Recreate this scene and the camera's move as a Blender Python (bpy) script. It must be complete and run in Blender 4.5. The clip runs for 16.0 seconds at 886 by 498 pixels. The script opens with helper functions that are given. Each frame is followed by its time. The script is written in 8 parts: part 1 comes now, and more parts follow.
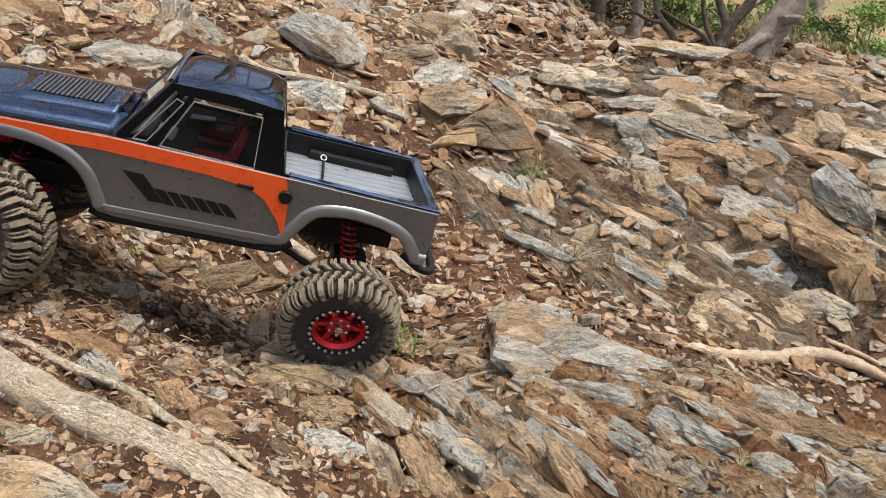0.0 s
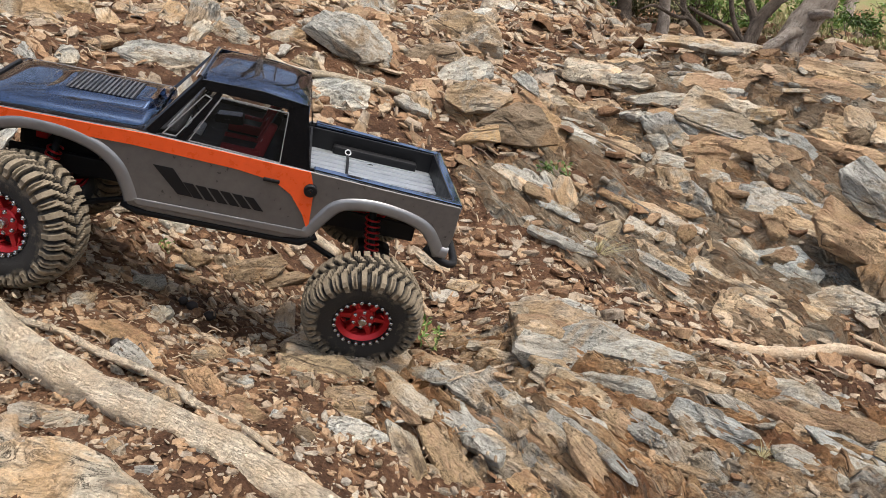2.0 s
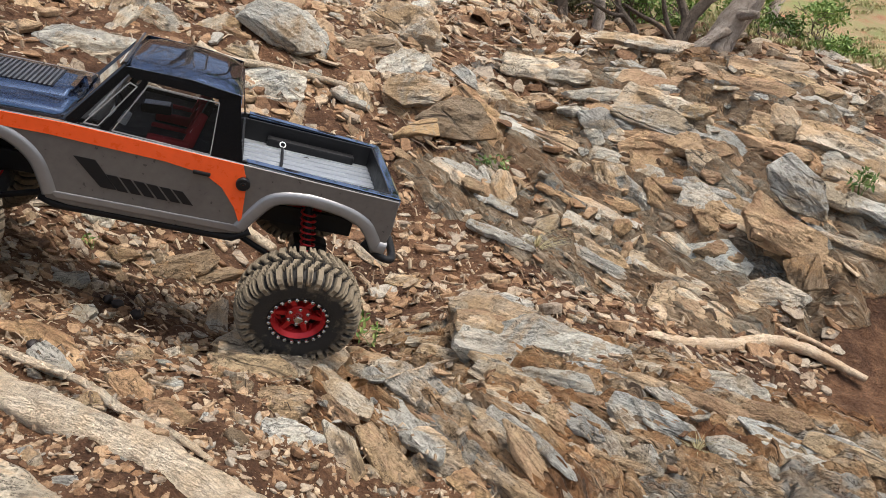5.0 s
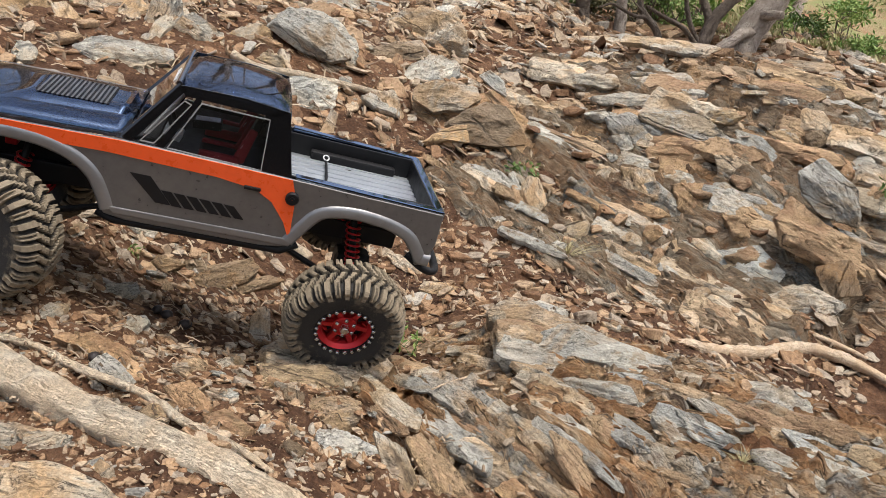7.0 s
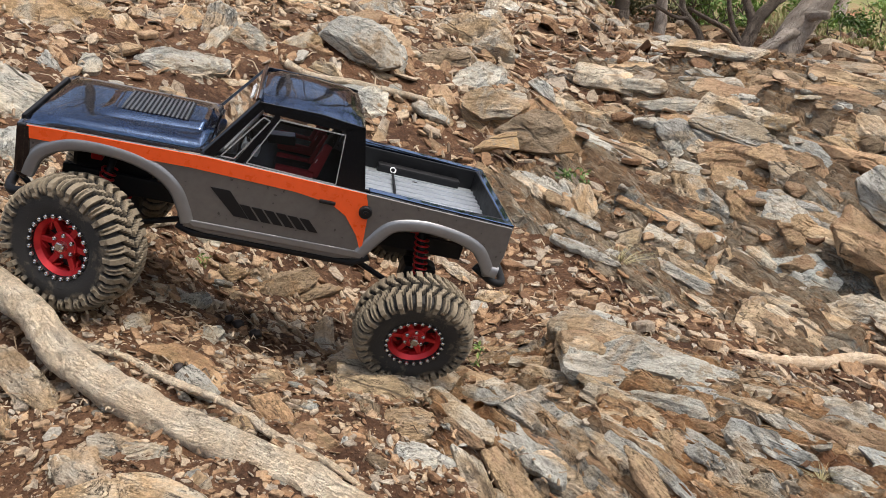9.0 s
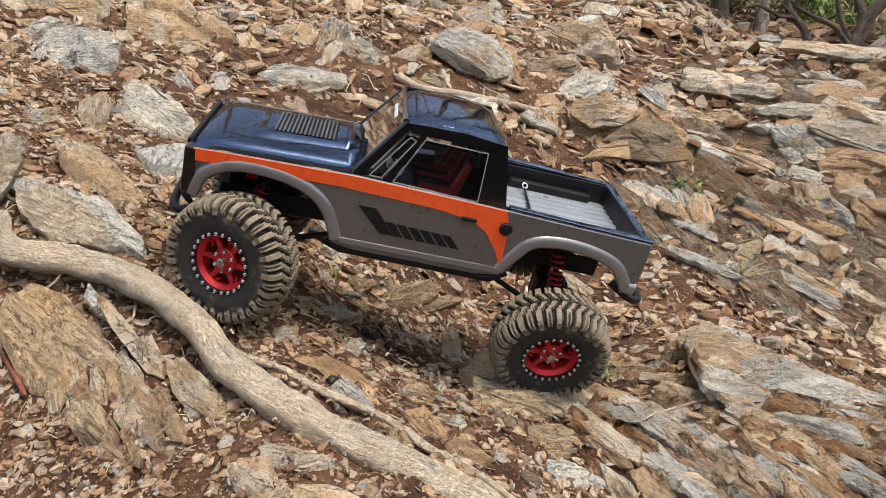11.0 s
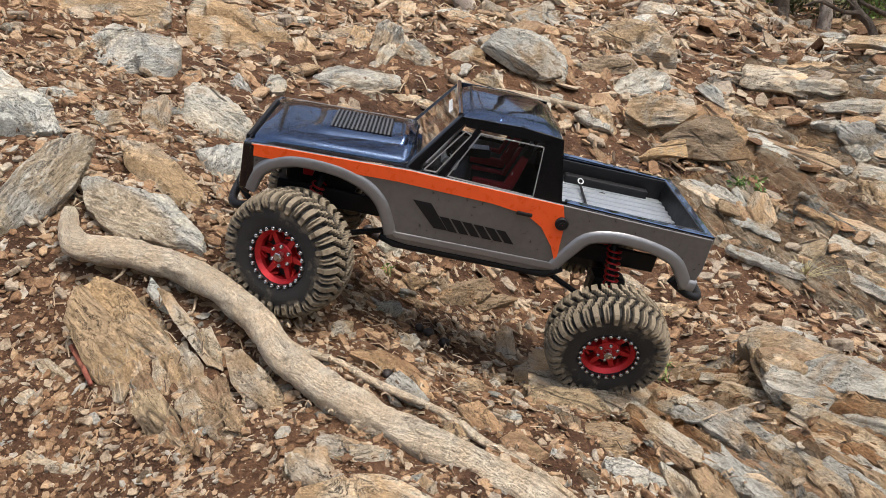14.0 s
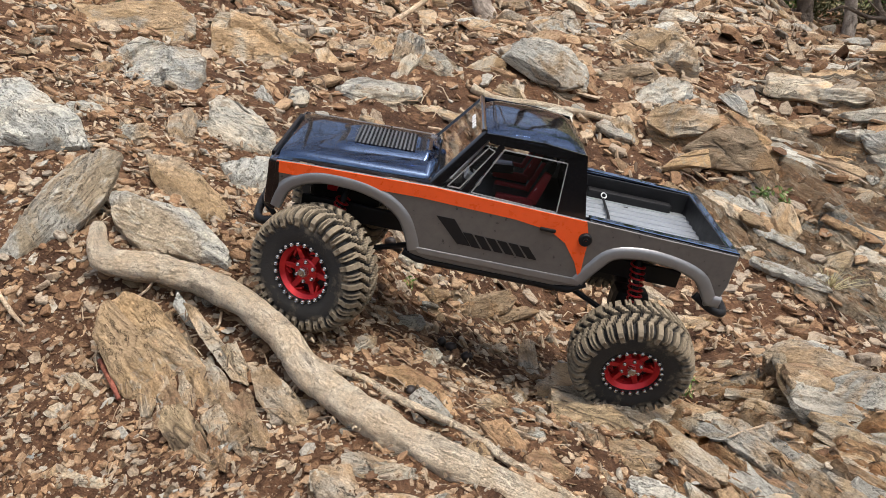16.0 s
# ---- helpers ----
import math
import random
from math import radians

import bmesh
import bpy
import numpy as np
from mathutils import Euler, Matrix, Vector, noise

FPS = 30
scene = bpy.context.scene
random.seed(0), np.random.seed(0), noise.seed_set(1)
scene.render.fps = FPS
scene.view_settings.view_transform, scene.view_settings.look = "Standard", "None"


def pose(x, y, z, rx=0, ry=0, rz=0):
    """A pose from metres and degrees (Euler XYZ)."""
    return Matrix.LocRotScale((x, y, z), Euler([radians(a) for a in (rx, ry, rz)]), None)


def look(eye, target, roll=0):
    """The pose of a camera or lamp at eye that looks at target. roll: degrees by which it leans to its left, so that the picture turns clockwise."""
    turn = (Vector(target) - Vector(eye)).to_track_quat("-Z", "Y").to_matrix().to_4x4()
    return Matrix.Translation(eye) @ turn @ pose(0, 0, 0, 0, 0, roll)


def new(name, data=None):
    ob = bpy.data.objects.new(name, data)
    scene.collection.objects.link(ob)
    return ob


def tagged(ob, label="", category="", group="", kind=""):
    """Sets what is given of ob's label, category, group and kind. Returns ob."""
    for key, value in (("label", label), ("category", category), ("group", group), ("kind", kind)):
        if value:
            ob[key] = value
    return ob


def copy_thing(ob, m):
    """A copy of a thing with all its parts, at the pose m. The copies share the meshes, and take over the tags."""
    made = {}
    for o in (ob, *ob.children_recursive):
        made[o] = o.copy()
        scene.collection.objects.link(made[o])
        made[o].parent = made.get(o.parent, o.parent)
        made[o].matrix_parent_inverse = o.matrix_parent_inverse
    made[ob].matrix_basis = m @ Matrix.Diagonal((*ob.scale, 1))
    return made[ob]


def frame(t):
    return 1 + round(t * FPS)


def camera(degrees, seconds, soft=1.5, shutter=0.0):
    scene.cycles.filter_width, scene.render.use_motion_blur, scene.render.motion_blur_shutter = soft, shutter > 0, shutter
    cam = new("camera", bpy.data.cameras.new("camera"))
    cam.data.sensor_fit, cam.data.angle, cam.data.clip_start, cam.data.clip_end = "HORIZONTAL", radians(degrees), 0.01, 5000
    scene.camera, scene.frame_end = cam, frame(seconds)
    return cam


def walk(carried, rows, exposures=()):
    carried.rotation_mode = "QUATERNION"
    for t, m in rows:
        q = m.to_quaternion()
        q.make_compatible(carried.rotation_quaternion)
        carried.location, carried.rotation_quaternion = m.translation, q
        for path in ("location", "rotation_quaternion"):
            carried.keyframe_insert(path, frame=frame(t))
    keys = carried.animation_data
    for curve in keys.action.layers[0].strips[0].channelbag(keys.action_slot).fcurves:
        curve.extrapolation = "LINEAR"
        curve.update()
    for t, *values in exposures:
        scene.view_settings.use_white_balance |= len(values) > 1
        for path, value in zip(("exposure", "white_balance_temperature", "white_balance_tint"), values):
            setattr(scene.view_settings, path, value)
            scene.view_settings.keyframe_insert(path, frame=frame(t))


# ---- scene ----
EXPOSURE = 0.96
cam = camera(61.5, 16.0, soft=0.4)
# seconds, eye (metres), turn (degrees)
PATH = [
    (0, 0.0889, 0.0105, 0.2826, 78.38, 0.02, 2.34),
    (0.5, 0.0914, 0.0094, 0.2850, 78.37, 0.03, 2.25),
    (1, 0.0967, 0.0029, 0.2780, 78.34, 0.15, 2.63),
    (1.5, 0.0929, 0.0015, 0.2771, 78.38, 0.22, 3.66),
    (2, 0.0923, 0.0006, 0.2784, 78.32, 0.35, 4.25),
    (2.5, 0.1026, -0.0050, 0.2819, 78.29, 0.31, 3.50),
    (3, 0.1088, -0.0023, 0.2772, 78.15, -0.06, 1.72),
    (3.2, 0.1007, 0.0163, 0.2701, 78.12, -0.38, 0.68),
    (5.3, 0.0880, 0.0106, 0.2818, 77.81, -0.48, -0.38),
    (5.5, 0.0817, 0.0082, 0.2857, 77.86, -0.43, -0.19),
    (6, 0.0686, 0.0059, 0.2917, 77.86, -0.32, 0.34),
    (6.5, 0.0683, 0.0035, 0.2963, 77.87, -0.28, 0.65),
    (7, 0.0659, 0.0041, 0.2918, 77.82, -0.18, 0.92),
    (7.5, 0.0633, 0.0041, 0.2922, 77.84, -0.12, 1.24),
    (8, 0.0447, 0.0016, 0.3020, 77.99, 0.01, 2.15),
    (8.2, 0.0382, 0.0013, 0.3033, 77.94, 0.06, 2.58),
    (10.3, 0.0055, -0.0078, 0.3095, 77.95, 0.50, 5.36),
    (10.5, -0.0056, -0.0087, 0.3126, 78.03, 0.66, 6.32),
    (11, -0.0272, -0.0119, 0.3186, 78.27, 1.17, 9.51),
    (11.5, -0.0446, -0.0179, 0.3276, 78.61, 1.70, 12.35),
    (12, -0.0407, -0.0157, 0.3216, 78.75, 2.03, 13.67),
    (12.5, -0.0360, -0.0172, 0.3144, 78.84, 2.10, 14.20),
    (13, -0.0329, -0.0148, 0.3114, 78.83, 2.09, 14.23),
    (13.5, -0.0315, -0.0118, 0.3108, 78.83, 1.98, 13.80),
    (14, -0.0307, -0.0112, 0.3077, 78.82, 1.93, 13.40),
    (14.5, -0.0365, -0.0177, 0.3162, 78.93, 1.90, 13.61),
    (15, -0.0442, -0.0180, 0.3232, 79.10, 1.99, 14.40),
    (15.5, -0.0383, -0.0145, 0.3264, 79.25, 2.09, 14.95),
    (16, -0.0344, -0.0118, 0.3179, 79.28, 2.09, 14.86),
]
walk(cam, [(t, pose(x, y, z, rx, ry, rz)) for t, x, y, z, rx, ry, rz in PATH], exposures=[(0.0, EXPOSURE)])

# ---- daylight: bright overcast, a soft sun high over the slope ----
SUN_UP, SUN_TURN = 66, 118
world = bpy.data.worlds.new("sky")
scene.world = world
world.use_nodes = True
wn, wl = world.node_tree.nodes, world.node_tree.links
sky = wn.new("ShaderNodeTexSky")
sky.sky_type, sky.sun_disc = "NISHITA", False
sky.sun_elevation, sky.sun_rotation = radians(SUN_UP), radians(SUN_TURN)
sky.air_density, sky.dust_density, sky.ozone_density = 1.0, 5.0, 1.0
soften = wn.new("ShaderNodeHueSaturation")
soften.inputs["Saturation"].default_value = 0.72
wl.new(sky.outputs[0], soften.inputs["Color"])
wl.new(soften.outputs[0], wn["Background"].inputs["Color"])
wn["Background"].inputs["Strength"].default_value = 0.115
sun = new("sun", bpy.data.lights.new("sun", "SUN"))
sun.data.energy, sun.data.angle, sun.data.color = 1.5, radians(17), (1.0, 0.95, 0.88)
sun.matrix_world = look((math.sin(radians(SUN_TURN)) * math.cos(radians(SUN_UP)), math.cos(radians(SUN_TURN)) * math.cos(radians(SUN_UP)), math.sin(radians(SUN_UP))), (0, 0, 0))


# ---- materials ----
class Mat:
    """A node material with short ways to add nodes."""

    def __init__(self, name, rough=0.8, metal=0.0, spec=0.3):
        self.m = bpy.data.materials.new(name)
        self.m.use_nodes = True
        self.n, self.l = self.m.node_tree.nodes, self.m.node_tree.links
        self.b = self.n["Principled BSDF"]
        self.b.inputs["Roughness"].default_value = rough
        self.b.inputs["Metallic"].default_value = metal
        self.b.inputs["Specular IOR Level"].default_value = spec

    def node(self, kind, **sets):
        nd = self.n.new(kind)
        for k, v in sets.items():
            nd.inputs[k.replace("_", " ")].default_value = v
        return nd

    def coords(self, kind="Object", scale=(1, 1, 1), turn=(0, 0, 0)):
        tc, mp = self.n.new("ShaderNodeTexCoord"), self.n.new("ShaderNodeMapping")
        self.l.new(tc.outputs[kind], mp.inputs["Vector"])
        mp.inputs["Scale"].default_value = scale
        mp.inputs["Rotation"].default_value = [radians(a) for a in turn]
        return mp.outputs[0]

    def noise(self, vec, scale, detail=5, rough=0.6, warp=0.0):
        nd = self.node("ShaderNodeTexNoise", Scale=scale, Detail=detail, Roughness=rough, Distortion=warp)
        self.l.new(vec, nd.inputs["Vector"])
        return nd.outputs["Fac"]

    def ramp(self, fac, *stops):
        nd = self.n.new("ShaderNodeValToRGB")
        el = nd.color_ramp.elements
        while len(el) < len(stops):
            el.new(0.5)
        for e, (p, c) in zip(el, stops):
            e.position, e.color = p, (*c, 1) if len(c) == 3 else c
        self.l.new(fac, nd.inputs["Fac"])
        return nd.outputs["Color"]

    def mix(self, fac, a, b, how="MIX"):
        nd = self.n.new("ShaderNodeMix")
        nd.data_type, nd.blend_type = "RGBA", how
        for sock, v in ((nd.inputs["Factor"], fac), (nd.inputs["A"], a), (nd.inputs["B"], b)):
            if isinstance(v, (int, float)):
                sock.default_value = v
            elif isinstance(v, tuple):
                sock.default_value = (*v, 1)
            else:
                self.l.new(v, sock)
        return nd.outputs["Result"]

    def maths(self, how, a, b=0.0, clamp=False):
        nd = self.n.new("ShaderNodeMath")
        nd.operation, nd.use_clamp = how, clamp
        for sock, v in zip(nd.inputs, (a, b)):
            if isinstance(v, (int, float)):
                sock.default_value = v
            else:
                self.l.new(v, sock)
        return nd.outputs[0]

    def color(self, c):
        if isinstance(c, tuple):
            self.b.inputs["Base Color"].default_value = (*c, 1)
        else:
            self.l.new(c, self.b.inputs["Base Color"])
        return self

    def bump(self, h, metres, strength=1.0):
        nd = self.node("ShaderNodeBump", Strength=strength, Distance=metres)
        self.l.new(h, nd.inputs["Height"])
        self.l.new(nd.outputs[0], self.b.inputs["Normal"])
        return self

    def cracks(self, vec, scale, width):
        """Thin broken lines, 1 in a crack."""
        bend = self.node("ShaderNodeTexNoise", Scale=scale * 1.7, Detail=5)
        self.l.new(vec, bend.inputs["Vector"])
        bent = self.n.new("ShaderNodeMix")
        bent.data_type = "VECTOR"
        bent.inputs["Factor"].default_value = 0.3
        self.l.new(vec, bent.inputs["A"])
        self.l.new(bend.outputs["Color"], bent.inputs["B"])
        vor = self.n.new("ShaderNodeTexVoronoi")
        vor.feature = "DISTANCE_TO_EDGE"
        vor.inputs["Scale"].default_value = scale
        self.l.new(bent.outputs["Result"], vor.inputs["Vector"])
        line = self.ramp(vor.outputs["Distance"], (0.0, (1, 1, 1)), (width, (0, 0, 0)))
        some = self.ramp(self.noise(vec, scale * 0.9, 3, 0.5), (0.45, (0, 0, 0)), (0.56, (1, 1, 1)))
        return self.maths("MULTIPLY", line, some)

    def seams(self, fac, mask, width, low=0.44, high=0.58):
        """Fine dark lines where a noise crosses its middle, broken up by a second noise."""
        away = self.maths("ABSOLUTE", self.maths("SUBTRACT", fac, 0.5))
        line = self.ramp(away, (0.0, (1, 1, 1)), (width, (0, 0, 0)))
        return self.maths("MULTIPLY", line, self.ramp(mask, (low, (0, 0, 0)), (high, (1, 1, 1))))

    def shine(self, fac):
        self.l.new(fac, self.b.inputs["Roughness"])
        return self


GREY, BLUISH, TAN = (0.57, 0.53, 0.445), (0.48, 0.49, 0.455), (0.54, 0.395, 0.245)
RUST, UMBER, PALE, OCHRE = (0.38, 0.24, 0.14), (0.18, 0.12, 0.08), (0.66, 0.62, 0.53), (0.55, 0.395, 0.225)


def schist(name, main, second, dark, warm, size=1.0, random_tone=0.0, kind="Object", turn=(0, 0, 0)):
    """Layered stone: fine leaves along local x, blotches, rust stains and dark cracks."""
    m = Mat(name, 0.75, spec=0.35)
    v = m.coords(kind, (4.6 / size, 12 / size, 22 / size), turn)
    w = m.coords(kind, (1 / size, 1 / size, 1 / size), turn)
    info = m.n.new("ShaderNodeObjectInfo")
    rnd = m.n.new("ShaderNodeVectorMath")
    rnd.operation = "SCALE"
    rnd.inputs[0].default_value = (17, 9, 5)
    m.l.new(info.outputs["Random"], rnd.inputs["Scale"])
    moved = []
    for vec in (v, w):
        shift = m.n.new("ShaderNodeVectorMath")
        shift.operation = "ADD"
        m.l.new(vec, shift.inputs[0])
        m.l.new(rnd.outputs[0], shift.inputs[1])
        moved.append(shift.outputs[0])
    v, w = moved
    leaf, fine = m.noise(v, 5.0, 8, 0.66, 0.7), m.noise(v, 21.0, 5, 0.7, 0.5)
    patch, stain = m.noise(w, 13.0, 6, 0.62, 0.6), m.noise(w, 6.5, 6, 0.62, 1.0)
    spot, grit = m.noise(w, 75.0, 6, 0.66, 0.3), m.noise(w, 420.0, 4, 0.7)
    c = m.mix(m.ramp(patch, (0.42, (0, 0, 0)), (0.58, (1, 1, 1))), main, second)
    c = m.mix(m.ramp(stain, (0.52, (0, 0, 0)), (0.60, (0.85, 0.85, 0.85))), c, warm)
    c = m.mix(m.ramp(m.maths("MULTIPLY", spot, m.ramp(patch, (0.35, (1, 1, 1)), (0.62, (0.55, 0.55, 0.55)))), (0.46, (0, 0, 0)), (0.56, (0.8, 0.8, 0.8))), c, tuple(0.62 * k for k in warm))
    c = m.mix(m.ramp(leaf, (0.54, (0, 0, 0)), (0.66, (0.75, 0.75, 0.75))), c, tuple(min(0.8, 1.22 * k + 0.04) for k in main))
    c = m.mix(m.ramp(leaf, (0.32, (0.6, 0.6, 0.6)), (0.42, (0, 0, 0))), c, dark)
    c = m.mix(m.ramp(fine, (0.32, (0.4, 0.4, 0.4)), (0.42, (0, 0, 0))), c, dark)
    crack = m.maths("MAXIMUM", m.cracks(v, 1.1, 0.03), m.maths("MAXIMUM", m.seams(leaf, patch, 0.012, 0.40, 0.5), m.maths("MULTIPLY", m.seams(fine, stain, 0.022, 0.45, 0.56), 0.45)))
    c = m.mix(m.maths("MULTIPLY", crack, 0.9), c, tuple(0.35 * k for k in dark))
    c = m.mix(0.6, c, m.ramp(grit, (0.3, (0.5, 0.48, 0.46)), (0.55, (1, 1, 1)), (0.78, (1.35, 1.3, 1.22))), "MULTIPLY")
    if random_tone:
        tone = m.ramp(info.outputs["Random"], (0.0, (0.72, 0.66, 0.6)), (0.35, (1, 0.97, 0.93)), (0.7, (1.15, 1.02, 0.85)), (1.0, (0.95, 1.0, 1.02)))
        c = m.mix(random_tone, c, tone, "MULTIPLY")
    m.color(c)
    h = m.maths("ADD", m.maths("MULTIPLY", leaf, 1.2), m.maths("ADD", m.maths("MULTIPLY", fine, 0.35), m.maths("ADD", m.maths("MULTIPLY", spot, 0.3), m.maths("MULTIPLY", grit, 0.07))))
    h = m.maths("SUBTRACT", h, m.maths("MULTIPLY", crack, 0.45))
    m.bump(h, 0.011 * size, 1.0)
    m.shine(m.ramp(patch, (0.3, (0.6, 0.6, 0.6)), (0.7, (0.85, 0.85, 0.85))))
    return m.m


stone_grey = schist("grey_schist", GREY, BLUISH, (0.10, 0.09, 0.08), TAN, 1.0, 0.7)
stone_tan = schist("tan_schist", TAN, GREY, (0.17, 0.11, 0.07), OCHRE, 1.0, 0.7)
stone_rust = schist("rusty_schist", RUST, TAN, UMBER, OCHRE, 1.0, 0.7)
stone_dark = schist("dark_schist", (0.26, 0.19, 0.12), (0.34, 0.265, 0.18), (0.07, 0.05, 0.036), (0.43, 0.275, 0.14), 1.0, 0.6)
stone_pale = schist("pale_schist", PALE, (0.50, 0.51, 0.48), (0.2, 0.17, 0.13), (0.58, 0.47, 0.33), 1.0, 0.4)
stone_blue = schist("bluish_schist", BLUISH, (0.45, 0.44, 0.40), (0.12, 0.115, 0.105), (0.48, 0.385, 0.26), 1.0, 0.5)


def plain(name, c, rough=0.5, metal=0.0, spec=0.4, grainy=0.15, size=60.0, relief=0.0):
    """A painted or moulded surface with faint uneven tone and gloss."""
    m = Mat(name, rough, metal, spec)
    n = m.noise(m.coords(), size, 6, 0.65)
    m.color(m.mix(grainy, c, m.ramp(n, (0.3, (0.4, 0.4, 0.4)), (0.7, (1.3, 1.3, 1.3))), "MULTIPLY"))
    m.shine(m.ramp(n, (0.3, (rough * 0.8,) * 3), (0.75, (min(1, rough * 1.25),) * 3)))
    if relief:
        m.bump(n, relief)
    return m.m


def ground_material():
    m = Mat("stony_soil", 0.9, spec=0.2)
    v = m.coords()
    at = m.n.new("ShaderNodeAttribute")
    at.attribute_name = "bare"
    gt = m.n.new("ShaderNodeAttribute")
    gt.attribute_name = "grass"
    big, mid, small = m.noise(v, 5.0, 5, 0.6, 0.3), m.noise(v, 38.0, 6, 0.65, 0.3), m.noise(v, 210.0, 5, 0.7)
    soil = m.mix(m.ramp(big, (0.38, (0, 0, 0)), (0.62, (1, 1, 1))), (0.070, 0.036, 0.021), (0.145, 0.075, 0.040))
    soil = m.mix(m.ramp(mid, (0.5, (0, 0, 0)), (0.68, (1, 1, 1))), soil, (0.215, 0.12, 0.068))
    soil = m.mix(0.8, soil, m.ramp(small, (0.3, (0.4, 0.38, 0.36)), (0.55, (1, 1, 1)), (0.75, (1.5, 1.4, 1.3))), "MULTIPLY")
    ends = []
    for name, by in (("run_p", 3.5), ("run_q", 20.0)):
        nd = m.n.new("ShaderNodeAttribute")
        nd.attribute_name = name
        ends.append(m.maths("MULTIPLY", nd.outputs["Fac"], by))
    layers = m.n.new("ShaderNodeCombineXYZ")
    m.l.new(ends[0], layers.inputs[0])
    m.l.new(ends[1], layers.inputs[1])
    leaf = m.noise(layers.outputs[0], 5.0, 8, 0.7, 0.5)
    thin = m.noise(layers.outputs[0], 19.0, 5, 0.65, 0.3)
    tn = m.n.new("ShaderNodeAttribute")
    tn.attribute_name = "tone"
    rock = m.ramp(m.maths("ADD", tn.outputs["Fac"], m.maths("MULTIPLY", m.maths("SUBTRACT", big, 0.5), 0.9)), (0.1, (0.19, 0.105, 0.056)), (0.3, (0.34, 0.20, 0.10)), (0.5, (0.41, 0.28, 0.165)), (0.68, (0.31, 0.26, 0.205)), (0.85, (0.25, 0.245, 0.23)), (1.0, (0.42, 0.37, 0.30)))
    rock = m.mix(m.ramp(leaf, (0.5, (0, 0, 0)), (0.68, (1, 1, 1))), rock, (0.42, 0.31, 0.20))
    rock = m.mix(m.ramp(mid, (0.56, (0, 0, 0)), (0.70, (0.8, 0.8, 0.8))), rock, (0.33, 0.185, 0.095))
    rock = m.mix(m.ramp(leaf, (0.31, (1, 1, 1)), (0.41, (0, 0, 0))), rock, (0.085, 0.06, 0.045))
    rock = m.mix(m.ramp(thin, (0.30, (0.9, 0.9, 0.9)), (0.40, (0, 0, 0))), rock, (0.085, 0.06, 0.045))
    rock = m.mix(0.6, rock, m.ramp(small, (0.3, (0.5, 0.48, 0.46)), (0.6, (1.1, 1.08, 1.05))), "MULTIPLY")
    edge = m.ramp(m.maths("ADD", at.outputs["Fac"], m.maths("MULTIPLY", m.maths("SUBTRACT", mid, 0.5), 0.9)), (0.4, (0, 0, 0)), (0.55, (1, 1, 1)))
    c = m.mix(edge, soil, rock)
    turf = m.mix(m.ramp(m.noise(v, 1.1, 8, 0.8), (0.4, (0, 0, 0)), (0.6, (1, 1, 1))), (0.30, 0.215, 0.125), (0.20, 0.22, 0.085))
    turf = m.mix(m.ramp(m.noise(v, 2.3, 8, 0.75), (0.5, (0, 0, 0)), (0.62, (1, 1, 1))), turf, (0.30, 0.15, 0.085))
    c = m.mix(gt.outputs["Fac"], c, turf)
    m.color(c)
    h = m.maths("ADD", m.maths("MULTIPLY", small, 0.35), m.maths("ADD", m.maths("MULTIPLY", mid, 0.8), m.maths("MULTIPLY", m.maths("ADD", leaf, m.maths("MULTIPLY", thin, 0.6)), m.maths("MULTIPLY", edge, 2.2))))
    m.bump(h, 0.020, 1.0)
    return m.m


soil = ground_material()


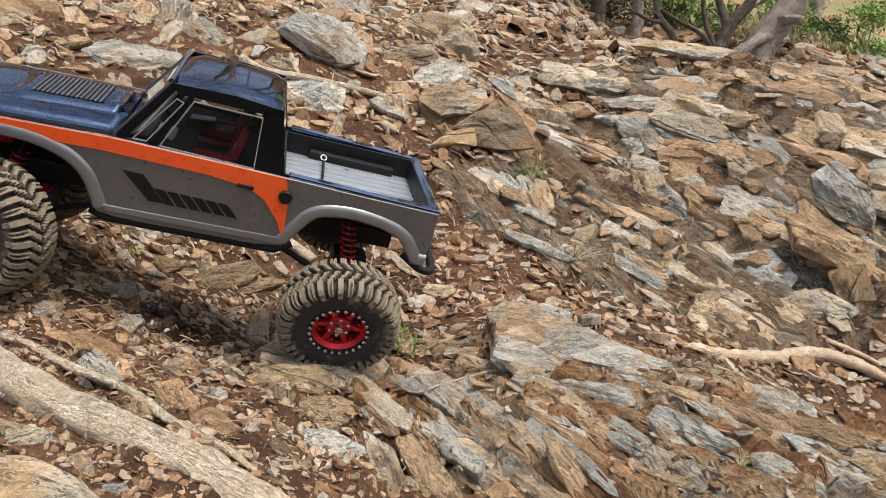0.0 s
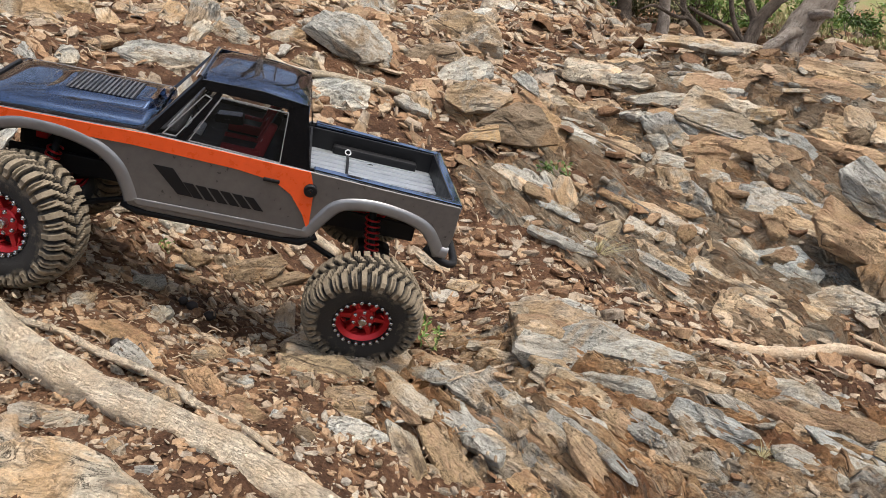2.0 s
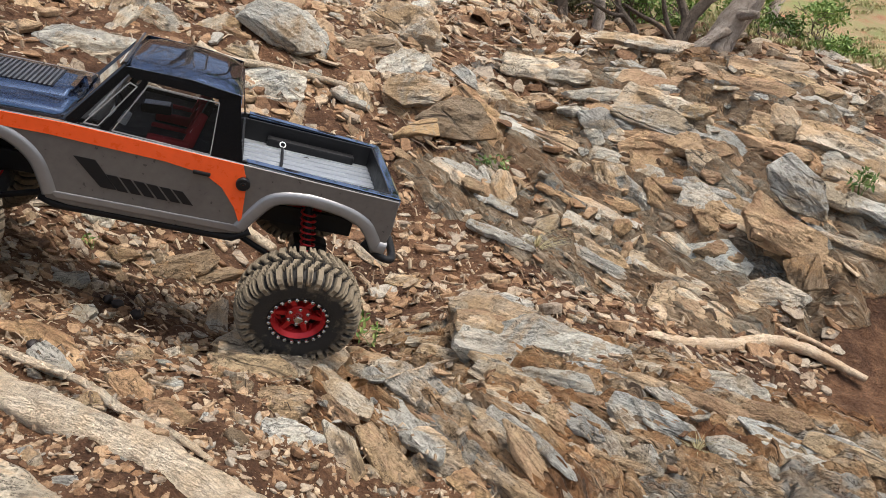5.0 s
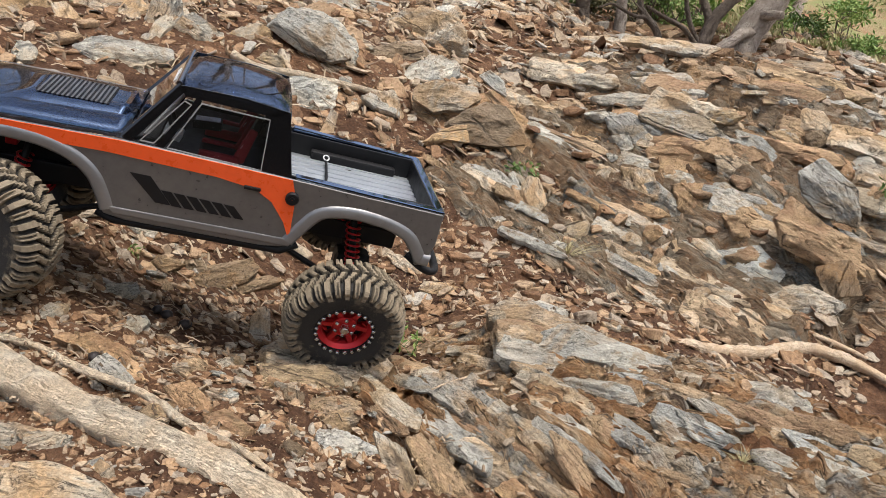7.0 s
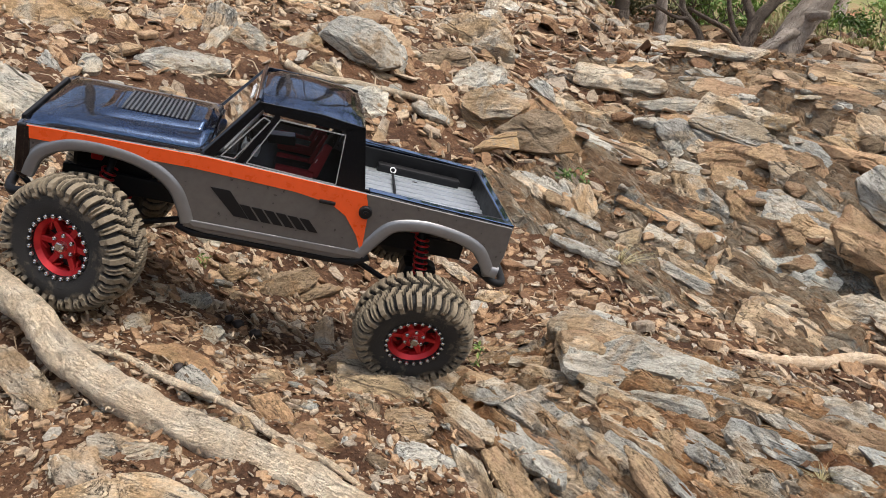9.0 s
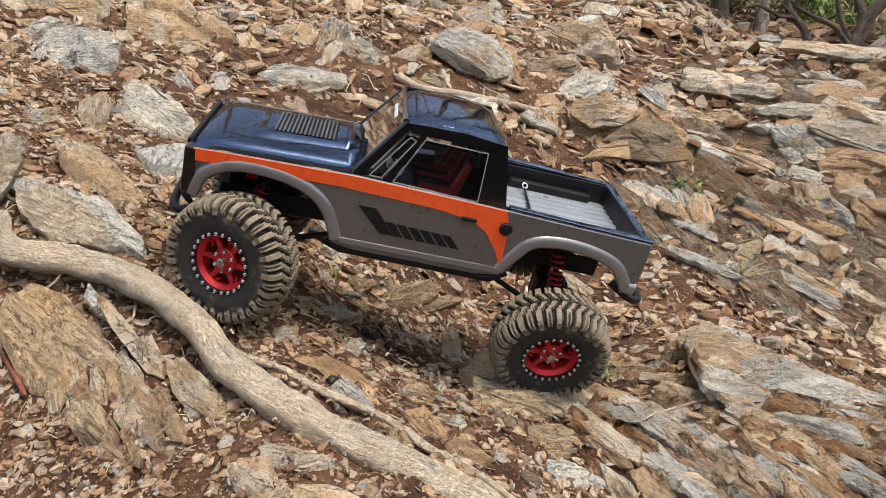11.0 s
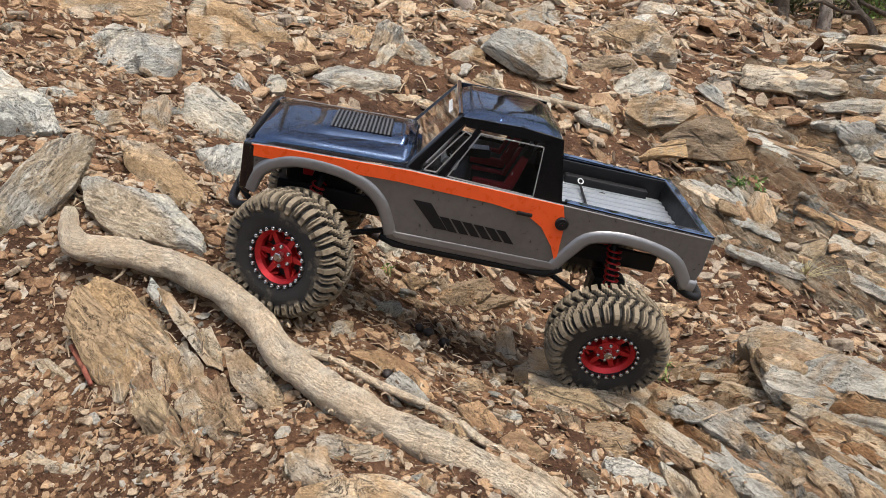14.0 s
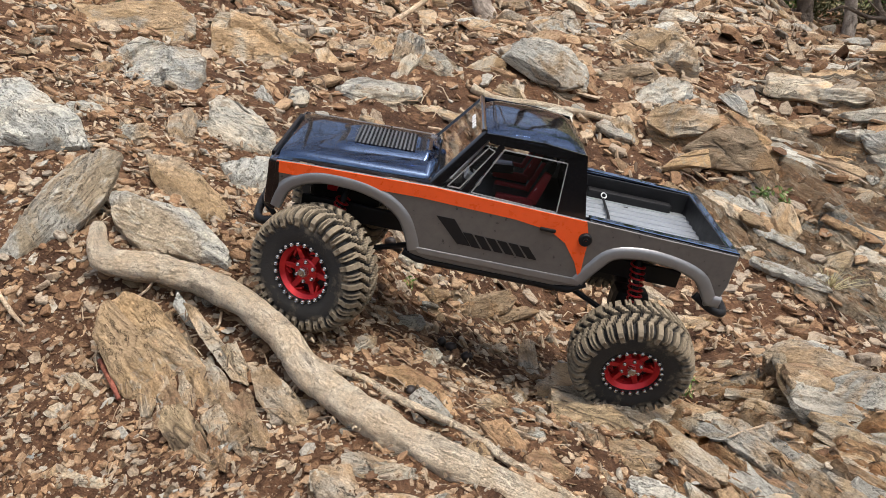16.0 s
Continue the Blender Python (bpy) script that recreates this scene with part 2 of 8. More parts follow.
def bark_material(name, light, mid, dark, stretch=(13, 3.2, 1), size=1.0, relief=0.004, scaly=0.0):
    """Ridged bark along the limb; scaly: how far it breaks up into plates."""
    m = Mat(name, 0.85, spec=0.2)
    v = m.coords("UV", tuple(s / size for s in stretch))
    w = m.coords("Object")
    ridge, spots = m.noise(v, 5.0, 7, 0.7, 0.8), m.noise(w, 45.0 / size, 5, 0.6)
    grit = m.noise(w, 300.0 / size, 4, 0.7)
    c = m.mix(m.ramp(ridge, (0.30, (0, 0, 0)), (0.46, (1, 1, 1))), dark, mid)
    c = m.mix(m.ramp(spots, (0.40, (0, 0, 0)), (0.62, (1, 1, 1))), c, light)
    long_seam = m.seams(m.noise(v, 2.6, 6, 0.65, 0.9), spots, 0.016, 0.42, 0.54)
    c = m.mix(m.maths("MULTIPLY", long_seam, 0.85), c, dark)
    h = m.maths("SUBTRACT", m.maths("ADD", ridge, m.maths("MULTIPLY", spots, 0.5)), m.maths("MULTIPLY", long_seam, 0.4))
    if scaly:
        vor = m.n.new("ShaderNodeTexVoronoi")
        vor.feature = "DISTANCE_TO_EDGE"
        vor.inputs["Scale"].default_value = 58.0 / size
        bent = m.n.new("ShaderNodeMix")
        bent.data_type = "VECTOR"
        bent.inputs["Factor"].default_value = 0.16
        nz = m.node("ShaderNodeTexNoise", Scale=14.0, Detail=4)
        uv = m.coords("UV", (1.7, 0.55, 1))
        m.l.new(uv, nz.inputs["Vector"])
        m.l.new(uv, bent.inputs["A"])
        m.l.new(nz.outputs["Color"], bent.inputs["B"])
        m.l.new(bent.outputs["Result"], vor.inputs["Vector"])
        plate = m.ramp(vor.outputs["Distance"], (0.0, (0, 0, 0)), (0.10, (1, 1, 1)))
        gap = m.maths("MULTIPLY", m.maths("SUBTRACT", 1.0, plate), m.ramp(spots, (0.42, (1, 1, 1)), (0.58, (0.1, 0.1, 0.1))))
        c = m.mix(m.maths("MULTIPLY", gap, scaly), c, dark)
        h = m.maths("ADD", h, m.maths("MULTIPLY", plate, 0.9 * scaly))
    c = m.mix(0.5, c, m.ramp(grit, (0.3, (0.55, 0.53, 0.5)), (0.6, (1.1, 1.1, 1.08))), "MULTIPLY")
    m.color(c)
    m.bump(m.maths("ADD", h, m.maths("MULTIPLY", grit, 0.25)), relief, 1.0)
    return m.m


pale_bark = bark_material("pale_root_bark", (0.90, 0.78, 0.61), (0.82, 0.66, 0.47), (0.36, 0.25, 0.16), (15, 3.2, 1), 1.0, 0.007, 0.4)
dry_bark = bark_material("dry_stick_bark", (0.70, 0.57, 0.42), (0.54, 0.40, 0.27), (0.25, 0.17, 0.11))
tree_bark = bark_material("grey_tree_bark", (0.52, 0.45, 0.39), (0.36, 0.30, 0.25), (0.13, 0.10, 0.08), (9, 2.5, 1), 4.0, 0.02)
dark_bark = bark_material("dark_branch_bark", (0.20, 0.16, 0.13), (0.12, 0.095, 0.075), (0.05, 0.04, 0.032), (9, 2.5, 1), 4.0, 0.02)


# ---- ground: a stony hillside that rises away and to the left ----
# heights of the broad swells, on lines that widen with distance
SWELLS = [
    [0.095, -0.089, -0.048, 0.281, 0.238, 0.372, 0.482, 0.357],
    [0.192, 0.002, 0.181, -0.213, -0.159, -0.279, -0.404, 0.102],
    [0.023, -0.514, 0.277, 0.016, 0.272, 0.28, -0.124, 0.589],
    [0.18, 0.044, 0.127, -0.224, -0.196, 0.151, -0.408, 0.306],
    [-0.056, 0.169, -0.083, 0.03, -0.045, 0.409, -0.178, 0.005],
    [-0.086, -0.227, -0.024, 0.197, -0.283, 0.033, -0.221, 0.67],
    [0.172, 0.056, 0.235, -0.098, -0.108, 0.383, -0.287, 0.295],
    [-0.04, -0.047, -0.023, -0.247, -0.022, 0.245, -0.161, -0.271],
    [-0.091, -0.041, 0.048, 0.129, 0.041, 0.044, -0.062, 0.361],
]


def smooth(a, b, x):
    k = np.clip((x - a) / (b - a), 0, 1)
    return k * k * (3 - 2 * k)


def swell(x, y):
    """Height of the hillside without its small relief."""
    x, y = np.asarray(x, float), np.asarray(y, float)
    u, v = np.arcsinh(x / 0.5), np.arcsinh((y - 0.3) / 0.5)
    z = -0.2 * x + 0.2 * (y - 0.7)
    for i, line in enumerate(SWELLS):
        for j, h in enumerate(line):
            z = z + h * np.exp(-((u - (-2 + 0.5 * i)) ** 2 + (v - (-0.4 + 0.5 * j)) ** 2) / 0.5)
    return z


def lattice(ix, iy, seed):
    h = (ix.astype(np.int64) * 374761393 + iy.astype(np.int64) * 668265263 + seed * 974634) & 0xFFFFFFFF
    h = ((h ^ (h >> 13)) * 1274126177) & 0xFFFFFFFF
    return ((h ^ (h >> 16)) & 0xFFFF) / 32767.5 - 1


def grain(x, y, size, seed=0):
    """Smooth value noise, -1 to 1, with features of that size."""
    x, y = np.asarray(x, float) / size, np.asarray(y, float) / size
    ix, iy = np.floor(x), np.floor(y)
    fx, fy = x - ix, y - iy
    fx, fy = fx * fx * (3 - 2 * fx), fy * fy * (3 - 2 * fy)
    a, b = lattice(ix, iy, seed), lattice(ix + 1, iy, seed)
    c, d = lattice(ix, iy + 1, seed), lattice(ix + 1, iy + 1, seed)
    return (a * (1 - fx) + b * fx) * (1 - fy) + (c * (1 - fx) + d * fx) * fy


# bare rock: middle x, y, half length, half width, turn in degrees, run of the layers, lift, spacing of the layers
OUTCROPS = [
    (0.21, 0.85, 0.21, 0.075, -13, -13, 0.012, 0.014),
    (0.10, 0.66, 0.15, 0.12, -40, -48, 0.010, 0.021),
    (0.27, 0.64, 0.22, 0.10, -28, -32, 0.016, 0.017),
    (0.46, 0.70, 0.18, 0.08, -26, -28, 0.014, 0.017),
    (0.00, 0.62, 0.06, 0.05, -40, -48, 0.004, 0.015),
    (0.55, 1.58, 0.40, 0.24, -40, -34, 0.030, 0.042),
    (0.92, 1.62, 0.42, 0.26, -40, -38, 0.045, 0.046),
    (0.30, 1.72, 0.30, 0.16, -25, -30, 0.030, 0.036),
    (0.20, 1.45, 0.22, 0.14, -30, -33, 0.015, 0.026),
    (0.75, 2.10, 0.60, 0.22, -12, -30, 0.030, 0.050),
    (0.42, 1.33, 0.26, 0.12, -12, -28, 0.010, 0.026),
]


def layers(p, q, up, step, sizes, crisp=0.78):
    """Relief and tone of tilted, broken rock layers; p along them, q across."""
    z = up + 0.9 * step * grain(p * 0.4, q, 4 * step, 5)
    hue = 0.5
    bend = p + 0.6 * step * grain(p, q, 2 * step, 6)
    for wide, high, seed in sizes:
        w = step * wide
        layer = q / w + 0.7 * grain(p * 0.3, q, 4 * w, seed) + 0.16 * grain(p * 0.5, q, 1.2 * w, seed + 1)
        n = np.floor(layer)
        tooth = layer - n
        along = bend / (8 * w) + 0.35 * grain(p * 0.2, q, 3 * w, seed + 4)
        m = np.floor(along)
        ease, turn_ = smooth(crisp, 1, tooth), smooth(0.5 + crisp / 2, 1, along - m)
        row = [lattice(n + i, m, seed + 2) * (1 - turn_) + lattice(n + i, m + 1, seed + 2) * turn_ for i in (0, 1)]
        split = np.minimum(along - m, 1 - along + m)
        z = z + high * step * (0.6 * tooth * (1 - ease) + 0.6 * (row[0] * (1 - ease) + row[1] * ease) - 0.35 - 0.5 * np.clip(1 - split * 16, 0, 1))
        hue = hue + (0.30 if wide == 1.0 else 0.14) * lattice(n, m, seed + 3)
    return z, hue


def bare(x, y):
    """How much bare rock there is (0 to 1), its lift and its layers' relief."""
    mask, lift, tone = np.zeros_like(x), np.zeros_like(x), np.full_like(x, 0.5)
    run_p, run_q = x * 1.0, y * 1.0
    for mx, my, a, b, turn, run, up, step in OUTCROPS:
        near = (np.abs(x - mx) < 1.6 * a + b) & (np.abs(y - my) < 1.6 * a + b)
        if not near.any():
            continue
        X, Y = x[near] - mx, y[near] - my
        c, s = math.cos(radians(turn)), math.sin(radians(turn))
        p, q = X * c + Y * s, -X * s + Y * c
        r = np.sqrt((p / a) ** 2 + (q / b) ** 2) + 0.16 * grain(X, Y, 0.05, 3) + 0.25 * grain(X, Y, 0.13, 4)
        k = 1 - smooth(0.75, 1.08, r)
        c, s = math.cos(radians(run)), math.sin(radians(run))
        p, q = X * c + Y * s, -X * s + Y * c
        z, hue = layers(p, q, up, step, ((1.0, 1.15, 7), (0.36, 0.55, 17)))
        z = k * z
        tone[near] = np.where(k > mask[near], hue, tone[near])
        run_p[near] = np.where(k > mask[near], p, run_p[near])
        run_q[near] = np.where(k > mask[near], q + 0.5 * step * grain(p * 0.3, q, 4 * step, 7), run_q[near])
        lift[near] = np.where(k > 0, np.where(mask[near] > 0, np.maximum(lift[near], z), z), lift[near])
        mask[near] = np.maximum(mask[near], k)
    return mask, lift, tone, run_p, run_q


def height(x, y):
    """Height of the ground with its relief."""
    x, y = np.asarray(x, float), np.asarray(y, float)
    far = np.clip(y, 0.5, 6)
    mask, lift = bare(np.atleast_1d(x), np.atleast_1d(y))[:2]
    soil = 0.010 * grain(x, y, 0.09, 11) + 0.006 * grain(x, y, 0.035, 12) + 0.0025 * grain(x, y, 0.012, 13)
    soil = soil + 0.02 * smooth(1, 3, far) * grain(x, y, 0.3, 14) + 0.3 * smooth(6, 40, y) * grain(x, y, 6.0, 15) + 0.3 * np.clip(y - 8, 0, 60) * smooth(7, 12, y)
    return swell(x, y) + soil * (1 - 0.75 * mask) + lift


# ---- end of shape ----
def spaced(lo, fine_lo, fine_hi, hi, step, growth, most):
    """Grid lines: even steps in the middle, widening outwards."""
    def out(start, end, sign):
        got, d, p = [], step, start
        while (end - p) * sign > 0:
            d = min(d * growth, most)
            p += d * sign
            got.append(p)
        return got
    return np.array(out(fine_lo, lo, -1)[::-1] + list(np.arange(fine_lo, fine_hi, step)) + out(fine_hi, hi, 1))


def part(name, bm, material, parent=None, label="", smooth_faces=False):
    """Links a bmesh as one mesh object under a thing or a part."""
    me = bpy.data.meshes.new(name)
    bm.to_mesh(me)
    bm.free()
    if smooth_faces:
        me.polygons.foreach_set("use_smooth", [True] * len(me.polygons))
    for mt in material if isinstance(material, (list, tuple)) else (material,):
        me.materials.append(mt)
    ob = new(name, me)
    ob.parent = parent
    return tagged(ob, label) if label else ob


def sheet(name, verts, faces, material, smooth_faces=True):
    me = bpy.data.meshes.new(name)
    me.vertices.add(len(verts))
    me.vertices.foreach_set("co", np.asarray(verts, np.float32).ravel())
    faces = np.asarray(faces, np.int32)
    me.loops.add(faces.size)
    me.loops.foreach_set("vertex_index", faces.ravel())
    me.polygons.add(len(faces))
    me.polygons.foreach_set("loop_start", np.arange(len(faces), dtype=np.int32) * faces.shape[1])
    me.update(calc_edges=True)
    me.polygons.foreach_set("use_smooth", [smooth_faces] * len(faces))
    me.materials.append(material)
    return new(name, me)


gx = spaced(-400, -0.95, 0.75, 400, 0.0046, 1.04, 30)
gy = spaced(-400, 0.38, 1.88, 600, 0.0054, 1.014, 30)
GX, GY = np.meshgrid(gx, gy)
GZ = height(GX, GY) - 0.014 * smooth(0.35, 0.9, bare(GX, GY)[0])
nx, ny = len(gx), len(gy)
k = (np.arange(ny - 1)[:, None] * nx + np.arange(nx - 1)).ravel()
ground = sheet("ground", np.stack([GX, GY, GZ], -1).reshape(-1, 3), np.stack([k, k + 1, k + 1 + nx, k + nx], -1), soil)
tagged(ground, "reddish brown stony soil with bare layered rock on a hillside", "ground", kind="structure")
rocky = bare(GX, GY)
for name, values in zip(("bare", "lift", "tone", "run_p", "run_q"), rocky):
    if name != "lift":
        ground.data.attributes.new(name, "FLOAT", "POINT").data.foreach_set("value", values.astype(np.float32).ravel())
ground.data.set_sharp_from_angle(angle=radians(38))
turf = np.clip(smooth(4.4, 6.0, GY + 0.35 * (GX - 1.5)) * smooth(0.9, 1.6, GX), 0, 1)
ground.data.attributes.new("grass", "FLOAT", "POINT").data.foreach_set("value", turf.astype(np.float32).ravel())


# ---- bare rock standing out of the slope ----
def bedrock_material(name, *tones):
    """Tilted layers of schist in the given tones, split by dark cracks along the layers."""
    m = Mat(name, 0.78, spec=0.3)
    w = m.coords("Object")
    ends = []
    for name, by in (("run_p", 2.6), ("run_q", 20.0)):
        nd = m.n.new("ShaderNodeAttribute")
        nd.attribute_name = name
        ends.append(m.maths("MULTIPLY", nd.outputs["Fac"], by))
    run = m.n.new("ShaderNodeCombineXYZ")
    m.l.new(ends[0], run.inputs[0])
    m.l.new(ends[1], run.inputs[1])
    v = run.outputs[0]
    tn = m.n.new("ShaderNodeAttribute")
    tn.attribute_name = "tone"
    leaf, thin, wide = m.noise(v, 5.0, 8, 0.72), m.noise(v, 22.0, 6, 0.7), m.noise(v, 1.6, 5, 0.6)
    patch, spot, grit = m.noise(w, 9.0, 5, 0.6, 0.4), m.noise(w, 55.0, 6, 0.65, 0.3), m.noise(w, 320.0, 4, 0.7)
    hue = m.maths("ADD", m.maths("MULTIPLY", tn.outputs["Fac"], 0.5), m.maths("ADD", m.maths("MULTIPLY", m.maths("SUBTRACT", patch, 0.5), 1.5), m.maths("MULTIPLY", wide, 0.5)))
    c = m.ramp(hue, *zip((0.15, 0.32, 0.50, 0.64, 0.76, 0.90), tones))
    c = m.mix(m.ramp(leaf, (0.52, (0, 0, 0)), (0.66, (0.8, 0.8, 0.8))), c, (0.44, 0.37, 0.275))
    c = m.mix(m.ramp(spot, (0.54, (0, 0, 0)), (0.68, (0.75, 0.75, 0.75))), c, (0.35, 0.185, 0.085))
    c = m.mix(m.ramp(leaf, (0.36, (0.95, 0.95, 0.95)), (0.44, (0, 0, 0))), c, (0.10, 0.068, 0.045))
    c = m.mix(m.ramp(thin, (0.33, (0.9, 0.9, 0.9)), (0.42, (0, 0, 0))), c, (0.09, 0.065, 0.045))
    seam = m.maths("MAXIMUM", m.seams(leaf, patch, 0.013, 0.42, 0.56), m.maths("MAXIMUM", m.seams(wide, leaf, 0.008, 0.4, 0.5), m.maths("MULTIPLY", m.seams(thin, spot, 0.022, 0.48, 0.6), 0.7)))
    seam = m.maths("MAXIMUM", seam, m.cracks(v, 2.0, 0.06))
    c = m.mix(m.maths("MULTIPLY", seam, 0.75), c, (0.05, 0.036, 0.026))
    c = m.mix(0.7, c, m.ramp(grit, (0.3, (0.5, 0.48, 0.46)), (0.55, (1, 1, 1)), (0.78, (1.35, 1.3, 1.22))), "MULTIPLY")
    m.color(c)
    h = m.maths("ADD", m.maths("ADD", leaf, m.maths("MULTIPLY", thin, 0.2)), m.maths("ADD", m.maths("MULTIPLY", spot, 0.4), m.maths("MULTIPLY", grit, 0.12)))
    h = m.maths("SUBTRACT", h, m.maths("MULTIPLY", seam, 0.35))
    m.bump(h, 0.009, 1.0)
    return m.m


bedrock = bedrock_material("layered_bedrock", (0.20, 0.095, 0.043), (0.37, 0.20, 0.09), (0.48, 0.31, 0.165), (0.46, 0.35, 0.23), (0.35, 0.335, 0.295), (0.53, 0.46, 0.35))
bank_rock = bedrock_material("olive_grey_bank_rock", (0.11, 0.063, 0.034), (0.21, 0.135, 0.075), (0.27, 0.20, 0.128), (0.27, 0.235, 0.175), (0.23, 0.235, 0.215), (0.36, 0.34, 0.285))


def outcrop(mx, my, a, b, turn, run, up, step):
    """A patch of bare bedrock whose broken layers stand out; its rim dips under the soil."""
    r = math.hypot(a, b) * 1.05
    c, s = math.cos(radians(run)), math.sin(radians(run))
    span = [max(abs(f * a * math.cos(radians(turn - run)) - g * b * math.sin(radians(turn - run))) for f in (-1.2, 1.2) for g in (-1.2, 1.2)),
            max(abs(f * a * math.sin(radians(turn - run)) + g * b * math.cos(radians(turn - run))) for f in (-1.2, 1.2) for g in (-1.2, 1.2))]
    p1, q1 = np.arange(-span[0], span[0], step * 0.24), np.arange(-span[1], span[1], step * 0.075)
    P, Q = np.meshgrid(p1, q1)
    X, Y = P * c - Q * s, P * s + Q * c
    ct, st = math.cos(radians(turn)), math.sin(radians(turn))
    u, v = X * ct + Y * st, -X * st + Y * ct
    edge = np.sqrt((u / a) ** 2 + (v / b) ** 2) + 0.16 * grain(X, Y, 0.05, 3) + 0.25 * grain(X, Y, 0.13, 4)
    k = 1 - smooth(0.75, 1.08, edge)
    z, hue = layers(P, Q, up, step, ((1.0, 1.15, 7), (0.36, 0.6, 17), (0.14, 0.24, 27)) if my < 1.2 else ((1.0, 0.85, 7), (0.36, 0.5, 17), (0.14, 0.24, 27)), 0.9)
    z = z + 0.10 * step * grain(P * 0.4, Q, 0.2 * step, 37)
    z = z + (0.4 if my > 1.2 else 0.2) * step * (grain(P * 0.5, Q, 3.2 * step, 41) - 1.2 * np.abs(grain(P * 0.6, Q, 5 * step, 43)) + 0.35)
    z = swell(X + mx, Y + my) + k * z - 0.03 * (1 - k)
    cols = len(p1)
    n = (np.arange(len(q1) - 1)[:, None] * cols + np.arange(cols - 1)).ravel()
    n = n[(edge.ravel()[n] < 1.25)]
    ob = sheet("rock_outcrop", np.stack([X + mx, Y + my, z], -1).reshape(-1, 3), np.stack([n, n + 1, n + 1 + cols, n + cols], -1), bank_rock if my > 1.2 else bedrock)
    for name, values in (("run_p", P + mx), ("run_q", Q + my), ("tone", hue)):
        ob.data.attributes.new(name, "FLOAT", "POINT").data.foreach_set("value", values.astype(np.float32).ravel())
    ob.data.set_sharp_from_angle(angle=radians(17))
    size = "broad" if a > 0.25 else "low"
    return tagged(ob, f"{size} outcrop of tilted rusty and blue-grey rock layers", "rock", "bare rock outcrops")


for spec in OUTCROPS:
    outcrop(*spec)


# ---- roots and sticks ----
def glide(points, n):
    """A smooth line of n points through the given ones (Catmull-Rom)."""
    p = np.array(points, float)
    p = np.vstack([2 * p[0] - p[1], p, 2 * p[-1] - p[-2]])
    out = []
    for t in np.linspace(0, len(p) - 3 - 1e-6, n):
        i, f = int(t), t - int(t)
        a, b, c, d = p[i:i + 4]
        out.append(0.5 * (2 * b + (c - a) * f + (2 * a - 5 * b + 4 * c - d) * f ** 2 + (3 * b - a - 3 * c + d) * f ** 3))
    return np.array(out)


def limb_mesh(name, points, radii, material, seed=0, rings=90, sides=14, knobby=0.14, parent=None):
    """A tapered, knobby length of wood with bark ridges; uv runs round and along it."""
    rng = np.random.RandomState(seed)
    line = glide(points, rings)
    rad = np.interp(np.linspace(0, len(radii) - 1, rings), range(len(radii)), radii)
    step = np.linalg.norm(np.diff(line, axis=0), axis=1)
    along = np.concatenate([[0], np.cumsum(step)])
    up = Vector((0.1, 0.05, 1)).normalized()
    verts, uv = [], []
    for i in range(rings):
        d = Vector(line[min(i + 1, rings - 1)] - line[max(i - 1, 0)]).normalized()
        s = d.cross(up).normalized()
        n = s.cross(d)
        for j in range(sides):
            a = 2 * math.pi * j / sides
            r = rad[i]
            q = Vector((math.cos(a) * 2.2, math.sin(a) * 2.2, along[i] / max(radii) * 0.8 + seed * 3.1))
            r *= 1 + knobby * noise.noise(q * 0.6) + 0.6 * knobby * noise.noise(q * 2.3) + 0.35 * knobby * noise.noise(Vector((q.x * 3, q.y * 3, q.z * 1.5)))
            verts.append(Vector(line[i]) + (s * math.cos(a) + n * math.sin(a)) * r)
            uv.append((a / (2 * math.pi), along[i]))
    faces = [(i * sides + j, i * sides + (j + 1) % sides, (i + 1) * sides + (j + 1) % sides, (i + 1) * sides + j) for i in range(rings - 1) for j in range(sides)]
    faces += [tuple(range(sides))[::-1], tuple((rings - 1) * sides + j for j in range(sides))]
    me = bpy.data.meshes.new(name)
    me.from_pydata(verts, [], faces)
    lay = me.uv_layers.new(name="uv")
    girth = 2 * math.pi * max(radii)
    for poly in me.polygons:
        js = [me.loops[l].vertex_index for l in poly.loop_indices]
        wrap = any(v % sides == sides - 1 for v in js) and any(v % sides == 0 for v in js)
        for l, v in zip(poly.loop_indices, js):
            a = uv[v][0]
            lay.data[l].uv = ((1.0 if wrap and a < 0.5 else a) * girth * 4, uv[v][1] * 4)
        poly.use_smooth = True
    me.materials.append(material)
    ob = new(name, me)
    ob.parent = parent
    return ob


def on_ground(points, lift):
    return [(x, y, float(swell(x, y)) + h) for (x, y), h in zip(points, lift if isinstance(lift, (list, tuple)) else [lift] * len(points))]


# the bare root that crosses the near slope
root = limb_mesh("root", [(-0.58, 0.632, 0.21), (-0.568, 0.615, 0.196), (-0.55, 0.604, 0.181), (-0.521, 0.609, 0.174), (-0.484, 0.616, 0.167), (-0.437, 0.617, 0.153), (-0.388, 0.601, 0.134), (-0.346, 0.578, 0.115), (-0.315, 0.551, 0.099), (-0.283, 0.534, 0.087), (-0.236, 0.512, 0.072), (-0.194, 0.494, 0.062), (-0.156, 0.48, 0.056), (-0.121, 0.47, 0.047), (-0.089, 0.463, 0.036), (-0.045, 0.447, 0.018), (0.0, 0.433, -0.004), (0.05, 0.41, -0.06)], (0.008, 0.0145, 0.0145, 0.014, 0.0145, 0.014, 0.0135, 0.013), pale_bark, 3, 220, 24, 0.2)
tagged(root, "thick pale tree root lying bare over the slope", "root")
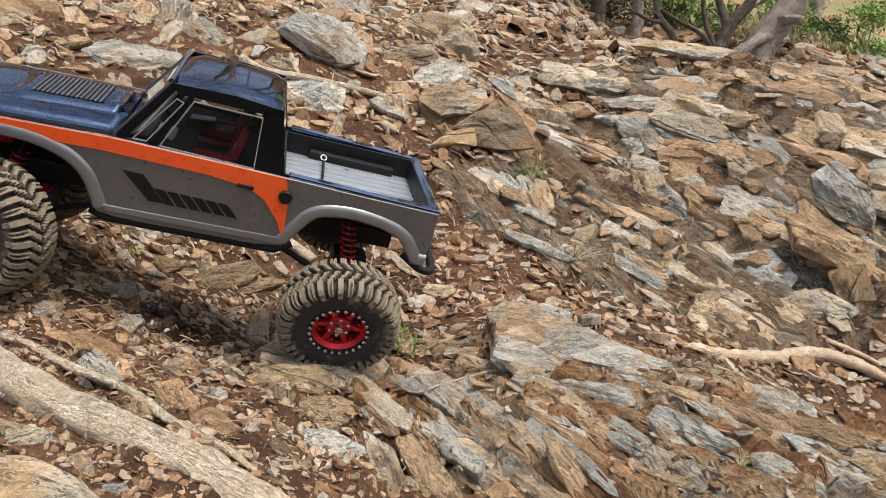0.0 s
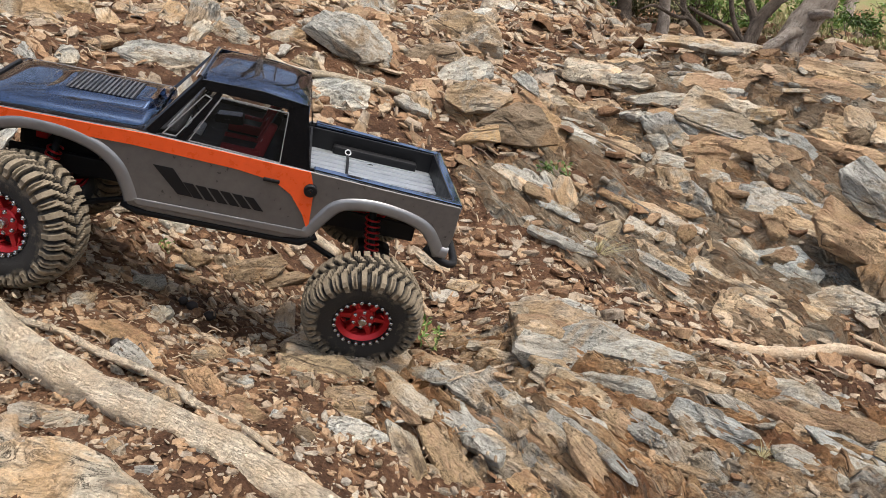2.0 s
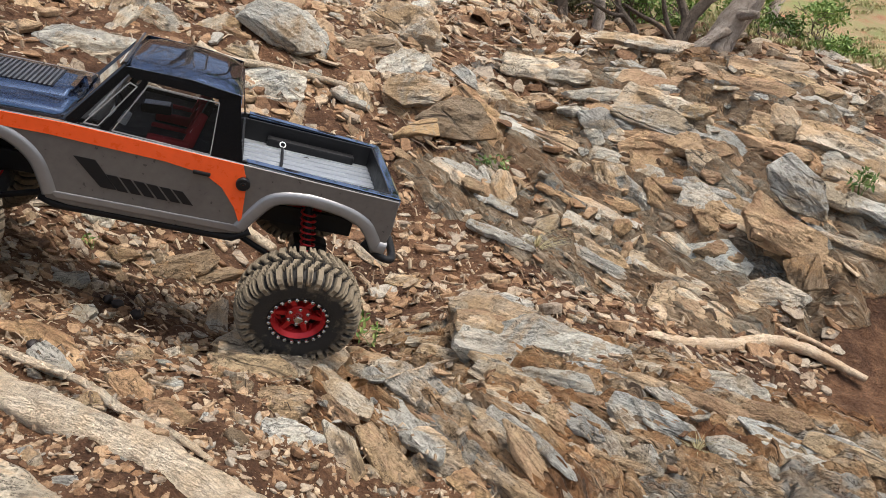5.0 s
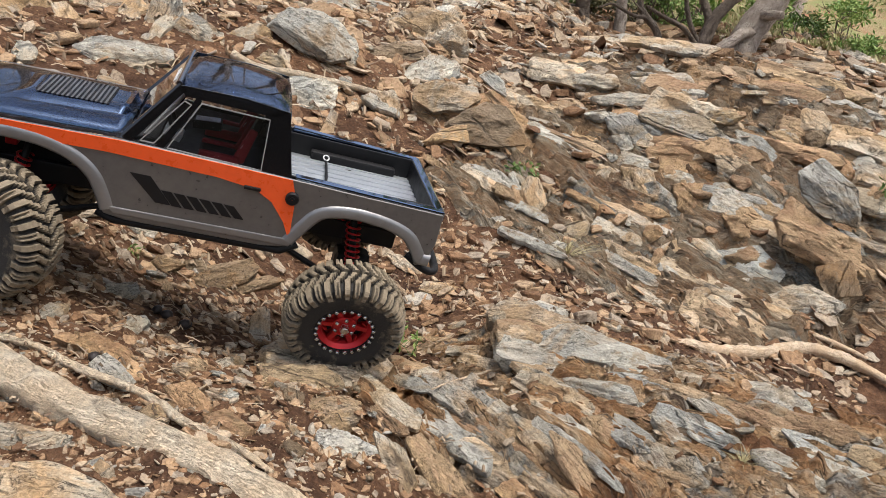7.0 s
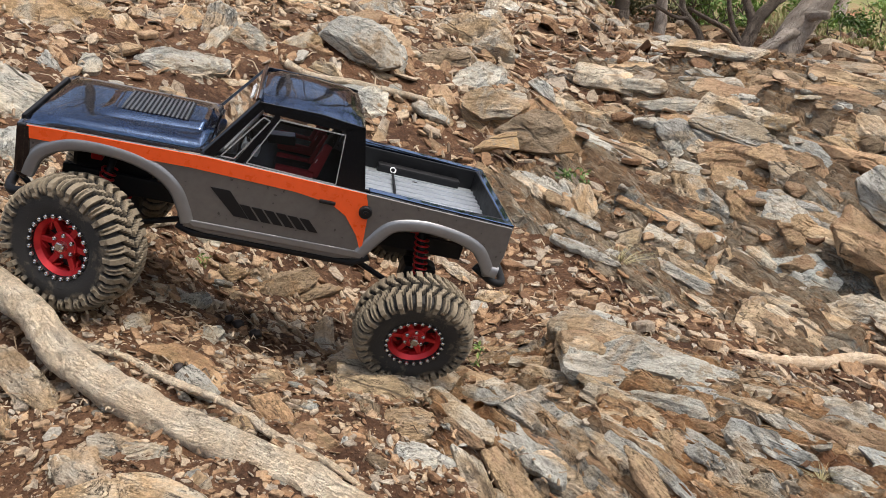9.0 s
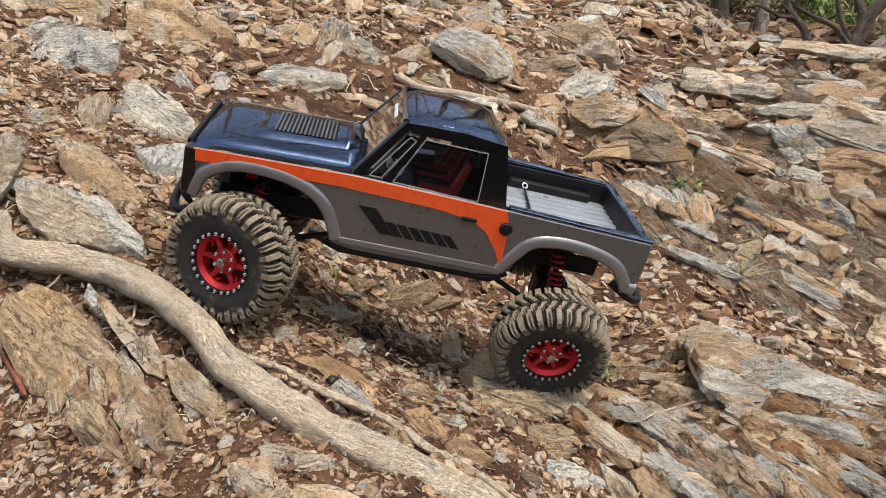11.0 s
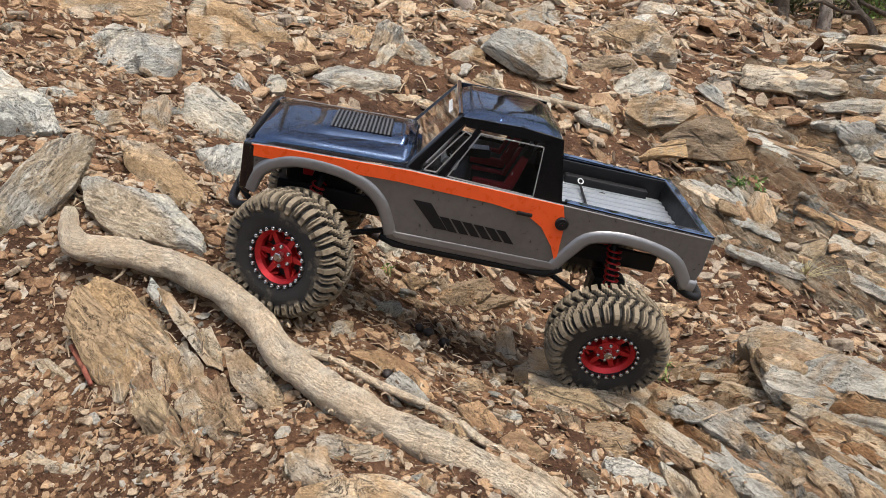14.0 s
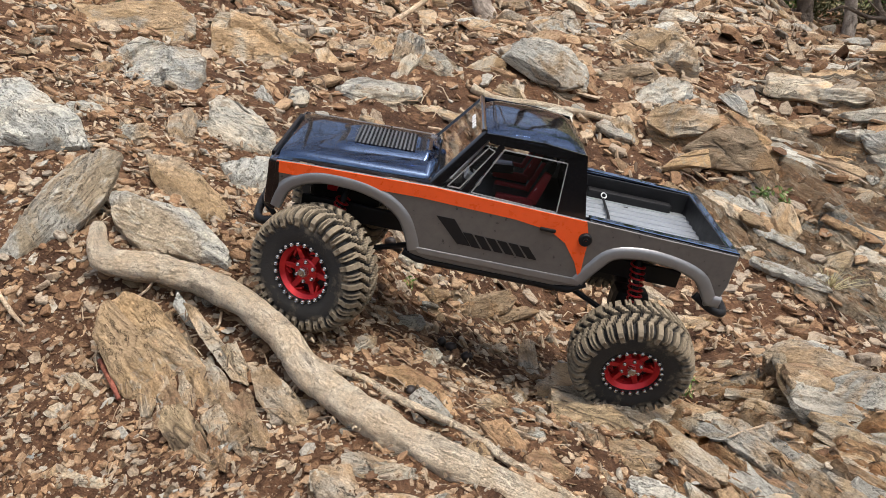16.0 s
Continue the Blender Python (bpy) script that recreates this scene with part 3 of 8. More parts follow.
for seed, line, r in ((11, [(-0.505, 0.622, 0.17), (-0.502, 0.60, 0.155), (-0.508, 0.585, 0.148)], 0.0018), (12, [(-0.43, 0.61, 0.13), (-0.425, 0.59, 0.12), (-0.44, 0.57, 0.118)], 0.0015), (13, [(-0.325, 0.55, 0.085), (-0.33, 0.535, 0.075), (-0.322, 0.52, 0.078)], 0.0015), (14, [(-0.27, 0.52, 0.07), (-0.275, 0.50, 0.062)], 0.0012)):
    limb_mesh("rootlet", line, (r, r * 0.5), dry_bark, seed, 14, 6, 0.2, root)
side_root = limb_mesh("root", on_ground([(-0.36, 0.61), (-0.315, 0.580), (-0.27, 0.572), (-0.244, 0.558), (-0.213, 0.545), (-0.183, 0.536), (-0.152, 0.520), (-0.13, 0.503), (-0.09, 0.492), (-0.06, 0.478)], 0.006), (0.002, 0.0032, 0.0036, 0.003, 0.0034, 0.002), pale_bark, 9, 110, 12, 0.34)
tagged(side_root, "thin pale side root beside the thick one", "root")
bent_root = limb_mesh("root", on_ground([(-0.49, 1.195), (-0.473, 1.197), (-0.459, 1.20), (-0.445, 1.19), (-0.431, 1.185), (-0.395, 1.18), (-0.355, 1.19), (-0.325, 1.19), (-0.30, 1.178), (-0.267, 1.162), (-0.231, 1.157), (-0.19, 1.15), (-0.16, 1.14)], [0.004, 0.01, 0.012] + [0.008] * 10), (0.006, 0.010, 0.010, 0.0095, 0.009, 0.008), pale_bark, 5, 120, 12, 0.16)
tagged(bent_root, "slender pale root bent across the soil", "root")
limb_mesh("root_fork", [(-0.303, 1.178, 0.128), (-0.313, 1.16, 0.115), (-0.325, 1.15, 0.105), (-0.333, 1.135, 0.10)], (0.007, 0.004, 0.002), pale_bark, 6, 20, 8, 0.2, bent_root)
limb_mesh("root_fork", [(-0.305, 1.176, 0.128), (-0.30, 1.15, 0.105), (-0.312, 1.13, 0.095)], (0.005, 0.003, 0.0015), pale_bark, 7, 16, 8, 0.2, bent_root)
hanging = limb_mesh("root", on_ground([(-0.335, 1.33), (-0.33, 1.32), (-0.312, 1.295), (-0.303, 1.255), (-0.285, 1.23), (-0.275, 1.21)], 0.003), (0.002, 0.003, 0.003, 0.002), dry_bark, 8, 40, 7, 0.2)
tagged(hanging, "thin dry rootlet hanging down the soil bank", "root")
upper = limb_mesh("root", on_ground([(-0.38, 1.53), (-0.326, 1.535), (-0.267, 1.58), (-0.181, 1.63), (-0.098, 1.66), (-0.05, 1.68)], [0.012, 0.012, 0.012, 0.010, 0.008, 0.0]), (0.009, 0.008, 0.008, 0.007, 0.004), pale_bark, 10, 60, 9, 0.18)
tagged(upper, "pale root running below the upper boulders", "root")

# dry sticks in the hollow beyond the ledge
stick = limb_mesh("stick", on_ground([(0.40, 1.09), (0.423, 1.10), (0.485, 1.13), (0.584, 1.18), (0.655, 1.215), (0.72, 1.21), (0.756, 1.19), (0.80, 1.16)], 0.008), (0.004, 0.010, 0.011, 0.012, 0.011, 0.009, 0.006), dry_bark, 21, 110, 12, 0.24)
tagged(stick, "bleached crooked stick lying in the hollow", "stick")
stick = limb_mesh("stick", on_ground([(0.58, 1.285), (0.597, 1.28), (0.653, 1.265), (0.69, 1.255), (0.738, 1.235), (0.77, 1.215)], 0.007), (0.003, 0.006, 0.006, 0.005, 0.004), dry_bark, 22, 70, 9, 0.24)
tagged(stick, "thin bleached stick lying in the hollow", "stick")
for seed, line, r, lift in ((23, [(-0.515, 1.0), (-0.498, 1.002), (-0.473, 1.004), (-0.455, 1.0)], 0.0035, 0.006), (24, [(-0.645, 0.56), (-0.619, 0.548), (-0.598, 0.541)], 0.0022, 0.004), (25, [(0.14, 0.76), (0.10, 0.735), (0.06, 0.70), (0.045, 0.68)], 0.0014, 0.02), (26, [(-0.42, 1.33), (-0.40, 1.345), (-0.385, 1.34), (-0.37, 1.32)], 0.003, 0.01)):
    stick = limb_mesh("stick", on_ground(line, lift), (r, r, r * 0.6), dry_bark, seed, 30, 7, 0.25)
    tagged(stick, "short dry twig lying on the soil", "stick")
red_bark = bark_material("red_twig_bark", (0.42, 0.16, 0.10), (0.30, 0.10, 0.07), (0.13, 0.05, 0.04))
stick = limb_mesh("stick", on_ground([(-0.511, 0.532), (-0.495, 0.522), (-0.474, 0.507)], 0.006), (0.0022, 0.0026, 0.002), red_bark, 27, 24, 8, 0.2)
tagged(stick, "short reddish stick beside the rock mound", "stick")

# weathered lengths of split wood
old_wood = bark_material("weathered_wood", (0.40, 0.31, 0.22), (0.27, 0.19, 0.125), (0.09, 0.06, 0.04), (26, 3, 1), 1.0, 0.006)
ob = limb_mesh("log", [(-1.10, 2.54, 0.74), (-1.059, 2.527, 0.70), (-0.992, 2.536, 0.655), (-0.879, 2.50, 0.575), (-0.84, 2.49, 0.54)], (0.03, 0.032, 0.03, 0.028, 0.02), tree_bark, 33, 40, 10, 0.15)
tagged(ob, "grey fallen branch leaning down the slope", "log")
ob = limb_mesh("stick", [(-0.86, 2.31, 0.56), (-0.847, 2.349, 0.582), (-0.808, 2.476, 0.635), (-0.764, 2.607, 0.70), (-0.74, 2.68, 0.74)], (0.009, 0.010, 0.009, 0.007), dry_bark, 34, 30, 8, 0.15)
tagged(ob, "pale stick resting on a fallen branch", "stick")


# ---- the model truck, nose uphill on the slope ----
MM = 0.00104
gunmetal = plain("gunmetal_paint", (0.155, 0.15, 0.145), 0.32, 0.4, 0.5, 0.25, 120)
silver_edge = plain("silver_edge_paint", (0.25, 0.25, 0.255), 0.36, 0.6, 0.5, 0.15, 120)
orange_paint = plain("orange_paint", (0.95, 0.115, 0.022), 0.3, 0.0, 0.5, 0.12, 120)
gloss_black = plain("gloss_black_trim", (0.006, 0.006, 0.007), 0.12, 0.0, 0.5, 0.1, 60)
gloss_black.node_tree.nodes["Principled BSDF"].inputs["Coat Weight"].default_value = 1.0
gloss_black.node_tree.nodes["Principled BSDF"].inputs["Coat Roughness"].default_value = 0.03
# black paint; the sky's blue reflection is put into its metal colour
black_with_sky = plain("black_paint_with_sky_blue", (0.16, 0.245, 0.41), 0.06, 1.0, 0.5, 0.1, 60)
black_with_sky.node_tree.nodes["Principled BSDF"].inputs["Coat Weight"].default_value = 1.0
black_with_sky.node_tree.nodes["Principled BSDF"].inputs["Coat IOR"].default_value = 1.5
black_with_sky.node_tree.nodes["Principled BSDF"].inputs["Coat Roughness"].default_value = 0.03
satin_black = plain("black_plastic", (0.011, 0.011, 0.012), 0.5, 0.0, 0.25, 0.3, 90)
grey_lines = plain("grey_trim_line", (0.30, 0.30, 0.30), 0.4, 0.3, 0.4, 0.1)
red_metal = plain("red_anodised_metal", (0.55, 0.025, 0.03), 0.34, 0.5, 0.5, 0.25, 90)
steel = plain("bright_steel", (0.55, 0.54, 0.52), 0.28, 0.95, 0.5, 0.2, 120)
bed_metal = plain("bare_bed_sheet", (0.50, 0.53, 0.56), 0.35, 0.7, 0.5, 0.15, 80)
red_cloth = plain("red_seat", (0.22, 0.018, 0.022), 0.7, 0.0, 0.3, 0.3)
seat_black = plain("black_seat", (0.012, 0.011, 0.011), 0.7, 0.0, 0.3, 0.3)
lamp_white = plain("lamp_lens", (0.75, 0.77, 0.8), 0.12, 0.1, 0.6, 0.05)
decal_white = plain("white_decal", (0.75, 0.75, 0.75), 0.5, 0.0, 0.3, 0.05)


def glass_material(name, tint, rough=0.02):
    m = Mat(name, rough, 0.0, 0.5)
    m.b.inputs["Base Color"].default_value = (*tint, 1)
    m.b.inputs["Transmission Weight"].default_value = 1.0
    m.b.inputs["IOR"].default_value = 1.45
    m.b.inputs["Coat Weight"].default_value = 1.0
    m.b.inputs["Coat IOR"].default_value = 1.8
    m.b.inputs["Coat Roughness"].default_value = 0.03
    return m.m


clear_glass = glass_material("clear_lexan", (0.90, 0.92, 0.94))


def carbon_material():
    m = Mat("carbon_weave", 0.22, 0.0, 0.6)
    wave = m.n.new("ShaderNodeTexWave")
    wave.inputs["Scale"].default_value = 78
    m.l.new(m.coords("Object", (1, 0, 0), (0, 0, 0)), wave.inputs["Vector"])
    m.color(m.ramp(wave.outputs["Fac"], (0.35, (0.008, 0.008, 0.009)), (0.65, (0.14, 0.14, 0.148))))
    return m.m


def rubber_material():
    """Black rubber with dried mud on what stands proud."""
    m = Mat("muddy_rubber", 0.85, 0.0, 0.3)
    at = m.n.new("ShaderNodeAttribute")
    at.attribute_name = "mud"
    n, f = m.noise(m.coords(), 70.0, 6, 0.7), m.noise(m.coords(), 420.0, 4, 0.7)
    fac = m.ramp(m.maths("ADD", at.outputs["Fac"], m.maths("MULTIPLY", m.maths("SUBTRACT", n, 0.5), 1.1)), (0.3, (0, 0, 0)), (0.62, (0.95, 0.95, 0.95)))
    mud = m.mix(f, (0.15, 0.12, 0.08), (0.31, 0.255, 0.18))
    m.color(m.mix(fac, (0.035, 0.033, 0.031), mud))
    m.bump(m.maths("ADD", n, f), 0.0012, 0.7)
    return m.m


carbon = carbon_material()
rubber = rubber_material()


def solid(bm):
    bmesh.ops.recalc_face_normals(bm, faces=bm.faces[:])
    for v in bm.verts:
        if v.co.x < -90:      # the load bed reaches a little further back
            v.co.x = -90 + (v.co.x + 90) * 1.12
    bmesh.ops.scale(bm, vec=(MM, MM, MM), verts=bm.verts[:])
    return bm


def bevelled(bm, size, segments=2, sharp=25):
    edges = [e for e in bm.edges if len(e.link_faces) == 2 and e.calc_face_angle(0) > radians(sharp)]
    bmesh.ops.bevel(bm, geom=edges, offset=size, segments=segments, profile=0.6, affect="EDGES", clamp_overlap=True)
    return bm


def block(c, size, bevel=0.0, turn=(0, 0, 0), taper=None, bm=None):
    """A box of that size about c, edges eased; taper: the top's size in x and y, as fractions."""
    own = bmesh.new()
    bmesh.ops.create_cube(own, size=1)
    for v in own.verts:
        v.co = Vector((v.co.x * size[0], v.co.y * size[1], v.co.z * size[2]))
        if taper and v.co.z > 0:
            v.co.x, v.co.y = v.co.x * taper[0], v.co.y * taper[1]
    if bevel:
        bevelled(own, bevel)
    own.transform(Matrix.Translation(c) @ pose(0, 0, 0, *turn))
    if bm is None:
        return own
    me = bpy.data.meshes.new("joined")
    own.to_mesh(me)
    own.free()
    bm.from_mesh(me)
    bpy.data.meshes.remove(me)
    return bm


def prism(outline, y0, y1, bevel=0.0):
    """The outline of (x, z) points, pulled from y0 to y1."""
    bm = bmesh.new()
    a = [bm.verts.new((x, y0, z)) for x, z in outline]
    b = [bm.verts.new((x, y1, z)) for x, z in outline]
    bm.faces.new(a)
    bm.faces.new(b[::-1])
    for i in range(len(a)):
        j = (i + 1) % len(a)
        bm.faces.new((a[j], a[i], b[i], b[j]))
    bmesh.ops.recalc_face_normals(bm, faces=bm.faces[:])
    if bevel:
        bevelled(bm, bevel)
    return bm


def pipe(points, r, bm=None, sides=10, n=None):
    """A round bar along the points."""
    bm = bm or bmesh.new()
    line = [Vector(p) for p in (glide(points, n) if n else points)]
    prev = None
    for i, p in enumerate(line):
        d = (line[min(i + 1, len(line) - 1)] - line[max(i - 1, 0)]).normalized()
        s = d.cross(Vector((0.13, 0.31, 0.94))).normalized()
        t = s.cross(d)
        ring = [bm.verts.new(p + (s * math.cos(2 * math.pi * j / sides) + t * math.sin(2 * math.pi * j / sides)) * r) for j in range(sides)]
        if prev:
            for j in range(sides):
                bm.faces.new((prev[j], prev[(j + 1) % sides], ring[(j + 1) % sides], ring[j]))
        else:
            bm.faces.new(ring)
        prev = ring
    bm.faces.new(prev[::-1])
    return bm


def lathe(profile, sides, bm=None):
    """The (y, r) profile turned about the y axis; closed rings where the profile closes."""
    bm = bm or bmesh.new()
    rings = []
    for y, r in profile:
        rings.append([bm.verts.new((r * math.cos(2 * math.pi * j / sides), y, r * math.sin(2 * math.pi * j / sides))) for j in range(sides)])
    for a, b in zip(rings, rings[1:]):
        for j in range(sides):
            bm.faces.new((a[j], a[(j + 1) % sides], b[(j + 1) % sides], b[j]))
    return bm, rings


truck = tagged(new("model_truck"), "grey, orange and black radio-controlled model pickup with muddy tyres, climbing rocks", "toy truck")
TRUCK = pose(-0.1750, 0.7531, 0.2431, -15.04, -14.10, 196.07)
truck.matrix_world = TRUCK

BELT = [(213, 1), (190, 2.5), (70, 7), (0, 6), (-74, 4.5), (-140, 2.5), (-206, 1)]
LOWER = [(-207, -30), (-203, -54), (-194, -56), (-188, -44), (-178, -32), (-160, -25), (-132, -22), (-108, -27), (-96, -42), (-84, -62), (-60, -66), (60, -66), (78, -63), (84, -48), (93, -32), (110, -20), (134, -13), (165, -12), (184, -17), (196, -27), (202, -44), (210, -46), (214, -20)]
ARCH_R = [(-205, -54), (-194, -52), (-187, -42), (-178, -31), (-160, -24), (-132, -21), (-108, -26), (-97, -40), (-86, -59)]
ARCH_F = [(80, -60), (85, -47), (94, -31), (110, -19), (134, -12), (165, -11), (184, -16), (197, -26), (203, -44)]
HALF = 78


def side_y(x):
    """Half width of the body at x."""
    return HALF


def belt(x):
    """Height of the body's shoulder line at x."""
    return float(np.interp(x, [p[0] for p in BELT[::-1]], [p[1] for p in BELT[::-1]]))


for sgn in (1, -1):
    bm = prism(BELT + LOWER, -1.4, 1.4)
    for v in bm.verts:
        v.co.y = sgn * (side_y(v.co.x) + v.co.y)
    bevelled(bm, 0.7, 1)
    part("side_panel", solid(bm), gunmetal, truck, "gunmetal grey body side")
    for arch in (ARCH_F, ARCH_R):
        bm = bmesh.new()
        line = glide([(x, 0, z) for x, z in arch], 40)
        prev = None
        for q in range(40):
            d = line[min(q + 1, 39)] - line[max(q - 1, 0)]
            n = np.array((d[2], 0, -d[0])) / np.linalg.norm(d)
            n = n if n[2] > 0 or abs(n[0]) > 0.8 and n[0] * (line[q][0] - line[20][0]) > 0 else -n
            ring = [bm.verts.new((line[q][0] + n[0] * o, sgn * (HALF + y), line[q][2] + n[2] * o)) for o, y in ((-0.6, -4), (-0.6, 3.0), (1.2, 3.7), (7, 3.3), (11, 1.3), (11, -1))]
            if prev:
                for k in range(5):
                    bm.faces.new((prev[k], prev[k + 1], ring[k + 1], ring[k]))
            prev = ring
        part("fender_flare", solid(bm), silver_edge, truck, "silver grey wheel arch lip", True)
    bm = prism([(76, -55), (70, -61), (-84, -61), (-86, -54)], sgn * (HALF - 3.2), sgn * (HALF + 2.8), 1.0)
    part("rocker_line", solid(bm), silver_edge, truck, "silver grey sill")
    bm = prism([(210, 0.6), (190, 2.0), (70, 6.4), (0, 5.4), (-74, 4.0), (-80, -12), (-83, -56), (-74, -38), (-60, -21), (-44, -12), (-10, -8), (80, -6), (210, -10)], -0.4, 0.4)
    for v in bm.verts:
        v.co.y = sgn * (side_y(v.co.x) + 1.8 + v.co.y)
    part("stripe", solid(bm), orange_paint, truck, "bright orange side stripe")
    bars = [[(61, -20), (44, -20), (24, -43.5), (37, -43.5)]]
    bars += [[(34 - 10.8 * i, -31 - 0.3 * i), (25.2 - 10.8 * i, -31 - 0.3 * i), (14.5 - 10.8 * i, -43.8), (23 - 10.8 * i, -43.8)] for i in range(6)]
    for q in bars:
        bm = prism(q, sgn * (HALF + 1.2), sgn * (HALF + 2.0))
        part("decal_bar", solid(bm), satin_black, truck)
    bm = block((-41, sgn * (HALF + 3.6), -11), (15, 3, 3.4), 1.2)
    part("door_handle", solid(bm), satin_black, truck, "black door handle")
    bm, rings = lathe([(0, 6.2), (4, 6.2), (5, 5.2), (5, 2.4), (6.5, 2.4), (6.5, 0.3)], 24)
    bm.transform(Matrix.Translation((-77, sgn * (HALF + 0.8), -13)) @ pose(0, 0, 0, 0, 0, 0 if sgn > 0 else 180))
    part("filler_cap", solid(bm), satin_black, truck, "black round filler cap")
    # black upper edge of the bed side
    bm = prism([(-76, 7.5), (-76, -3), (-140, -4), (-207, -6), (-207, 3.4), (-140, 5.5)], sgn * (HALF - 9), sgn * (HALF + 0.6), 1.5)
    part("bed_rail", solid(bm), black_with_sky, truck, "glossy black bed rail tinted with reflected sky blue")

# bonnet with its raised scoop
bm = bmesh.new()
cols = 9
grid = []
for x in (214, 210, 190, 150, 110, 80, 69):
    row = []
    for j in range(cols):
        f = j / (cols - 1) * 2 - 1
        w = side_y(x) - 1.0
        z = belt(x) + 0.5 + 7.0 * (1 - abs(f) ** 4) * min(1, (216 - x) / 14 + 0.1) + 0.01 * (150 - x) * (1 - f * f)
        row.append(bm.verts.new((x, f * w, z)))
    grid.append(row)
for a, b in zip(grid, grid[1:]):
    for j in range(cols - 1):
        bm.faces.new((a[j], a[j + 1], b[j + 1], b[j]))
bmesh.ops.solidify(bm, geom=bm.faces[:], thickness=1.6)
part("bonnet", solid(bm), black_with_sky, truck, "glossy black bonnet tinted with reflected sky blue", True)
# the scoop swells out of the bonnet, with a pale sloping front and long fading sides
bm = bmesh.new()
grid = []
for k in range(17):
    x = 172 - k * 96 / 16
    f = 1 - smooth(154, 172, x)
    row = []
    for j in range(15):
        u = j / 14 * 2 - 1
        w = 58 - 0.10 * (172 - x)
        side = 1 - smooth(0.50, 1.0, abs(u))
        row.append(bm.verts.new((x + 10 * u * u * (1 - f), u * w, belt(x) + 5.2 + 6.4 * f * side - 4.0 * (1 - side) * abs(u))))
    grid.append(row)
for a, b in zip(grid, grid[1:]):
    for j in range(14):
        bm.faces.new((a[j], a[j + 1], b[j + 1], b[j]))
bmesh.ops.solidify(bm, geom=bm.faces[:], thickness=1.4)
part("scoop", solid(bm), black_with_sky, truck, "raised glossy bonnet scoop", True)
bm = bmesh.new()
grid = [[bm.verts.new((x, u * 29 * (0.96 + 0.04 * (x > 120)), belt(x) + 12.0)) for u in (-1, -0.5, 0, 0.5, 1)] for x in (150, 140, 128, 116, 104, 92)]
for a, b in zip(grid, grid[1:]):
    for j in range(4):
        bm.faces.new((a[j], a[j + 1], b[j + 1], b[j]))
bmesh.ops.solidify(bm, geom=bm.faces[:], thickness=0.8)
part("scoop_panel", solid(bm), carbon, truck, "carbon-weave scoop panel")

# nose: grille, frame, lamps
bm = block((213, 0, -21), (9, 161, 45), 2.5)
part("nose_panel", solid(bm), gloss_black, truck, "black nose panel")
for sgn in (1, -1):
    bm = prism([(214, 1), (207.5, 0.5), (205, -38), (208, -47), (215, -44)], sgn * (HALF - 2), sgn * (HALF + 2.3), 0.8)
    part("nose_edge", solid(bm), gloss_black, truck, "glossy black edge round the nose")
bm = bmesh.new()
for y0, y1, z0, z1 in ((-64, 64, 0, 3), (-64, 64, -37, -34), (-64, -61, -37, 3), (61, 64, -37, 3)):
    block((217, (y0 + y1) / 2, (z0 + z1) / 2), (3.4, y1 - y0, z1 - z0), 0.7, bm=bm)
part("grille_frame", solid(bm), satin_black, truck, "black grille surround")
for i in range(7):
    bm = block((216.5, 0, -3 - 4.6 * i), (3, 78, 2.0), 0.5)
    part("grille_bar", solid(bm), satin_black, truck)
for sgn in (1, -1):
    bm = block((216.4, sgn * 51, -17), (5, 17, 27), 2.2)
    lamp = part("headlight", solid(bm), satin_black, truck, "rectangular headlight")
    bm = block((219.0, sgn * 51, -17), (1.6, 12, 21), 0.7)
    part("lens", solid(bm), lamp_white, lamp, "white headlight lens")

# bumpers
bm = pipe([(190, 66, -52), (212, 68, -64), (226, 58, -66), (231, 0, -66), (226, -58, -66), (212, -68, -64), (190, -66, -52)], 4.2, n=40)
bumper = part("front_bumper", solid(bm), satin_black, truck, "black tube bumper", True)
bm = pipe([(212, 52, -64), (222, 50, -54), (225, 40, -50), (226, 0, -49), (225, -40, -50), (222, -50, -54), (212, -52, -64)], 2.6, n=36)
part("bumper_hoop", solid(bm), satin_black, bumper, "", True)
bm = pipe([(-188, 66, -52), (-206, 72, -62), (-218, 62, -64), (-221, 0, -64), (-218, -62, -64), (-206, -72, -62), (-188, -66, -52)], 4.0, n=40)
part("rear_bumper", solid(bm), satin_black, truck, "black rear tube bumper", True)

# cab: pillars, roof, glass, with an open inside
ROOF_W, TOP = 64, 62
bm = bmesh.new()
grid = []
for x, up in ((36, -3.5), (32, 0.5), (22, 3.2), (-10, 5.0), (-44, 4.0), (-57, 1.2), (-62, -4.0)):
    row = []
    for j in range(11):
        f = j / 10 * 2 - 1
        row.append(bm.verts.new((x - 2 * abs(f) ** 3 * (x > 20), f * (ROOF_W + 2), TOP + up - 6.5 * abs(f) ** 5)))
    grid.append(row)
for a, b in zip(grid, grid[1:]):
    for j in range(10):
        bm.faces.new((a[j], a[j + 1], b[j + 1], b[j]))
bmesh.ops.solidify(bm, geom=bm.faces[:], thickness=2.2)
part("roof", solid(bm), black_with_sky, truck, "glossy black cab roof tinted with reflected sky blue", True)
bm = prism([(-60, 60), (-72, 4), (-72, -20), (-66, -20), (-66, 5), (-55, 58)], -(HALF - 5), HALF - 5)
for v in bm.verts:
    if v.co.z > 30:
        v.co.y *= ROOF_W / (HALF - 5)
part("cab_back", solid(bevelled(bm, 1.0, 1)), gloss_black, truck, "black cab rear wall")


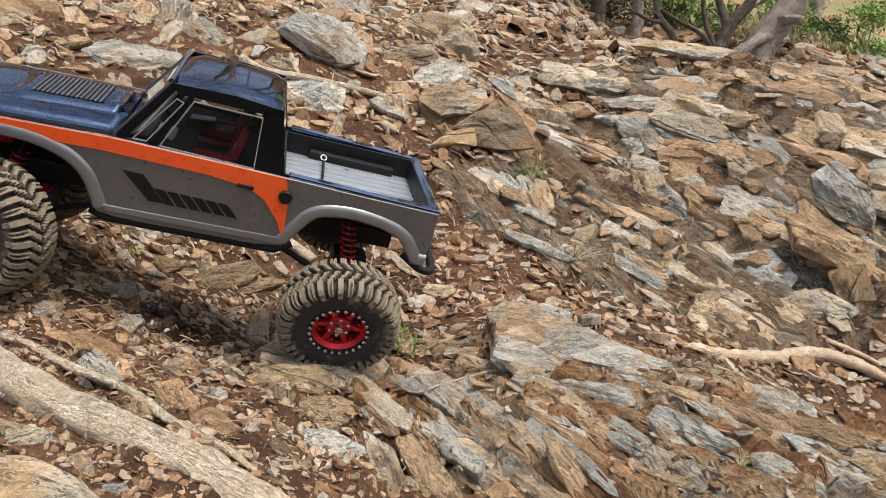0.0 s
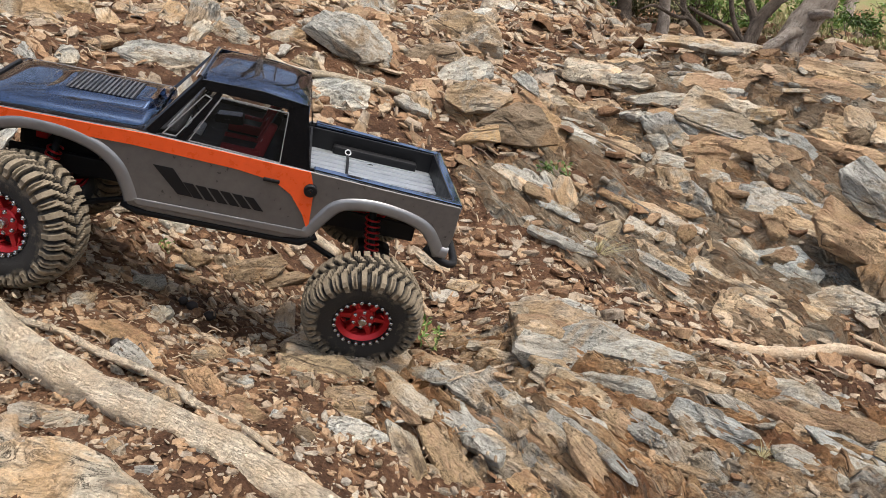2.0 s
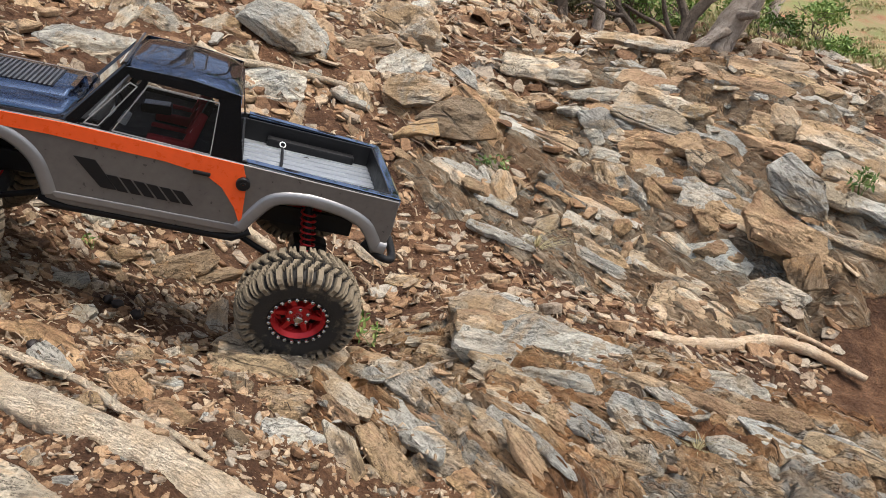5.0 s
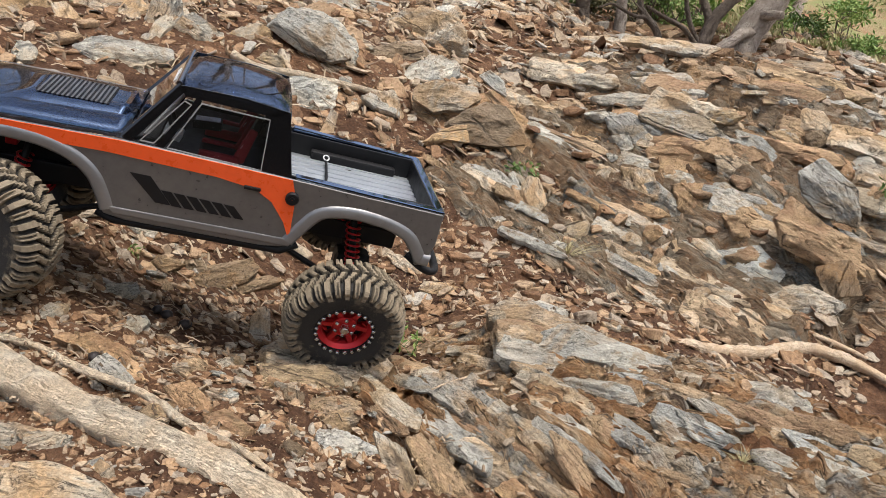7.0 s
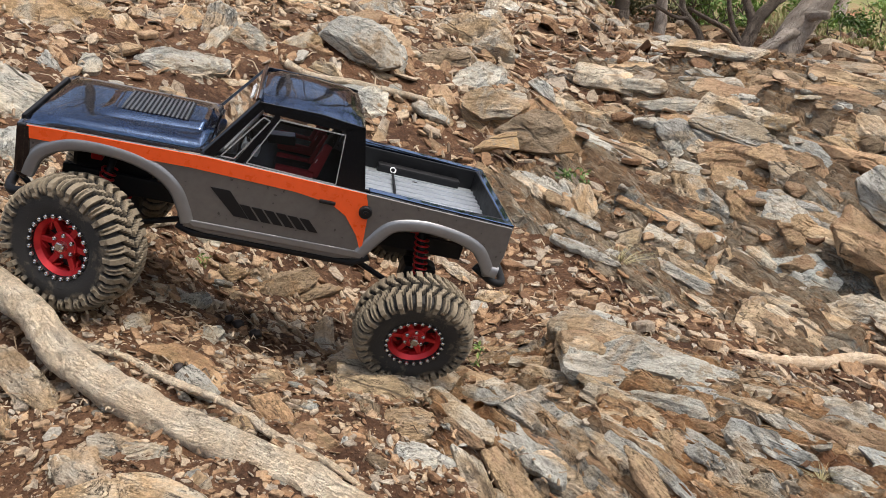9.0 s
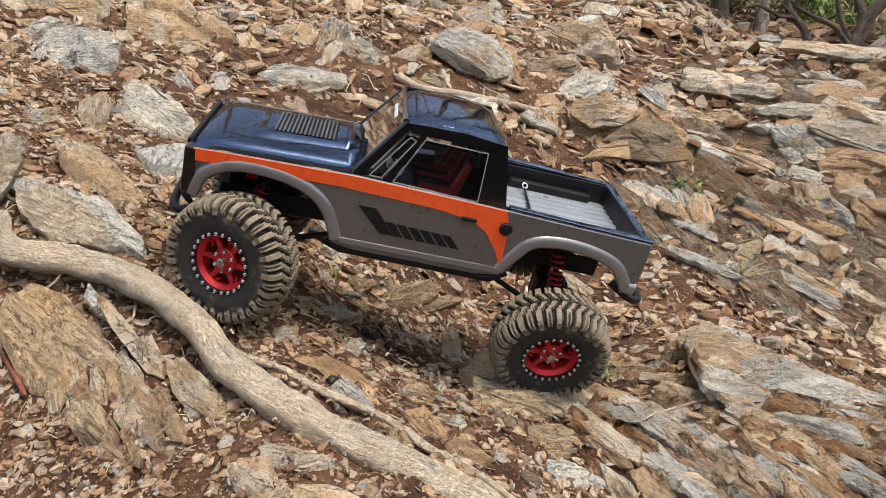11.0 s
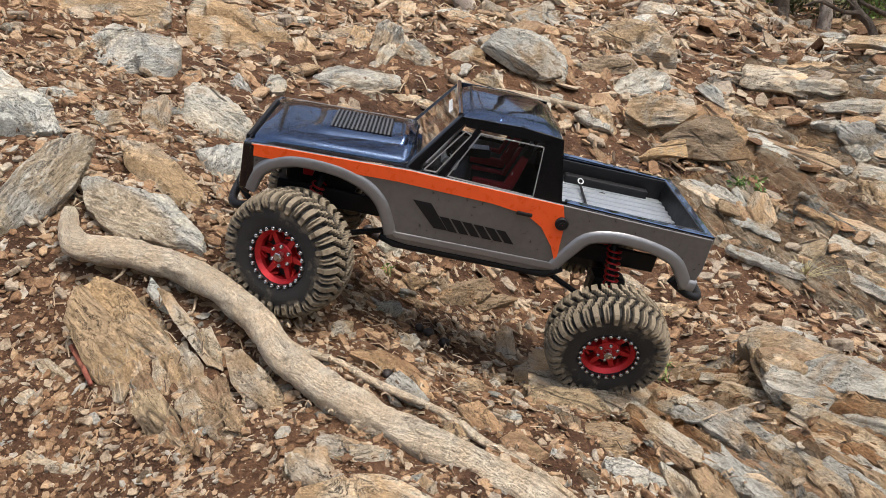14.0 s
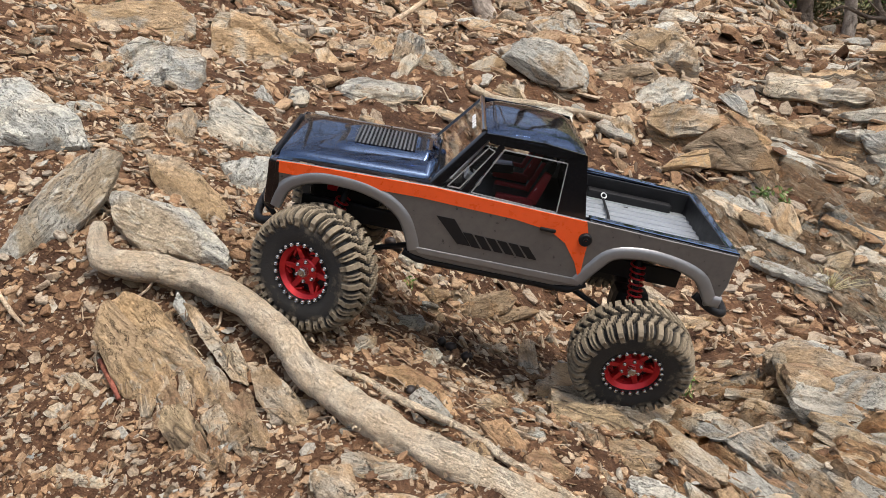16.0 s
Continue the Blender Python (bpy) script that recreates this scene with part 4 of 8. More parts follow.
def leaning(outline, sgn, off=0.0, thick=1.6):
    """A plate on the leaning cab side, from (x, z) points."""
    bm = prism(outline, -thick / 2, thick / 2)
    for v in bm.verts:
        k = (v.co.z - 3) / (TOP - 3)
        v.co.y = sgn * ((HALF - 1.5) * (1 - k) + (ROOF_W + 0.5) * k + off + v.co.y)
    return bm


for sgn in (1, -1):
    for q in ([(74, 3), (66, 3), (28, 58), (34, 61)], [(46, 4), (39, 4), (14, 52), (18, 55)], [(-46, 4), (-73, 3), (-60, 60), (-43, 55)], [(34, 61), (28, 53), (-46, 53), (-60, 60), (-20, 63)], [(70, 3), (66, 7.5), (-50, 5.5), (-50, 2)]):
        part("pillar", solid(leaning(q, sgn)), gloss_black, truck)
    # thin bright lines round the panes
    for loop in ([(57, 9), (46, 9), (22, 47), (28, 49)], [(35, 7.5), (-45, 5.5), (-44, 50), (14, 50)]):
        cx, cz = sum(p[0] for p in loop) / 4, sum(p[1] for p in loop) / 4
        for a, b in zip(loop, loop[1:] + loop[:1]):
            d = Vector((b[0] - a[0], b[1] - a[1])).normalized()
            n = Vector((-d.y, d.x)) * 0.45
            q = [(a[0] - n.x, a[1] - n.y), (b[0] - n.x, b[1] - n.y), (b[0] + n.x, b[1] + n.y), (a[0] + n.x, a[1] + n.y)]
            part("window_trim", solid(leaning(q, sgn, 1.0, 0.7)), grey_lines, truck)
    for q, name in (([(60, 8), (44, 8), (16, 52), (24, 54)], "quarter_window"), ([(38, 6), (-47, 5), (-47, 53), (13, 53)], "side_window")):
        pane = part(name, solid(leaning(q, sgn, -0.6, 0.8)), clear_glass, truck, "clear side pane")
        pane.visible_shadow = False

bm = prism([(72.5, 8), (71, 8), (33, 61), (34.5, 61)], -1, 1)
for v in bm.verts:
    k = (v.co.z - 8) / 53
    v.co.y *= (HALF - 8) * (1 - k) + (ROOF_W - 4) * k
wind = part("windscreen", solid(bm), clear_glass, truck, "clear windscreen reflecting the sky")
wind.visible_shadow = False
bm = bmesh.new()
for a, b, r in (((72, HALF - 6, 7), (33, ROOF_W - 1, 61), 2.6), ((72, -(HALF - 6), 7), (33, -(ROOF_W - 1), 61), 2.6), ((73, HALF - 6, 8), (73, -(HALF - 6), 8), 2.4), ((35, ROOF_W - 2, 61), (35, -(ROOF_W - 2), 61), 2.6)):
    pipe([a, b], r, bm, 8)
part("windscreen_frame", solid(bm), gloss_black, truck, "black windscreen surround")
for y in (-18, -9, 0, 9, 18):
    bm = prism([(42.9, 50.0), (43.4, 50.0), (41.2, 53.1), (40.7, 53.1)], y - 3, y + 3)
    part("screen_mark", solid(bm), decal_white, wind, "short white bar of screen lettering")
for y0, y1 in ((52, 18), (-10, -44)):
    bm = pipe([(77, y0, 9), (75.5, y0 - 8, 11), (70, y1, 15)], 1.1, n=8, sides=6)
    part("wiper", solid(bm), satin_black, truck, "thin black wiper")
# inside: seats, dash, cage
for y in (34, -34):
    bm = block((-8, y, -4), (38, 30, 9), 3)
    seat = part("seat", solid(bm), seat_black, truck, "black and red bucket seat with pale piping")
    bm = block((-32, y, 18), (7, 24, 40), 2.5, (0, -16, 0), (1, 0.8))
    part("seat_back", solid(bm), seat_black, seat)
    bm = block((-37, y, 36), (6, 15, 9), 2, (0, -16, 0))
    part("headrest", solid(bm), seat_black, seat)
    for s_ in (1, -1):
        bm = block((-29, y + s_ * 14, 15), (11, 6, 34), 2.2, (0, -16, 0), (0.7, 0.8))
        part("bolster", solid(bm), red_cloth, seat, "red side bolster")
        bm = block((-8, y + s_ * 16, -1), (36, 6, 9), 2.2)
        part("bolster", solid(bm), red_cloth, seat)
        bm = pipe([(-21, y + s_ * 15, -1), (-26, y + s_ * 16, 15), (-33, y + s_ * 14, 31)], 0.7, n=8, sides=6)
        part("piping", solid(bm), decal_white, seat, "pale piping")
bm = block((56, 0, 4), (24, 136, 12), 3)
part("dashboard", solid(bm), satin_black, truck, "black dashboard")
bm, rings = lathe([(-1.4, 13), (0, 14.4), (1.4, 13), (0, 11.8), (-1.4, 13)], 20)
bm.transform(Matrix.Translation((36, 34, 16)) @ pose(0, 0, 0, 0, 0, 90) @ pose(0, 0, 0, 25, 0, 0))
part("steering_wheel", solid(bm), satin_black, truck)
for y in (58, -58):
    bm = pipe([(58, y, 4), (28, y * 0.95, 54), (-46, y * 0.95, 54), (-58, y, 2)], 2.2, n=None, sides=8)
    part("cage_bar", solid(bm), grey_lines, truck, "light grey roll cage bar")
bm = pipe([(-46, 55, 54), (-52, -40, 10)], 1.8, sides=8)
part("cage_bar", solid(bm), grey_lines, truck)
bm = block((8, 12, 16), (26, 15, 8), 1.0, (0, 6, 0))
box = part("control_box", solid(bm), satin_black, truck, "small black box with a pale label between the seats")
bm = block((8, 12, 20.6), (22, 12, 0.8), 0.2, (0, 6, 0))
part("box_label", solid(bm), bed_metal, box, "silver label")
bm = block((34, 44, 12), (16, 20, 7), 1.0, (0, -20, 0))
part("dial_panel", solid(bm), bed_metal, truck, "silver instrument panel")
bm = block((0, 0, -14), (150, 146, 6), 1)
part("cab_floor", solid(bm), satin_black, truck)

# load bed
bm = block((-138, 0, -20), (128, 132, 2.5), 0.4)
bed = part("bed_floor", solid(bm), bed_metal, truck, "ribbed bare metal load bed")
for i in range(9):
    bm = block((-138, -52 + 13 * i, -18.2), (126, 5.5, 1.6), 0.6)
    part("rib", solid(bm), bed_metal, bed)
for sgn in (1, -1):
    bm = block((-138, sgn * 65, -9), (130, 3, 24), 0.6)
    part("bed_wall", solid(bm), satin_black, truck, "black inner bed wall")
    bm = block((-140, sgn * 58, -14), (84, 12, 10), 2.5)
    part("wheel_tub", solid(bm), satin_black, truck)
bm = block((-204, 0, -25), (4, 150, 50), 1.2)
part("tailgate", solid(bm), gunmetal, truck, "gunmetal grey tailgate")
bm = block((-199.5, 0, -10), (4, 132, 26), 0.8)
part("tailgate_liner", solid(bm), satin_black, truck, "black inner side of the tailgate")
bm = block((-203, 0, 0), (9, 150, 7), 2.0)
part("tailgate_rail", solid(bm), black_with_sky, truck)
bm = block((-71, 0, -8), (5, 134, 22), 1)
part("bed_front_wall", solid(bm), satin_black, truck)
bm = pipe([(-104, 44, -16), (-110, 10, -15), (-112, -24, -15), (-112, -44, -13)], 1.3, n=16, sides=8)
strap = part("tie_strap", solid(bm), satin_black, truck, "black strap with light hooks across the bed")
for p in ((-104, 44, -13), (-112, -44, -10)):
    bm, rings = lathe([(-0.7, 2.8), (0, 3.5), (0.7, 2.8), (0, 2.1), (-0.7, 2.8)], 16)
    bm.transform(Matrix.Translation(p) @ pose(0, 0, 0, 35, 0, 20))
    part("hook", solid(bm), decal_white, strap)
for x, y in ((-90, 1), (-120, 1), (-150, 1), (-180, 1), (-90, -1), (-120, -1), (-150, -1), (-180, -1)):
    bm, rings = lathe([(0, 1.6), (1.2, 1.4), (1.6, 0.2)], 8)
    bm.transform(Matrix.Translation((x, y * (HALF - 4.5), 3.4 - 0.062 * (-76 - x))) @ pose(0, 0, 0, 90))
    part("rail_screw", solid(bm), satin_black, truck)

# chassis and running gear
for sgn in (1, -1):
    bm = block((5, sgn * 38, -52), (370, 5, 18), 1)
    part("frame_rail", solid(bm), satin_black, truck, "black chassis rail")
    bm = pipe([(84, sgn * 70, -66), (70, sgn * 73, -70), (-78, sgn * 73, -70), (-92, sgn * 70, -62)], 4.0, n=None)
    part("rock_slider", solid(bm), satin_black, truck, "black rock slider", True)
bm = block((0, 0, -62), (92, 74, 20), 5, taper=(1.2, 1.1))
part("skid_plate", solid(bm), satin_black, truck, "black transmission skid")
bm = block((150, 0, -30), (70, 60, 34), 4)
part("motor_box", solid(bm), satin_black, truck)


def wheel_of(parent):
    """A muddy lugged tyre on a red six-spoked rim with a bolted ring; the outer face looks along +y."""
    # the tyre: one moulded skin, its lugs raised along the normal of the carcass
    line = [(-16, 27), (-20, 29), (-22, 34), (-22.6, 39), (-22.4, 43), (-22.0, 45), (-21.2, 47.5), (-20.2, 50), (-19, 51.6), (-16.5, 52.6), (-13, 53.4), (-10.6, 53.7), (-9.4, 53.8), (-7, 54), (-4, 54.1), (-1.6, 54.2), (-0.6, 54.2)]
    line = np.array(line + [(-y, r) for y, r in line[::-1]])
    along = np.gradient(line, axis=0)
    out = np.stack([-along[:, 1], along[:, 0]], -1)
    out /= np.linalg.norm(out, axis=1, keepdims=True)
    n, fine = 38, 10
    turns = 2 * math.pi * np.arange(n * fine) / (n * fine)
    bm = bmesh.new()
    mud = bm.verts.layers.float.new("mud")
    rings = []
    for (y, r), (oy, o_r) in zip(line, out):
        a_, side = abs(y), 0.25 if y > 0 else 0.0
        if r < 44:
            high, shift, wide = 0.0, 0, 0
        elif a_ > 10.2:       # shoulder blocks, every other one longer down the sidewall
            high, shift, wide = (5.2 if r > 49 else 3.2), side, 0.64
        elif a_ > 9.8:
            high, shift, wide = 0.0, 0, 0
        elif a_ > 1.0:        # slanting middle blocks
            high, shift, wide = 5.8, 0.5 + side + 0.075 * (a_ - 5), 0.62
        else:
            high, shift, wide = 0.0, 0, 0
        ring = []
        for k, a in enumerate(turns):
            q = (a * n / (2 * math.pi) + shift) % (2 * n)
            f = q - math.floor(q)
            up = high if 0.5 - wide / 2 < f < 0.5 + wide / 2 else 0.0
            if r < 47 and int(q) % 2:
                up = 0.0
            if a_ > 13 and r > 49 and int(q) % 2 and abs(f - 0.5) < 0.06:
                up *= 0.55    # a sipe cut across
            v = bm.verts.new(((r + o_r * up) * math.cos(a), y + oy * up, (r + o_r * up) * math.sin(a)))
            v[mud] = 0.66 if up > 3 else 0.45 if up else 0.18 if r > 48 else 0.36 if r > 40 else 0.24 if r > 33 else 0.10
            ring.append(v)
        rings.append(ring)
    for a, b in zip(rings, rings[1:]):
        for k in range(n * fine):
            bm.faces.new((a[k], a[(k + 1) % (n * fine)], b[(k + 1) % (n * fine)], b[k]))
    bmesh.ops.recalc_face_normals(bm, faces=bm.faces[:])
    tyre = part("tyre", solid(bm), rubber, parent, "black mud-caked lugged rubber tyre", True)
    tyre.data.set_sharp_from_angle(angle=radians(24))
    bm, rings = lathe([(-18, 26), (-18, 29), (14, 28), (15, 26.5), (12, 25), (4, 24), (-16, 24), (-18, 26)], 48)
    part("rim", solid(bm), red_metal, parent, "red anodised spoked rim", True)
    bm, rings = lathe([(9.5, 26.4), (17.5, 26.4), (17.8, 25.6), (14, 22.2), (11, 21.4), (9.5, 21.6), (9.5, 26.4)], 40)
    part("rim_lip", solid(bm), red_metal, parent)
    bm, rings = lathe([(14, 30.5), (19.5, 30.0), (20.5, 28.8), (20.5, 26.3), (18.5, 25.8), (14, 25.8), (14, 30.5)], 48)
    part("bead_ring", solid(bm), satin_black, parent, "black clamping ring")
    for k in range(6):
        bm = prism([(7, -3.2), (25, -2.2), (25, 2.2), (7, 3.2)], 9, 14, 0.8)
        for v in bm.verts:
            v.co.y += 4.0 * (25 - v.co.x) / 18 * -0.6
        bm.transform(pose(0, 0, 0, 0, 60 * k, 0))
        part("spoke", solid(bm), red_metal, parent)
        bm = prism([(15, -7.5), (17, -8.2), (24, -3), (24, -1)], 9.5, 13)
        bm.transform(pose(0, 0, 0, 0, 60 * k, 0))
        part("spoke", solid(bm), red_metal, parent)
    bm, rings = lathe([(2, 0.1), (2, 12), (13, 12), (14, 10.5), (14, 0.1)], 24)
    part("hub", solid(bm), red_metal, parent)
    bm, rings = lathe([(13, 4.8), (19.5, 4.6), (20.2, 3.6), (20.2, 0.1)], 6)
    part("wheel_nut", solid(bm), steel, parent, "steel wheel nut")
    bolt = None
    for k in range(30):
        a = 2 * math.pi * (k % 24) / 24 if k < 24 else 2 * math.pi * (k - 24) / 6 + 0.5
        r, y = (27.3, 20.3) if k < 24 else (9.4, 13.8)
        if bolt is None:
            bm, rings = lathe([(0, 2.1), (1.6, 1.95), (2.2, 1.3), (1.4, 0.1)], 8)
            bolt = part("bolt", solid(bm), steel, parent, "steel bolt")
            mesh = bolt.data
        else:
            bolt = new("bolt", mesh)
            bolt.parent = parent
        bolt.matrix_basis = Matrix.Translation(Vector((r * math.cos(a), y, r * math.sin(a))) * MM)
    # dished back of the rim; six black plates stand in for its shaded openings
    bm, rings = lathe([(-20, 23.8), (3, 23.5), (5, 20), (6, 12), (6, 0.1)], 36)
    part("rim_dish", solid(bm), red_metal, parent, "", True)
    for k in range(6):
        bm = prism([(13.5, -3.2), (20.5, -4.6), (20.5, 4.6), (13.5, 3.2)], 4.6, 7.0)
        bm.transform(pose(0, 0, 0, 0, 60 * k + 30, 0))
        part("rim_window", solid(bm), satin_black, parent, "black plate standing in for the shaded gap between spokes")


# hub places (mm in the truck's frame): x, y, z, and each wheel's turn
AXLES = {"front": ((162, 94, -90), (162, -94, -104)), "rear": ((-151, 94, -119), (-151, -94, -78))}
TURNS = {("front", 0): -24, ("front", 1): -24, ("rear", 0): 0, ("rear", 1): 0}
first = None
for name, ends in AXLES.items():
    lean = math.degrees(math.atan2(ends[0][2] - ends[1][2], 188))
    for i, (x, y, z) in enumerate(ends):
        m = Matrix.Translation(Vector((x, y, z)) * MM) @ pose(0, 0, 0, lean, 0, 0) @ pose(0, 0, 0, 0, 17 * i, TURNS[name, i] + 180 * i)
        if first is None:
            wheel = new("wheel")
            wheel.parent = truck
            wheel_of(wheel)
            tagged(wheel, "muddy wheel with red rim")
            first = wheel
        else:
            wheel = copy_thing(first, m)
        wheel.parent = truck
        wheel.matrix_basis = m
    a, b = Vector(ends[0]), Vector(ends[1])
    c = (a + b) / 2
    bm = pipe([a * 0.88 + b * 0.12, b * 0.88 + a * 0.12], 7.5, sides=12)
    axle = part("axle", solid(bm), satin_black, truck, "black axle housing", True)
    bm = block(c + Vector((0, 12, 0)), (34, 30, 30), 8)
    part("differential", solid(bm), satin_black, axle)
    for k, s in enumerate((0.25, 0.75)):
        lo = a.lerp(b, s)
        hi = Vector((c.x - math.copysign(16, c.x), lo.y * 0.9, -18))
        bm = pipe([lo.lerp(hi, 0.02), hi], 3.2, sides=10)
        shock = part("shock_absorber", solid(bm), satin_black, truck, "shock absorber with red spring", True)
        d = (hi - lo).normalized()
        sd = d.cross(Vector((0, 0.2, 1))).normalized()
        tt = sd.cross(d)
        coil = [lo.lerp(hi, 0.15 + 0.6 * q / 90) + (sd * math.cos(q * 0.62) + tt * math.sin(q * 0.62)) * 6.2 for q in range(91)]
        bm = pipe(coil, 1.1, sides=6)
        part("spring", solid(bm), red_metal, shock, "red coil spring", True)
        bm = pipe([lo + Vector((0, 0, -4)), Vector((math.copysign(30, c.x), lo.y * 0.6, -62))], 2.8, sides=8)
        part("suspension_link", solid(bm), satin_black, truck)
    bm = block((c.x, 0, -26), (10, 90, 12), 2)
    part("shock_tower", solid(bm), red_metal if name == "front" else satin_black, truck)


import collections

# ---- rocks ----
STONES = {"grey": stone_grey, "blue": stone_blue, "pale": stone_pale, "tan": stone_tan, "rust": stone_rust, "dark": stone_dark}
STONES["ochre"] = schist("ochre_schist", OCHRE, TAN, (0.16, 0.10, 0.05), PALE, 1.0, 0.5)
TONES = {"grey": "grey", "blue": "bluish grey", "pale": "pale grey", "tan": "tan", "rust": "rusty brown", "dark": "dark brown-grey", "ochre": "ochre"}


def rock_mesh(outline, size, seed, n=46):
    """A split slab of layered stone within the outline (x, y within 1): flat breaks on top, stepped edges, layers along x."""
    rng = np.random.RandomState(seed)
    p = np.array(outline, float)
    sx, sy, sz = size
    # uneven outline
    rim = []
    for i in range(len(p)):
        a_, b_ = p[i], p[(i + 1) % len(p)]
        parts = max(2, int(np.linalg.norm((b_ - a_) * (sx, sy)) / max(sx, sy) * 7))
        for j in range(parts):
            rim.append(a_ + (b_ - a_) * j / parts + (rng.randn(2) * 0.022 if j else rng.randn(2) * 0.01))
    rim = np.array(rim)
    lo, hi = rim.min(0), rim.max(0)
    ny = int(np.clip(n * sy / sx, n * 0.4, n * 1.2))
    x1, y1 = np.linspace(lo[0], hi[0], n), np.linspace(lo[1], hi[1], ny)
    cell = max((hi[0] - lo[0]) * sx / n, (hi[1] - lo[1]) * sy / ny)
    GX_, GY_ = np.meshgrid(x1, y1)
    gap = rng.uniform(-0.3, 0.3, (2, ny, n)) * np.array([(hi[0] - lo[0]) / n, (hi[1] - lo[1]) / ny])[:, None, None]
    pts = np.stack([GX_ + gap[0], GY_ + gap[1]], -1).reshape(-1, 2)
    # distance to the outline, and the nearest point on it
    e0, e1 = rim, np.roll(rim, -1, 0)
    scale = np.array([sx, sy])
    d = (e1 - e0) * scale
    rel = (pts[:, None] - e0[None]) * scale
    t = np.clip((rel * d).sum(-1) / np.maximum((d * d).sum(-1), 1e-12), 0, 1)
    off = rel - t[..., None] * d
    dist = np.sqrt((off ** 2).sum(-1))
    near = dist.argmin(1)
    rows_ = np.arange(len(pts))
    foot = e0[near] + (e1 - e0)[near] * t[rows_, near][:, None]
    dist = dist[rows_, near]
    cross = ((e0[None, :, 1] > pts[:, None, 1]) != (e1[None, :, 1] > pts[:, None, 1])) & (pts[:, None, 0] < (e1 - e0)[None, :, 0] * (pts[:, None, 1] - e0[None, :, 1]) / np.where(np.abs((e1 - e0)[:, 1]) < 1e-9, 1e-9, (e1 - e0)[:, 1])[None] + e0[None, :, 0])
    inside = cross.sum(1) % 2 == 1
    snap = (dist < 0.75 * cell)
    pts[snap] = foot[snap]
    inner = np.where(inside & ~snap, dist, 0.0)
    keep = inside | snap
    x, y = pts[:, 0], pts[:, 1]
    # flat breaks over the top, then broken steps down to the rim
    top = np.full(len(pts), 1.0)
    for i in range(8):
        gx_, gy_ = rng.normal(0, 0.55, 2)
        top = np.minimum(top, rng.uniform(0.72, 1.2) + gx_ * x + gy_ * y)
    turn = rng.uniform(-0.3, 0.3)
    ly, lx = y * math.cos(turn) + x * math.sin(turn), x * math.cos(turn) - y * math.sin(turn)
    for wide, high, s2 in ((0.42, 0.11, 0), (0.15, 0.05, 9)):
        lay = ly / wide + 0.6 * grain(lx * 0.4, ly, 0.5, seed + s2)
        m_ = np.floor(lay)
        along = np.floor(lx / (wide * 4) + 0.4 * grain(lx, ly, 0.4, seed + s2 + 1) + 3 * lattice(m_, m_ * 0, seed + 5))
        top = top + high * (1.2 * lattice(m_, along, seed + s2 + 2) + 0.5 * (lay - m_))
        if not s2:
            top = top - 0.16 * np.clip(1 - (lay - m_) / 0.13, 0, 1) * (lattice(m_, along, seed + 8) > -0.3)
    top = top + 0.05 * grain(x, y, 0.3, seed + 3) + 0.025 * grain(lx * 0.5, ly, 0.07, seed + 4)
    lean = rng.uniform(-0.6, 0.6, 2)
    foot_z = np.clip(0.22 + lean[0] * x + lean[1] * y + 0.2 * grain(x, y, 0.35, seed + 6), -0.25, 0.75)
    rise = foot_z + inner / min(sx, sy) * rng.uniform(2.8, 6.0)
    steps = 5
    broken = np.floor(rise * steps + 0.5 * grain(x, y, 0.25, seed + 7)) / steps
    z = np.minimum(np.clip(top, 0.15, 1.3), 0.35 * rise + 0.65 * broken + 0.12)
    v3 = np.stack([x, y, z], -1)
    idx = np.arange(ny * n).reshape(ny, n)
    quads = np.stack([idx[:-1, :-1], idx[:-1, 1:], idx[1:, 1:], idx[1:, :-1]], -1).reshape(-1, 4)
    quads = quads[keep[quads].all(1) & ~snap[quads].all(1) | (inside[quads].all(1))]
    edges = collections.Counter()
    for q in quads.tolist():
        for i in range(4):
            edges[(q[i], q[(i + 1) % 4])] += 1
    border = [e for e in edges if (e[1], e[0]) not in edges]
    verts, faces = v3.tolist(), quads.tolist()
    low, deep = {}, {}
    mid = rim.mean(0)
    for e in border:
        for i in e:
            if i not in low:
                low[i] = len(verts)
                verts.append([x[i], y[i], min(z[i] - 0.1, -0.25)])
                deep[i] = len(verts)
                verts.append([mid[0] + (x[i] - mid[0]) * 0.8, mid[1] + (y[i] - mid[1]) * 0.8, -1.0])
    centre = len(verts)
    verts.append([mid[0], mid[1], -1.0])
    for a_, b_ in border:
        faces += [[b_, a_, low[a_], low[b_]], [low[b_], low[a_], deep[a_], deep[b_]], [deep[b_], deep[a_], centre]]
    used = sorted({i for f in faces for i in f})
    where = {i: j for j, i in enumerate(used)}
    me = bpy.data.meshes.new("rock")
    me.from_pydata((np.array(verts)[used] * size).tolist(), [], [[where[i] for i in f] for f in faces])
    me.polygons.foreach_set("use_smooth", [True] * len(me.polygons))
    me.update()
    me.set_sharp_from_angle(angle=radians(20))
    return me


count_of = {"n": 0}


def rock(kind, place, size, turn, outline):
    count_of["n"] += 1
    me = rock_mesh(outline, size, 100 + count_of["n"])
    me.materials.append(STONES[kind])
    ob = new("rock", me)
    ob.matrix_world = pose(*place, *turn)
    big = max(size)
    form = "large layered boulder" if big > 0.09 else "broken layered rock" if big > 0.035 else "small broken stone"
    tagged(ob, f"{TONES[kind]} {form} half buried in the slope", "rock", "rocks of the slope")
    return ob


